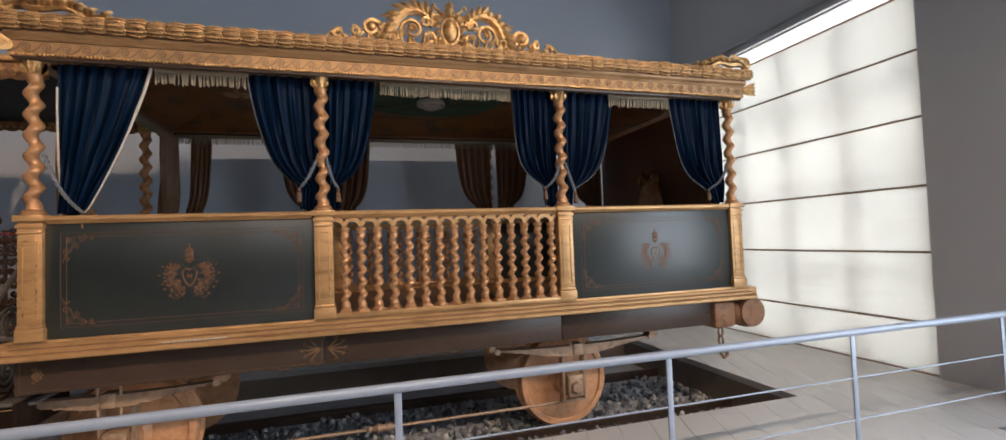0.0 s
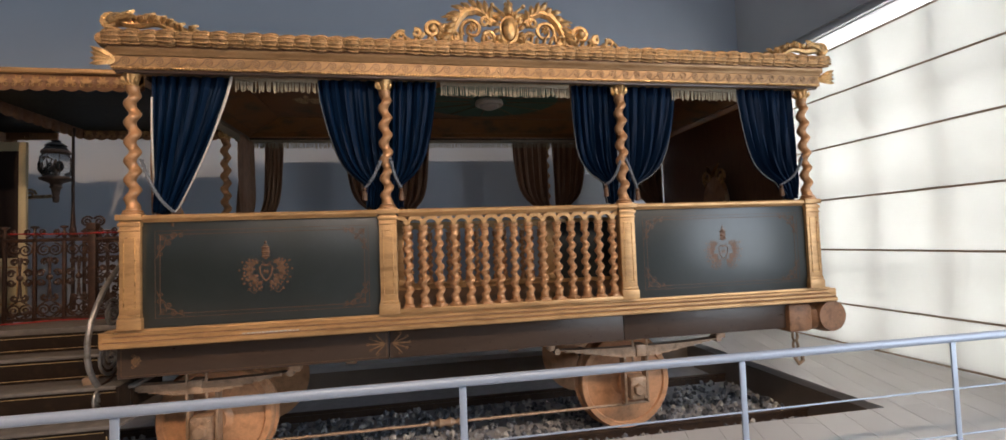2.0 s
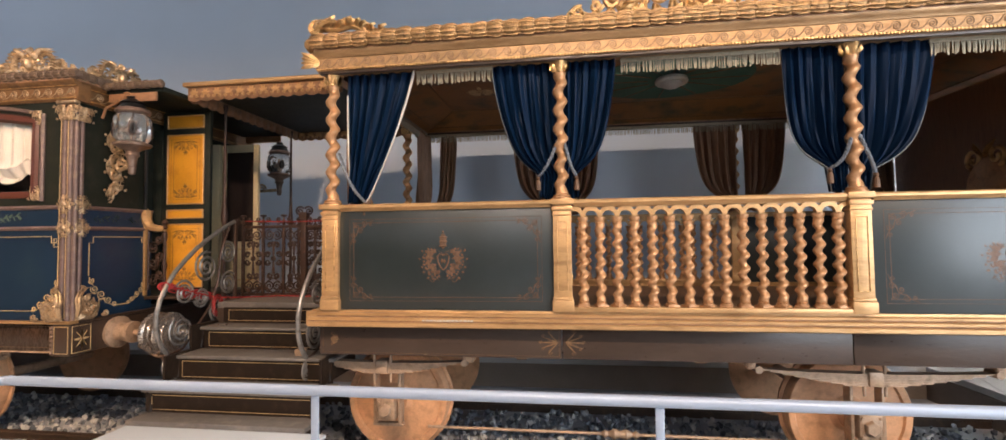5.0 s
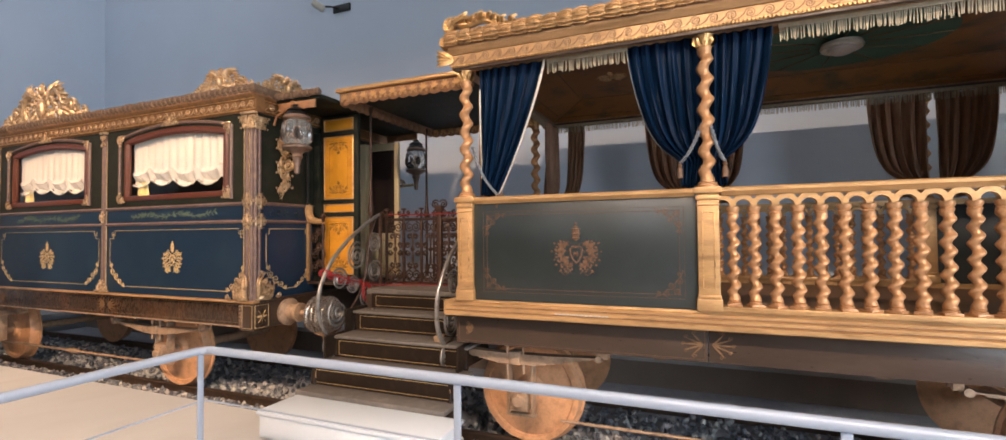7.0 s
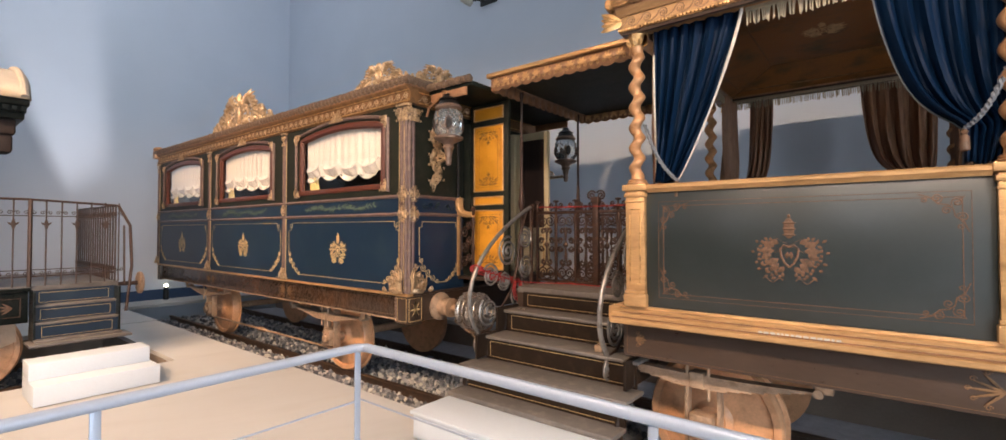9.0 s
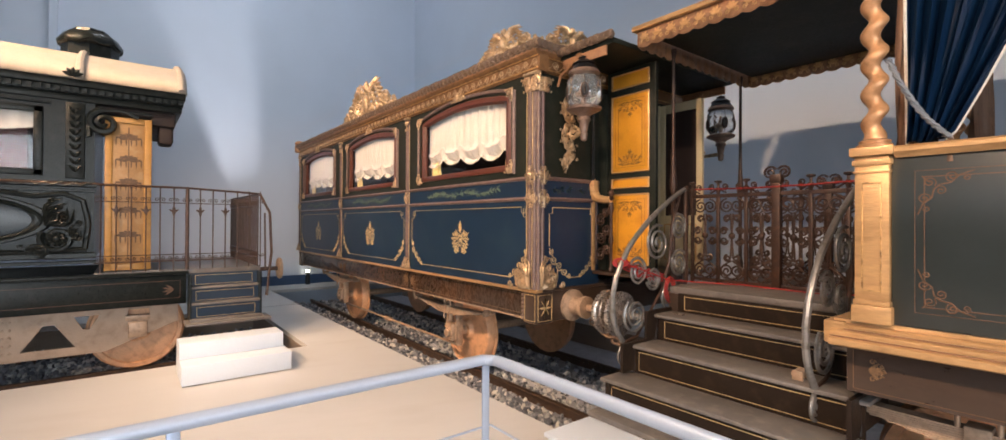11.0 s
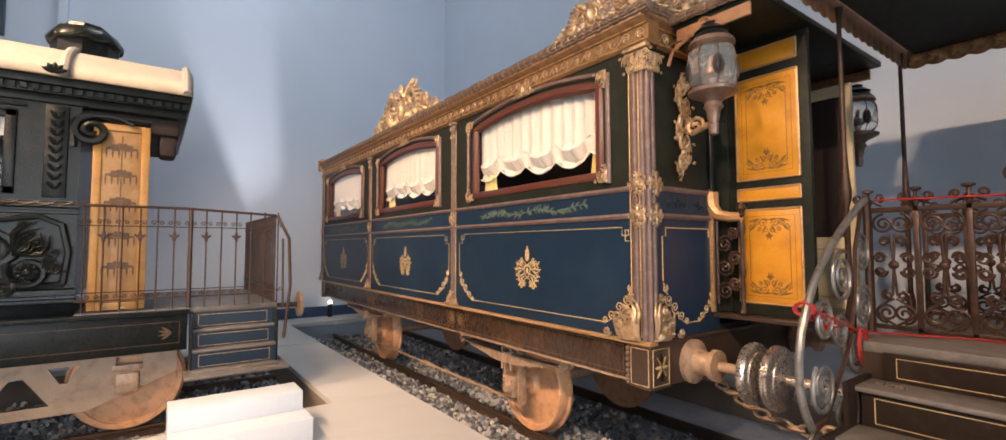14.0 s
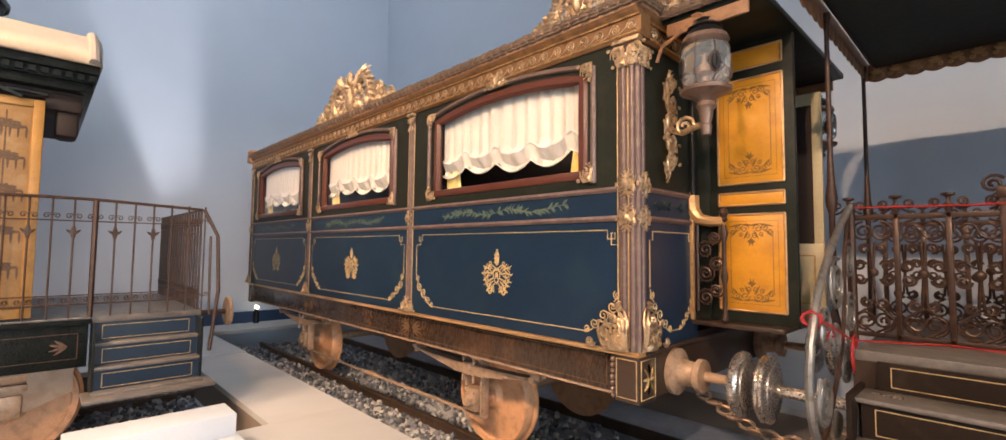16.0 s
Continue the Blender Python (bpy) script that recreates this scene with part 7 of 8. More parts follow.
part("base_box", slab(PX0 + 0.07, -2.33, 4.21, 4.40, 0.0 - 0.25, 0.22, 0.004), STAIR, stair)
for x in (PX0 + 0.08, -2.36):
    bm = bmesh.new()
    for k, (y, z) in enumerate(steps[1:]):
        tube(bm, [(x, y + 0.02, z - 0.02), (x, y + 0.05, z - 0.10), (x, y + 0.02, z - 0.20)], 0.018, 6)
    box(bm, x - 0.012, x + 0.012, 4.50, 5.15, 0.48, 0.70)
    box(bm, x - 0.012, x + 0.012, 4.80, 5.15, 0.70, 0.92)
    part("stringer", bm, STAIR, stair)
block = thing("step_block", (-3.05, 4.0, 0.0), "white marble step block in front of the stairs", "step")
part("block", slab(-3.85, -2.15, 3.74, 4.17, 0.0, 0.19, 0.006), STONE, block)
part("block_top", slab(-3.87, -2.13, 3.72, 4.17, 0.191, 0.22, 0.005), STONE, block)

# canopy over the platform
CZ = 3.22
KX0, KY0, KY1 = -4.02, 4.98, 6.95
part("canopy_roof", slab(KX0, -2.42, KY0, KY1, CZ + 0.06, CZ + 0.10, 0.006), SOLE, loggia, "dark canopy over the platform")
part("canopy_lining", slab(KX0 + 0.04, -2.44, KY0 + 0.05, KY1 - 0.05, CZ + 0.02, CZ + 0.055), COACH, loggia)


def valance(x0, x1, y, axis="x", z=3.16):
    """A scalloped and pierced gilt valance board."""
    bmx = bmesh.new()
    n = round((x1 - x0) / 0.13)
    w = (x1 - x0) / n
    for k in range(n):
        for i in range(8):
            a, b = k * w + w * i / 8, k * w + w * (i + 1) / 8
            da = 0.145 + 0.02 * abs(math.sin(math.pi * i / 8))
            db = 0.145 + 0.02 * abs(math.sin(math.pi * (i + 1) / 8))
            pts = [(x0 + a, z - da), (x0 + b, z - db), (x0 + b, z), (x0 + a, z)]
            quad(bmx, [(p, y, q) if axis == "x" else (y, p, q) for p, q in pts])
    bmesh.ops.remove_doubles(bmx, verts=bmx.verts, dist=0.0005)
    ob2 = part("valance", bmx, BRACKET, loggia, "scalloped gilt valance")
    ob2.modifiers.new("thickness", "SOLIDIFY").thickness = 0.014
    for k in range(n):
        bmx = bmesh.new()
        c = x0 + (k + 0.5) * w
        for a in (-1.1, -0.4, 0.4, 1.1):
            p, q = (c, z - 0.10), (c + 0.05 * math.sin(a), z - 0.10 + 0.07 * math.cos(a))
            if axis == "x":
                leaf(bmx, (p[0], y - 0.012, p[1]), (q[0], y - 0.012, q[1]), 0.013, (0, -0.005, 0))
            else:
                leaf(bmx, (y - 0.012, p[0], p[1]), (y - 0.012, q[0], q[1]), 0.013, (-0.005, 0, 0))
        for d in (-1, 1):
            sp = spiral(c + d * 0.035, z - 0.115, 0.020, 0.005, 1.0, d * 1.4, 0, 10)
            tube(bmx, [(p.x, y - 0.010, p.z) if axis == "x" else (y - 0.010, p.x, p.z) for p in sp], 0.004, 4)
        part("valance_ornament", bmx, OCHRE, ob2)


valance(KX0 - 0.02, -2.40, KY0 - 0.01, z=3.30)
valance(KY0 - 0.01, KY1, KX0 - 0.02, "y", z=3.30)
valance(KX0 - 0.02, -2.40, KY1, z=3.30)
part("canopy_moulding", slab(KX0 - 0.05, -2.40, KY0 - 0.05, KY0, CZ + 0.06, CZ + 0.105, 0.01), OCHRE, loggia)
part("canopy_moulding", slab(KX0 - 0.07, KX0 - 0.02, KY0 - 0.05, KY1 + 0.02, CZ + 0.06, CZ + 0.105, 0.01), OCHRE, loggia)
for x, y in ((-4.03, 5.48), (-4.05, 6.79)):
    bm = lathe(bmesh.new(), [(0.026, 1.09), (0.032, 1.2), (0.018, 1.28), (0.018, 1.9), (0.032, 1.95), (0.036, 2.0), (0.024, 2.1), (0.016, 2.3), (0.014, 3.15), (0.026, 3.20), (0.026, 3.24)], (x, y, 0), 12)
    part("canopy_post", bm, IRON, loggia, "slender turned iron post")


# wrought-iron railing across the platform
def iron_rail(parent, x0, x1, y, z0, z1):
    n = round((x1 - x0) / 0.245)
    w = (x1 - x0) / n
    part("top_bar", slab(x0, x1, y - 0.012, y + 0.012, z1 - 0.125, z1 - 0.09, 0.004), IRON, parent)
    part("bottom_bar", slab(x0, x1, y - 0.012, y + 0.012, z0 + 0.03, z0 + 0.06, 0.004), IRON, parent)
    for k in range(n + 1):
        x = x0 + k * w
        bmx = slab(x - 0.016, x + 0.016, y - 0.012, y + 0.012, z0, z1 - 0.09, 0.004)
        lathe(bmx, [(0.012, z1 - 0.09), (0.022, z1 - 0.06), (0.010, z1 - 0.03), (0.012, z1 + 0.005), (0.034, z1 + 0.015), (0.034, z1 + 0.028), (0.01, z1 + 0.034)], (x, y, 0), 8)
        for d in (-1, 1):
            tube(bmx, [Vector((x + d * (0.075 - 0.075 * f), y, z1 - 0.08 + 0.055 * math.sin(math.pi * 0.5 * f) - 0.02 * math.sin(math.pi * f))) for f in [i / 6 for i in range(7)]], 0.008, 5)
            tube(bmx, [Vector((x + d * p.x, p.y, p.z)) for p in spiral(0.062, z1 - 0.025, 0.030, 0.006, -1.6, 1.5, y, 14)], 0.007, 5)
        if k == 3:
            box(bmx, x - 0.034, x + 0.034, y - 0.03, y + 0.03, z0, z1 + 0.03, 0.006)
            box(bmx, x - 0.045, x + 0.045, y - 0.04, y + 0.04, z1 - 0.02, z1 + 0.05, 0.008)
            for d in (-1, 1):
                tube(bmx, [Vector((x + d * (0.055 + p.x), p.y, p.z)) for p in spiral(0, z1 + 0.065, 0.055, 0.008, 2.6, -1.7, y, 18)], 0.010, 5)
        part("upright", bmx, IRON, parent)
    zm = (z0 + z1) / 2 - 0.01
    for k in range(n):
        x = x0 + (k + 0.5) * w
        bmx = bmesh.new()
        for d in (-1, 1):
            for zc, rr, a0, tn in ((z0 + 0.135, 0.066, -1.57, 1.9), (z1 - 0.20, 0.066, 1.57, -1.9), (z0 + 0.25, 0.032, 1.6, -1.6), (z1 - 0.31, 0.032, -1.6, 1.6), (zm + 0.045, 0.036, 3.0, -1.6), (zm - 0.045, 0.036, 3.0, 1.6)):
                cu = 0.046 if rr > 0.05 else (0.072 if rr > 0.034 else 0.042)
                tube(bmx, [Vector((x + d * (cu + p.x), p.y, p.z)) for p in spiral(0, zc, rr, 0.010, a0, tn, y, 24)], 0.0085, 5)
            tube(bmx, [(x + d * 0.012, y, zm - 0.20), (x, y, zm), (x + d * 0.012, y, zm + 0.20)], 0.0085, 5)
            tube(bmx, [Vector((x + d * (0.005 + 0.095 * math.sin(math.pi * f)), y, z0 + 0.06 + 0.17 * f)) for f in [i / 10 for i in range(11)]], 0.008, 5)
        blob(bmx, (x, y, zm), 0.030, 0.018, 0.030, 10, 6)
        part("scroll_panel", bmx, IRON, parent)


rail_thing = thing("platform_railing", (-3.15, 5.74, 1.09), "brown wrought-iron railing with scrolls and finials on the platform", "railing")
iron_rail(rail_thing, -3.99, PX1 - 0.02, 5.74, 1.07, 1.99)
far_rail = thing("platform_railing", (-3.15, 6.82, 1.09), "brown wrought-iron railing on the far side of the platform", "railing")
iron_rail(far_rail, -3.95, PX1 - 0.02, 6.82, 1.07, 1.99)
rope = bmesh.new()
tube(rope, [(-3.95, 5.72, 1.95), (-3.4, 5.71, 1.935), (-2.9, 5.71, 1.94), (-2.45, 5.72, 1.96)], 0.007, 6)
tube(rope, [(-3.95, 4.60, 1.32), (-3.90, 4.75, 1.27), (-3.90, 5.0, 1.20), (-3.89, 5.2, 1.14), (-3.75, 5.5, 1.11), (-3.5, 5.71, 1.10), (-2.9, 5.71, 1.09), (-2.45, 5.71, 1.13)], 0.006, 6)
ra = random.Random(77)
for k in range(9):
    tube(rope, [(-3.93 + ra.uniform(-0.035, 0.0), 4.62 + 0.6 * f + ra.uniform(-0.02, 0.02), 1.32 - 0.17 * f + 0.035 * math.sin(9 * f + k) - 0.05 * math.sin(math.pi * f) * ra.random()) for f in [i / 8 for i in range(9)]], 0.0055, 5)
for k in range(3):
    tube(rope, [Vector((-3.95 + 0.035 * math.cos(t), 4.60 + 0.02 * k + 0.03 * math.cos(t), 1.31 + 0.035 * math.sin(t))) for t in [2 * math.pi * i / 10 for i in range(11)]], 0.006, 5)
    tube(rope, [Vector((-3.88, 5.20 + (0.04 + 0.02 * k) * math.cos(t), 1.06 + (0.07 + 0.02 * k) * math.sin(t))) for t in [2 * math.pi * i / 12 for i in range(13)]], 0.005, 5)
solo("red_cord", rope, RED, "red cord strung and knotted along the iron railing", "cord")


def stair_rail(x, label):
    """A sweeping handrail with scrolls beneath, beside the stairs."""
    th = thing("stair_handrail", (x, 4.7, 0.46), label, "handrail", "handrails of the stairs")
    bar = [(5.52, 1.94), (5.42, 1.90), (5.28, 1.83), (5.12, 1.74), (4.96, 1.64), (4.82, 1.53), (4.71, 1.43), (4.62, 1.31), (4.55, 1.19), (4.515, 1.06), (4.51, 0.94), (4.53, 0.85), (4.57, 0.77), (4.64, 0.68)]
    part("hand_bar", tube(bmesh.new(), [(x, a, b) for a, b in bar], 0.021, 8), IRONGREY, th, "worn steel bar")
    for cy, cz, rr, s, a0 in ((5.11, 1.46, 0.16, 1, 1.2), (5.42, 1.60, 0.12, -1, 2.0), (5.43, 1.27, 0.13, 1, 0.4), (4.83, 1.23, 0.12, -1, 2.6), (4.80, 0.87, 0.15, 1, 2.2), (5.28, 1.00, 0.14, -1, 1.0), (5.04, 0.69, 0.08, -1, 0.4), (4.67, 0.565, 0.10, 1, 0.2), (5.05, 1.16, 0.10, 1, 3.4)):
        bmx = tube(bmesh.new(), [Vector((x, cy + p.x, p.z)) for p in spiral(0, cz, rr, 0.016, a0, s * 2.6, 0, 40)], 0.012, 6)
        part("scroll", bmx, IRONGREY, th)
    part("back_bar", tube(bmesh.new(), [(x, 5.46, 1.92), (x, 5.32, 1.62), (x, 5.28, 1.30), (x, 5.16, 1.04), (x, 4.98, 0.86), (x, 4.82, 0.70), (x, 4.66, 0.67)], 0.013, 6), IRON, th)
    part("newel", tube(bmesh.new(), [(x, 5.54, 1.09), (x, 5.54, 1.97)], 0.022, 8), IRON, th)
    return th


stair_rail(PX0 - 0.02, "curved iron stair handrail with scrolls, red cord tied to it")
stair_rail(-2.57, "curved iron stair handrail with scrolls beside the gilded pedestal")

# ---- the dark weathered coach on the side track (its length runs across the hall) ----
dark = thing("weathered_coach", (-10.2, -2.0, TRACK_Z), "weathered dark green coach with carved mouldings and an off-white roof", "railway carriage")
TURN90 = Matrix.Rotation(math.pi / 2, 4, "Z")


def dpart(name, bm, mat, parent=None, label="", smooth=True):
    """A part of the side coach, built along x and facing -y, then turned to stand along the side track."""
    bmesh.ops.transform(bm, matrix=TURN90, verts=bm.verts)
    return part(name, bm, mat, parent or dark, label, smooth)


V0, V1 = 9.0, 11.4
U0, U1 = -6.5, 1.19
dpart("lower_body", slab(U0, U1, V0, V1, 1.18, 2.05), SLATE, label="dark carved lower body")
for u0, u1, z0, z1 in ((U0, -2.4, 2.05, 3.02), (-1.6, -0.05, 2.05, 3.02), (0.68, U1, 2.05, 3.02), (-2.4, -1.6, 2.05, 2.2), (-2.4, -1.6, 2.86, 3.02), (-0.05, 0.68, 2.05, 2.2), (-0.05, 0.68, 2.86, 3.02)):
    dpart("upper_body", slab(u0, u1, V0, V0 + 0.06, z0, z1), SLATE)
dpart("back_body", slab(U0, U1, V1 - 0.06, V1, 2.05, 3.02), SLATE)
dpart("end_body", slab(U1 - 0.05, U1, V0 + 0.06, V1 - 0.06, 2.05, 3.02), SLATE)
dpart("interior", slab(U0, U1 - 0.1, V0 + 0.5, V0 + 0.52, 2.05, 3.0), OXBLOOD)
for u0, u1 in ((-2.4, -1.6), (-0.05, 0.68)):
    bm = bmesh.new()
    for a, b, c, d in ((u0 - 0.06, u0 + 0.02, 2.14, 2.92), (u1 - 0.02, u1 + 0.06, 2.14, 2.92), (u0 - 0.06, u1 + 0.06, 2.14, 2.21), (u0 - 0.06, u1 + 0.06, 2.85, 2.92)):
        box(bm, a, b, V0 - 0.03, V0 + 0.02, c, d, 0.008)
    win = dpart("window", bm, SLATE, label="window with a dark moulded frame")
    g3 = dpart("pane", slab(u0, u1, V0 + 0.035, V0 + 0.04, 2.2, 2.86), GLASS, win)
    g3.visible_shadow = False
    dpart("window_hood", slab(u0 - 0.12, u1 + 0.12, V0 - 0.05, V0 + 0.01, 2.96, 2.985, 0.005), SLATE, win)
    bm = bmesh.new()
    prev = None
    for k in range(25):
        f = k / 24
        row = [bm.verts.new((u0 + (u1 - u0) * f, V0 + 0.10 + 0.01 * math.sin(30 * f), 2.86)), bm.verts.new((u0 + (u1 - u0) * f, V0 + 0.10 + 0.012 * math.sin(30 * f), 2.70 - 0.06 * math.sin(math.pi * f)))]
        if prev:
            bm.faces.new((prev[0], prev[1], row[1], row[0]))
        prev = row
    dpart("silk_pelmet", bm, LINEN, win)
    dpart("red_curtain", slab(u0 + 0.15, u1 - 0.1, V0 + 0.3, V0 + 0.33, 2.2, 2.75), DARKRED, win)
for z, d, r in ((2.05, 0.05, 0.035), (1.98, 0.03, 0.02), (1.22, 0.06, 0.04), (1.14, 0.035, 0.02)):
    dpart("moulding", sweep(bmesh.new(), [(V0 + 0.01, z - r), (V0 - d, z - r * 0.6), (V0 - d, z + r * 0.6), (V0 + 0.01, z + r)], U0, U1 + 0.02), SLATE)
bm = bmesh.new()
for k in range(60):
    u = U0 + (U1 - U0) * k / 60
    tube(bm, [(u, V0 - 0.055, 2.035), (u + 0.11, V0 - 0.055, 2.075)], 0.012, 5)
dpart("rope_moulding", bm, SLATE)
# carved panel: oval bosses between acanthus scrolls
for uc in (-4.6, -0.35):
    bm = lathe(bmesh.new(), [(0.02, -0.012), (0.30, -0.010), (0.335, 0.0)], (uc, V0, 1.63), 48, "y", (0.80, 3.05))
    dpart("oval_field", bm, SLATEFIELD, label="smooth blue-black oval field")
    bm = lathe(bmesh.new(), [(0.335, 0.0), (0.34, -0.045), (0.350, -0.055), (0.362, -0.045), (0.370, -0.07), (0.388, -0.07), (0.395, 0.0)], (uc, V0, 1.63), 48, "y", (0.86, 3.0))
    dpart("oval_moulding", bm, SLATE)
    for d in (-1, 1):
        bm = bmesh.new()
        cu = uc + d * 1.22
        put = lambda u, w, e: Vector((cu + u, V0 - 0.06 - e, 1.42 + w))
        tube(bm, [Vector((cu + d * p.x, p.y, p.z)) for p in spiral(0, 1.42, 0.15, 0.045, 2.6, 1.6, V0 - 0.07, 30)], 0.028, 6, lambda f: 1.1 - 0.4 * f)
        blob(bm, (cu, V0 - 0.075, 1.42), 0.04, 0.03, 0.04)
        for k in range(10):
            a = 2 * math.pi * k / 10
            leaf(bm, (cu + 0.03 * math.cos(a), V0 - 0.075, 1.42 + 0.03 * math.sin(a)), (cu + 0.095 * math.cos(a), V0 - 0.07, 1.42 + 0.095 * math.sin(a)), 0.022, (0, -0.02, 0))
        foliage(bm, lambda u, w, e: put(u - d * 0.10, w + 0.15, e), 0.30, d, 8, 5)
        foliage(bm, lambda u, w, e: put(u + d * 0.10, w - 0.02, e), 0.17, d, 7, 6)
        foliage(bm, lambda u, w, e: put(u - d * 0.08, -0.6 * w - 0.07, e), 0.24, -d, 7, 7)
        tube(bm, [(cu - d * 0.55, V0 - 0.015, 1.96), (cu - d * 0.2, V0 - 0.05, 1.90), (cu + d * 0.05, V0 - 0.05, 1.94), (cu + d * 0.22, V0 - 0.05, 1.86), (cu + d * 0.27, V0 - 0.04, 1.60), (cu + d * 0.24, V0 - 0.03, 1.30)], 0.028, 6)
        tube(bm, [(cu - d * 0.75, V0 - 0.01, 1.29), (cu - d * 0.2, V0 - 0.03, 1.265), (cu + d * 0.25, V0 - 0.03, 1.30)], 0.028, 6)
        dpart("acanthus_scroll", bm, SLATE, label="carved acanthus scroll")
bm = slab(0.93, 1.10, V0 - 0.03, V0 + 0.01, 2.12, 3.0, 0.006)
for k in range(9):
    z = 2.2 + 0.085 * k
    leaf(bm, (1.015, V0 - 0.035, z), (0.965, V0 - 0.04, z + 0.07), 0.02, (0, -0.015, 0))
    leaf(bm, (1.015, V0 - 0.035, z), (1.065, V0 - 0.04, z + 0.07), 0.02, (0, -0.015, 0))
dpart("carved_pilaster", bm, SLATE)
# cornice with dentils, canvas roof, ventilator
UR = 2.09
for z0, z1, d in ((3.02, 3.10, 0.04), (3.18, 3.26, 0.11), (3.10, 3.18, 0.07)):
    dpart("cornice", slab(U0, UR - 0.06 + d * 0.5, V0 - d, V1 + d, z0, z1, 0.01), SLATE)
bm = bmesh.new()
for k in range(110):
    u = U0 + (UR - U0) * k / 110
    box(bm, u, u + 0.045, V0 - 0.105, V0 - 0.03, 3.115, 3.165)
dpart("dentil_moulding", bm, SLATE)
bm = bmesh.new()
prev = None
for k in range(17):
    f = k / 16
    v = V0 - 0.14 + (V1 - V0 + 0.28) * f
    z = 3.265 + 0.56 * math.sin(math.pi * f) ** 0.6
    row = [bm.verts.new((U0, v, z)), bm.verts.new((UR, v, z))]
    if prev:
        bm.faces.new((prev[0], prev[1], row[1], row[0]))
    prev = row
bm.faces.new([v for v in sorted([v for v in bm.verts if v.co.x > 0], key=lambda q: q.co.y)])
ob = dpart("roof", bm, ROOFCLOTH, label="off-white canvas roof")
ob.modifiers.new("thickness", "SOLIDIFY").thickness = 0.02
for u in (1.05, UR - 0.05):
    bm = tube(bmesh.new(), [(u, V0 - 0.14 + (V1 - V0 + 0.28) * k / 24, 3.28 + 0.56 * math.sin(math.pi * k / 24) ** 0.6) for k in range(25)], 0.04, 8)
    dpart("roof_rib", bm, ROOFCLOTH)
for u in (1.0,):
    bm = bmesh.new()
    for a in (-1.2, -0.6, 0, 0.6, 1.2):
        leaf(bm, (u, V0 - 0.17, 3.28), (u + 0.10 * math.sin(a), V0 - 0.17, 3.28 + 0.10 * math.cos(a)), 0.025, (0, -0.02, 0))
    dpart("palmette", bm, SLATE)
bm = lathe(bmesh.new(), [(0.30, 3.70), (0.30, 3.92), (0.34, 3.94), (0.34, 3.99), (0.28, 4.08), (0.20, 4.11), (0.19, 4.15), (0.02, 4.155)], (1.1, V0 + 0.95, 0), 8)
dpart("roof_ventilator", bm, SLATE, label="dark carved roof ventilator")
bm = bmesh.new()
for k in range(8):
    a0, a1 = 2 * math.pi * k / 8, 2 * math.pi * (k + 1) / 8
    tube(bm, [(1.1 + 0.33 * math.cos(a0 + (a1 - a0) * f), V0 + 0.95 + 0.33 * math.sin(a0 + (a1 - a0) * f), 3.98 - 0.05 * math.sin(math.pi * f)) for f in [i / 6 for i in range(7)]], 0.015, 5)
dpart("ventilator_swag", bm, SLATE)
# porch soffit, brackets, the open yellow door
dpart("porch_soffit", slab(U1, UR - 0.1, V0 + 0.1, V1 - 0.1, 2.94, 3.02), OXBLOOD)
bm = slab(UR - 0.36, UR - 0.10, V0 + 0.06, V0 + 0.5, 2.84, 3.0, 0.03)
box(bm, UR - 0.28, UR - 0.12, V0 + 0.10, V0 + 0.42, 2.62, 2.85, 0.04)
dpart("porch_bracket", bm, OXBLOOD)
bm = tube(bmesh.new(), [Vector((p.x, V0 - 0.02, p.z)) for p in spiral(1.27, 2.80, 0.15, 0.02, 1.57, 1.7, 0, 26)], 0.036, 6, lambda f: 1.15 - 0.45 * f)
tube(bm, [(1.26, V0 - 0.02, 2.95), (1.45, V0 - 0.02, 2.96), (1.60, V0 - 0.02, 2.90)], 0.022, 6)
tube(bm, [(1.14, V0 - 0.02, 2.62), (1.13, V0 - 0.02, 2.80), (1.18, V0 - 0.02, 2.93)], 0.03, 6)
tube(bm, [(1.42, V0 - 0.02, 2.95), (1.58, V0 - 0.02, 2.955), (1.75, V0 - 0.02, 2.95)], 0.02, 6)
dpart("scroll_bracket", bm, SLATE)
dl = dpart("door_leaf", slab(1.28, 1.74, V0 + 0.04, V0 + 0.085, 1.02, 2.90, 0.005), OLDYELLOW, label="open worn yellow lacquer door with faded painting")
bm = bmesh.new()
for a, b, c, d in ((1.28, 1.35, 1.02, 2.90), (1.67, 1.74, 1.02, 2.90), (1.35, 1.67, 2.83, 2.90), (1.35, 1.67, 1.02, 1.10)):
    box(bm, a, b, V0 + 0.02, V0 + 0.05, c, d, 0.006)
dpart("door_frame", bm, OLDYELLOW, dl)
for z in (1.45, 1.75, 2.1, 2.38, 2.65):
    bm = tube(bmesh.new(), [(1.385, V0 + 0.036, z), (1.635, V0 + 0.036, z)], 0.012, 5, flat=0.3)
    for k in range(6):
        a = math.pi * k / 5
        leaf(bm, (1.51, V0 + 0.036, z), (1.51 + 0.11 * math.cos(a), V0 + 0.036, z + 0.06 * math.sin(a)), 0.026, (0, -0.002, 0))
        leaf(bm, (1.51 + 0.05 * (k - 2.5), V0 + 0.036, z), (1.51 + 0.05 * (k - 2.5), V0 + 0.036, z - 0.10), 0.008, (0, -0.002, 0))
    dpart("door_painting", bm, SMUDGE, dl, "faded dark ornament")
dpart("stem_painting", tube(bmesh.new(), [(1.51, V0 + 0.037, 1.15), (1.51, V0 + 0.037, 2.78)], 0.006, 5, flat=0.4), SMUDGE, dl)
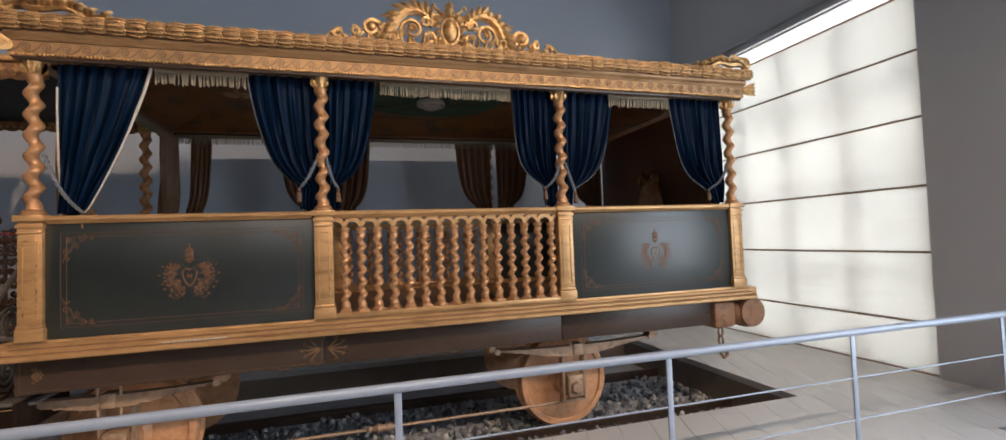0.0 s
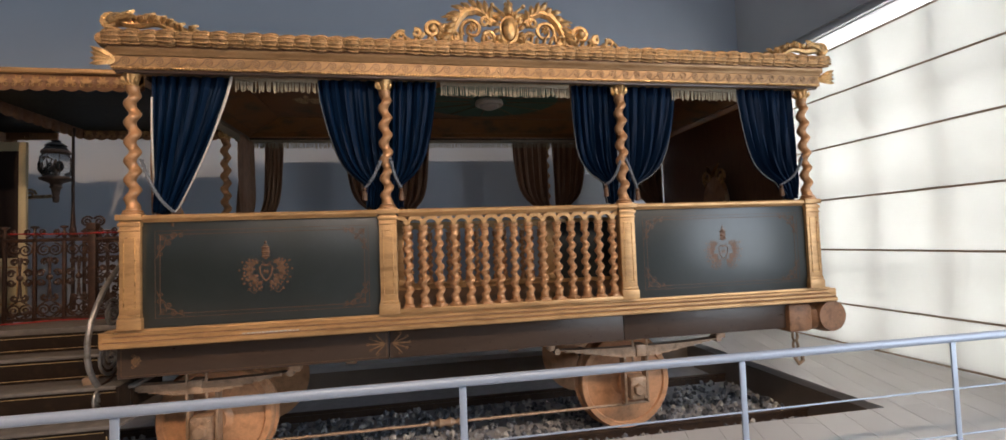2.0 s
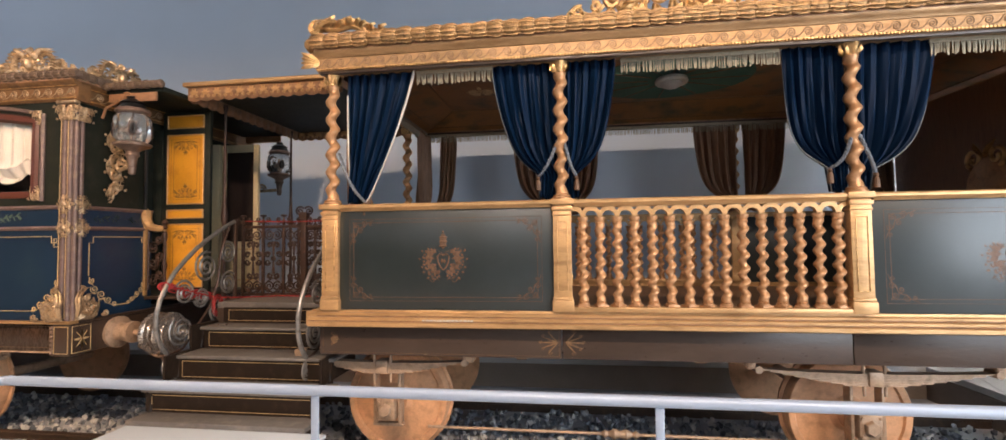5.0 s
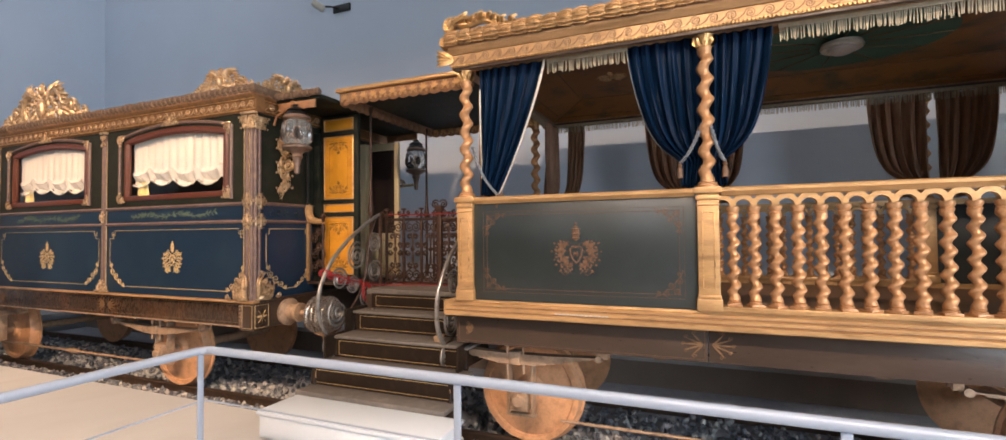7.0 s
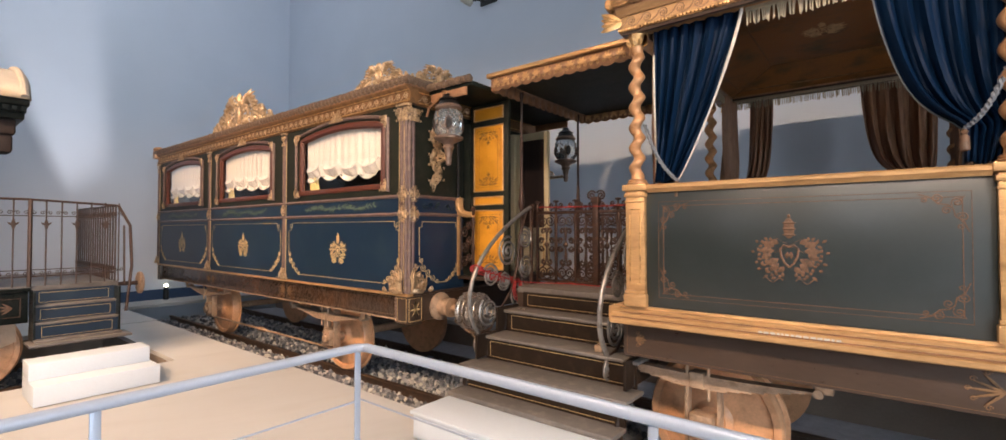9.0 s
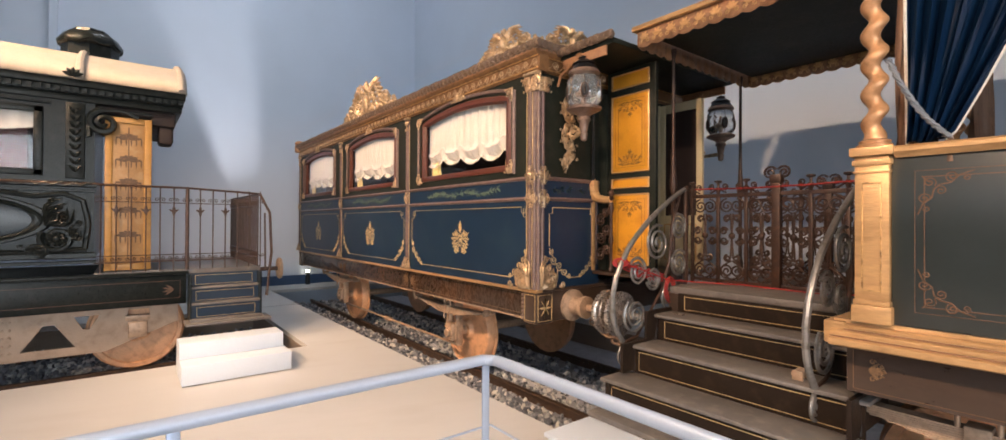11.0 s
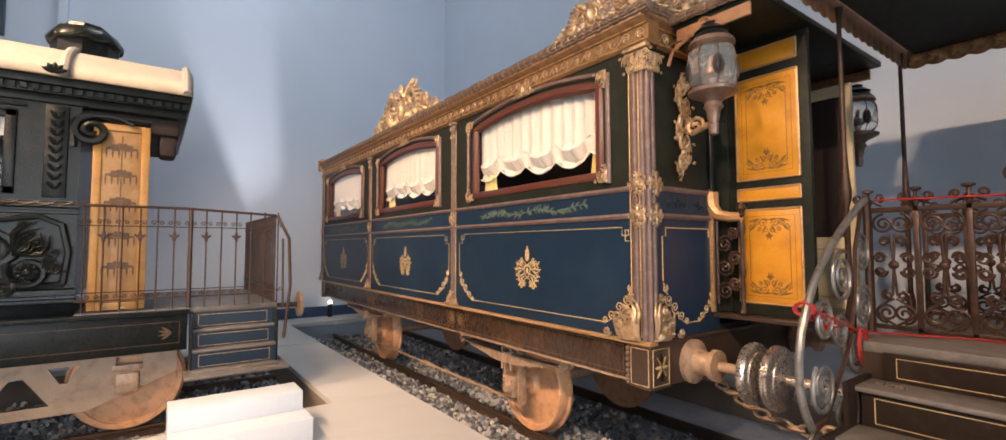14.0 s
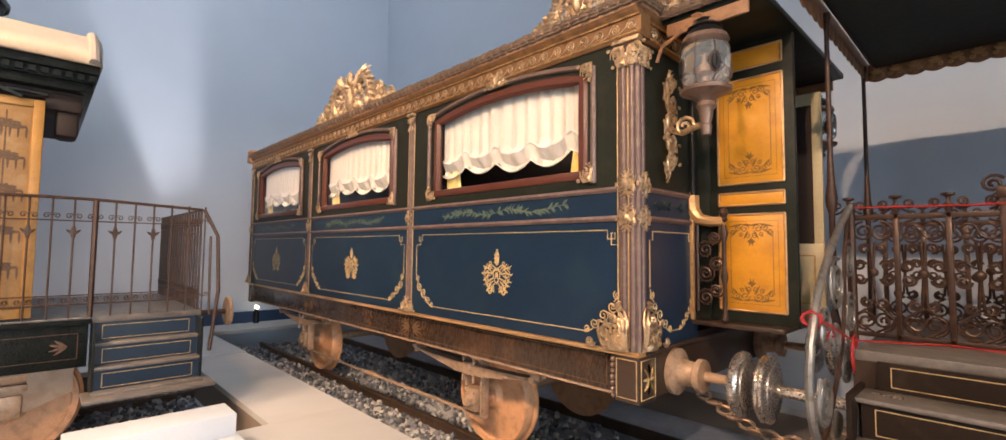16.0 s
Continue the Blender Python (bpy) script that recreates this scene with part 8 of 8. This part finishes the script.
dpart("door_panel", slab(1.36, 1.66, V0 + 0.0385, V0 + 0.046, 1.11, 2.82, 0.002), FADED, dl, "faded painted panel")
# platform, sole bar, steps
dpart("platform_deck", slab(U1, 3.0, V0 + 0.02, V1 - 0.02, 0.94, 1.0, 0.006), STEP)
dpart("sole_bar", slab(U0, 2.12, V0 + 0.0, V0 + 0.08, 0.56, 0.94, 0.004), SLATE, label="dark blue-grey sole bar with gold lines")
dpart("sole_bar", slab(U0, 2.12, V1 - 0.08, V1, 0.56, 0.94, 0.004), SLATE)
dpart("sole_moulding", slab(U0, 2.14, V0 - 0.03, V0 + 0.05, 0.94, 0.985, 0.008), SLATE)
bm = frame_line(bmesh.new(), U0 + 0.1, 2.05, 0.64, 0.86, V0 - 0.002, 0.003)
for a in (-0.8, -0.3, 0.3, 0.8):
    leaf(bm, (1.98, V0 - 0.003, 0.75), (1.98 - 0.12 * math.cos(a), V0 - 0.003, 0.75 + 0.09 * math.sin(a)), 0.012, (0, -0.003, 0))
dpart("gold_line", bm, DULLGOLD)
for k, z in enumerate((0.94, 0.74, 0.54)):
    dpart("riser", slab(2.16, 2.96, V0 + 0.03 - 0.10 * k, V0 + 0.06 - 0.10 * k, z - 0.19, z), BLUE)
    dpart("tread", slab(2.14, 2.98, V0 - 0.09 - 0.10 * k, V0 + 0.06 - 0.10 * k, z - 0.20, z - 0.17, 0.008), STEP)
    dpart("gold_line", frame_line(bmesh.new(), 2.22, 2.90, z - 0.15, z - 0.03, V0 + 0.028 - 0.10 * k, 0.003), LINE)
dpart("bottom_tread", slab(2.08, 3.06, V0 - 0.42, V0 - 0.05, 0.31, 0.345, 0.01), STEP)
for u in (2.15, 2.97):
    dpart("step_side", slab(u - 0.01, u + 0.01, V0 - 0.2, V0 + 0.1, 0.34, 0.94), SLATE)
# railing of the platform
dr = dpart("platform_rail", tube(bmesh.new(), [(U1 - 1.2, V0 - 0.07, 2.06), (2.12, V0 - 0.02, 2.06), (2.95, V0 - 0.02, 2.02), (2.97, V0, 2.02), (2.97, V1 - 0.1, 2.02)], 0.014, 8), IRON, label="thin brown wrought-iron platform railing")
dpart("lower_bar", tube(bmesh.new(), [(U1, V0 - 0.02, 1.12), (2.96, V0 - 0.02, 1.12), (2.97, V1 - 0.1, 1.12)], 0.009, 6), IRON, dr)
for z in (1.20, 1.86):
    dpart("middle_bar", tube(bmesh.new(), [(U1, V0 - 0.02, z), (2.95, V0 - 0.02, z), (2.97, V1 - 0.1, z)], 0.006, 6), IRON, dr)
us = [1.25 + 0.145 * k for k in range(13)]
for k, u in enumerate(us):
    thick = 0.022 if k == 6 else 0.008
    bm = tube(bmesh.new(), [(u, V0 - 0.02, 1.0), (u, V0 - 0.02, 2.05)], thick, 6)
    for z, s in ((1.16, 1), (1.90, -1)):
        for d in (-1, 1):
            tube(bm, [Vector((u + d * p.x, p.y, p.z)) for p in spiral(0.032, z, 0.028, 0.006, 3.1, s * 1.3, V0 - 0.02, 8)], 0.005, 4)
    if k % 2:
        leaf(bm, (u, V0 - 0.02, 1.70), (u, V0 - 0.02, 1.83), 0.02, (0, -0.006, 0))
        leaf(bm, (u, V0 - 0.02, 1.74), (u + 0.05, V0 - 0.02, 1.78), 0.012, (0, -0.006, 0))
        leaf(bm, (u, V0 - 0.02, 1.74), (u - 0.05, V0 - 0.02, 1.78), 0.012, (0, -0.006, 0))
    dpart("upright", bm, IRON, dr)
for k in range(18):
    v = V0 + 0.05 + 0.13 * k
    bm = tube(bmesh.new(), [(2.97, v, 1.0), (2.97, v, 2.02)], 0.011, 6)
    for z in (1.16, 1.90):
        tube(bm, [Vector((2.97, v + 0.05 + p.x, p.z)) for p in spiral(0, z, 0.04, 0.008, 0, 1.4, 0, 8)], 0.006, 4)
    dpart("upright", bm, IRON, dr)
bm = tube(bmesh.new(), [(2.98, V0 - 0.02, 2.02), (3.10, V0 - 0.08, 1.75), (3.12, V0 - 0.10, 1.2), (3.05, V0 - 0.15, 0.6)], 0.018, 8)
tube(bm, [(3.04, V0 - 0.05, 1.75), (3.05, V0 - 0.06, 0.95)], 0.012, 6)
dpart("hand_bar", bm, IRON, dr)
# buffers at the platform end
for v in (V0 + 0.30, V1 - 0.30):
    bf = dpart("buffer", lathe(bmesh.new(), [(0.08, 0), (0.06, 0.06), (0.03, 0.07), (0.03, 0.34)], (2.98, v, 0.93), 14, "x"), IRON)
    dpart("buffer_head", lathe(bmesh.new(), [(0.04, 0.31), (0.15, 0.32), (0.16, 0.335), (0.15, 0.36), (0.03, 0.37)], (2.98, v, 0.93), 24, "x"), SPRING, bf, "rusty round buffer head")
dpart("headstock", slab(2.70, 2.98, V0 + 0.25, V1 - 0.25, 0.70, 0.94), SLATE)
# bogie: riveted truss frame and wheels
VB = V0 + 0.28
bm = bmesh.new()
loops = [[(-2.2, 0.56), (2.05, 0.56), (2.05, 0.30), (1.30, 0.0), (-1.90, 0.0), (-2.2, 0.3)]]
for c in (-1.55, -0.90, -0.22, 0.78):
    loops.append([(c - 0.24, 0.10), (c + 0.24, 0.10), (c + 0.05, 0.38), (c - 0.05, 0.38)])
for c in (-1.22, -0.56, 0.10, 1.12):
    loops.append([(c - 0.12, 0.46), (c + 0.12, 0.46), (c + 0.03, 0.30), (c - 0.03, 0.30)] if c not in (0.10, -0.56) else [(c - 0.05, 0.50), (c + 0.05, 0.50), (c + 0.05, 0.45), (c - 0.05, 0.45)])
loops.append([(1.52, 0.50), (1.74, 0.50), (1.74, 0.36), (1.52, 0.36)])
edges = []
for lp in loops:
    vs = [bm.verts.new((p, VB - 0.013, q)) for p, q in lp]
    edges += [bm.edges.new((vs[i], vs[(i + 1) % len(vs)])) for i in range(len(vs))]
bmesh.ops.triangle_fill(bm, edges=edges, use_beauty=True, use_dissolve=False)
ex = bmesh.ops.extrude_face_region(bm, geom=list(bm.faces))["geom"]
bmesh.ops.translate(bm, verts=[v for v in ex if isinstance(v, bmesh.types.BMVert)], vec=(0, 0.026, 0))
bmesh.ops.recalc_face_normals(bm, faces=bm.faces)
dpart("bogie_frame", bm, FRAMEGREY, label="riveted orange-brown bogie frame plate with cut-outs", smooth=False)
dpart("frame_angle", slab(-2.2, 2.06, VB - 0.05, VB - 0.014, 0.535, 0.558, 0.004), FRAMEGREY)
RIVET = mesh_of("rivet", lathe(bmesh.new(), [(0.016, 0), (0.013, -0.010), (0.004, -0.013)], (0, 0, 0), 8, "y"), FRAMEGREY)
for u in (0.07, 0.13, 0.39, 0.45, -0.58, -0.52):
    for z in (0.10, 0.19, 0.28, 0.37, 0.46):
        p = TURN90 @ Vector((u, VB - 0.013, z))
        place("rivet", RIVET, dark, p, TURN90)
for u in (1.62, -1.5):
    for v, s in ((V0 + 0.42, -1), (V1 - 0.42, 1)):
        hub = TURN90 @ Vector((u, v, TRACK_Z + 0.50))
        wheel(dark, hub.x, hub.y, hub.z, 0.50, s, "x")
    dpart("axle", lathe(bmesh.new(), [(0.06, V0 + 0.4), (0.06, V1 - 0.4)], (u, 0, TRACK_Z + 0.50), 14, "y"), SPRING)
    bm = slab(u - 0.10, u + 0.10, VB - 0.06, VB + 0.06, 0.14, 0.34, 0.015)
    box(bm, u - 0.13, u + 0.13, VB - 0.03, VB + 0.03, 0.36, 0.42, 0.006)
    dpart("axle_box", bm, SPRING)

# white blocks that lead up to its steps
sb = thing("step_blocks", (-7.45, 2.43, 0.0), "two stacked white plaster step blocks beside the dark coach", "step")
part("lower_block", slab(-7.76, -7.14, 1.93, 2.95, 0.0, 0.195, 0.006), STONE, sb)
part("upper_block", slab(-7.76, -7.42, 1.93, 2.93, 0.196, 0.36, 0.006), STONE, sb)

# spotlights on the back wall and a small floor light at the far end
for x, z in ((-7.25, 6.25),):
    sl = thing("wall_spotlight", (x, 8.35, z), "small black-and-white track spotlight high on the wall", "spotlight")
    part("arm", tube(bmesh.new(), [(x + 0.2, 8.4, z + 0.02), (x + 0.12, 8.25, z + 0.02), (x, 8.15, z)], 0.02, 8), BLACK, sl)
    part("plate", slab(x + 0.08, x + 0.5, 8.36, 8.4, z - 0.06, z + 0.09, 0.01), BLACK, sl)
    bm = lathe(bmesh.new(), [(0.05, -0.12), (0.07, -0.10), (0.07, 0.10), (0.06, 0.12)], (0, 0, 0), 16)
    bmesh.ops.transform(bm, matrix=Matrix.Translation((x - 0.05, 8.1, z)) @ Euler((radians(60), 0, radians(-50))).to_matrix().to_4x4(), verts=bm.verts)
    part("head", bm, LACE, sl)
fl = thing("floor_spotlight", (-14.6, 5.25, 0.24), "small glowing spotlight by the end wall", "spotlight")
bm = bmesh.new()
blob(bm, (-14.6, 5.25, 0.34), 0.05, 0.05, 0.04)
part("bulb", bm, glow("lamp_glow", (1.0, 0.85, 0.6), 6.0), fl)
part("base", lathe(bmesh.new(), [(0.06, -0.02), (0.06, 0.20), (0.03, 0.30)], (-14.6, 5.25, 0.02), 12), BLACK, fl)
# added, unseen plates round a triangular gap, which shape the wedge on the wall
ul = thing("wedge_beam_mask", BEAM_SOURCE, "added black stand-in on the floor that masks the wedge beam", "uplight")
toward = (Vector((-14.8, 2.9, 6.2)) - BEAM_SOURCE).normalized()
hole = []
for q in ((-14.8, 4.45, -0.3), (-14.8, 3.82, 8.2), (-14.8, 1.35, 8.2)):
    v = Vector(q) - BEAM_SOURCE
    hole.append(BEAM_SOURCE + v * (0.10 / v.dot(toward)))
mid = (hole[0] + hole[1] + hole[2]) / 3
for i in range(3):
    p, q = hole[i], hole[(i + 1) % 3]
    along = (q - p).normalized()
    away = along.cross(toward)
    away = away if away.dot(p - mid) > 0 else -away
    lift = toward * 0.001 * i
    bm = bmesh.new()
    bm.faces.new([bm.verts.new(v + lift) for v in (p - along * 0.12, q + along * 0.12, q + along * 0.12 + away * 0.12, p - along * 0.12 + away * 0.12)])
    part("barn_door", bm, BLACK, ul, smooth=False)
part("base", lathe(bmesh.new(), [(0.05, -0.12), (0.05, -0.10), (0.012, -0.09), (0.012, -0.02)], BEAM_SOURCE, 14), BLACK, ul)
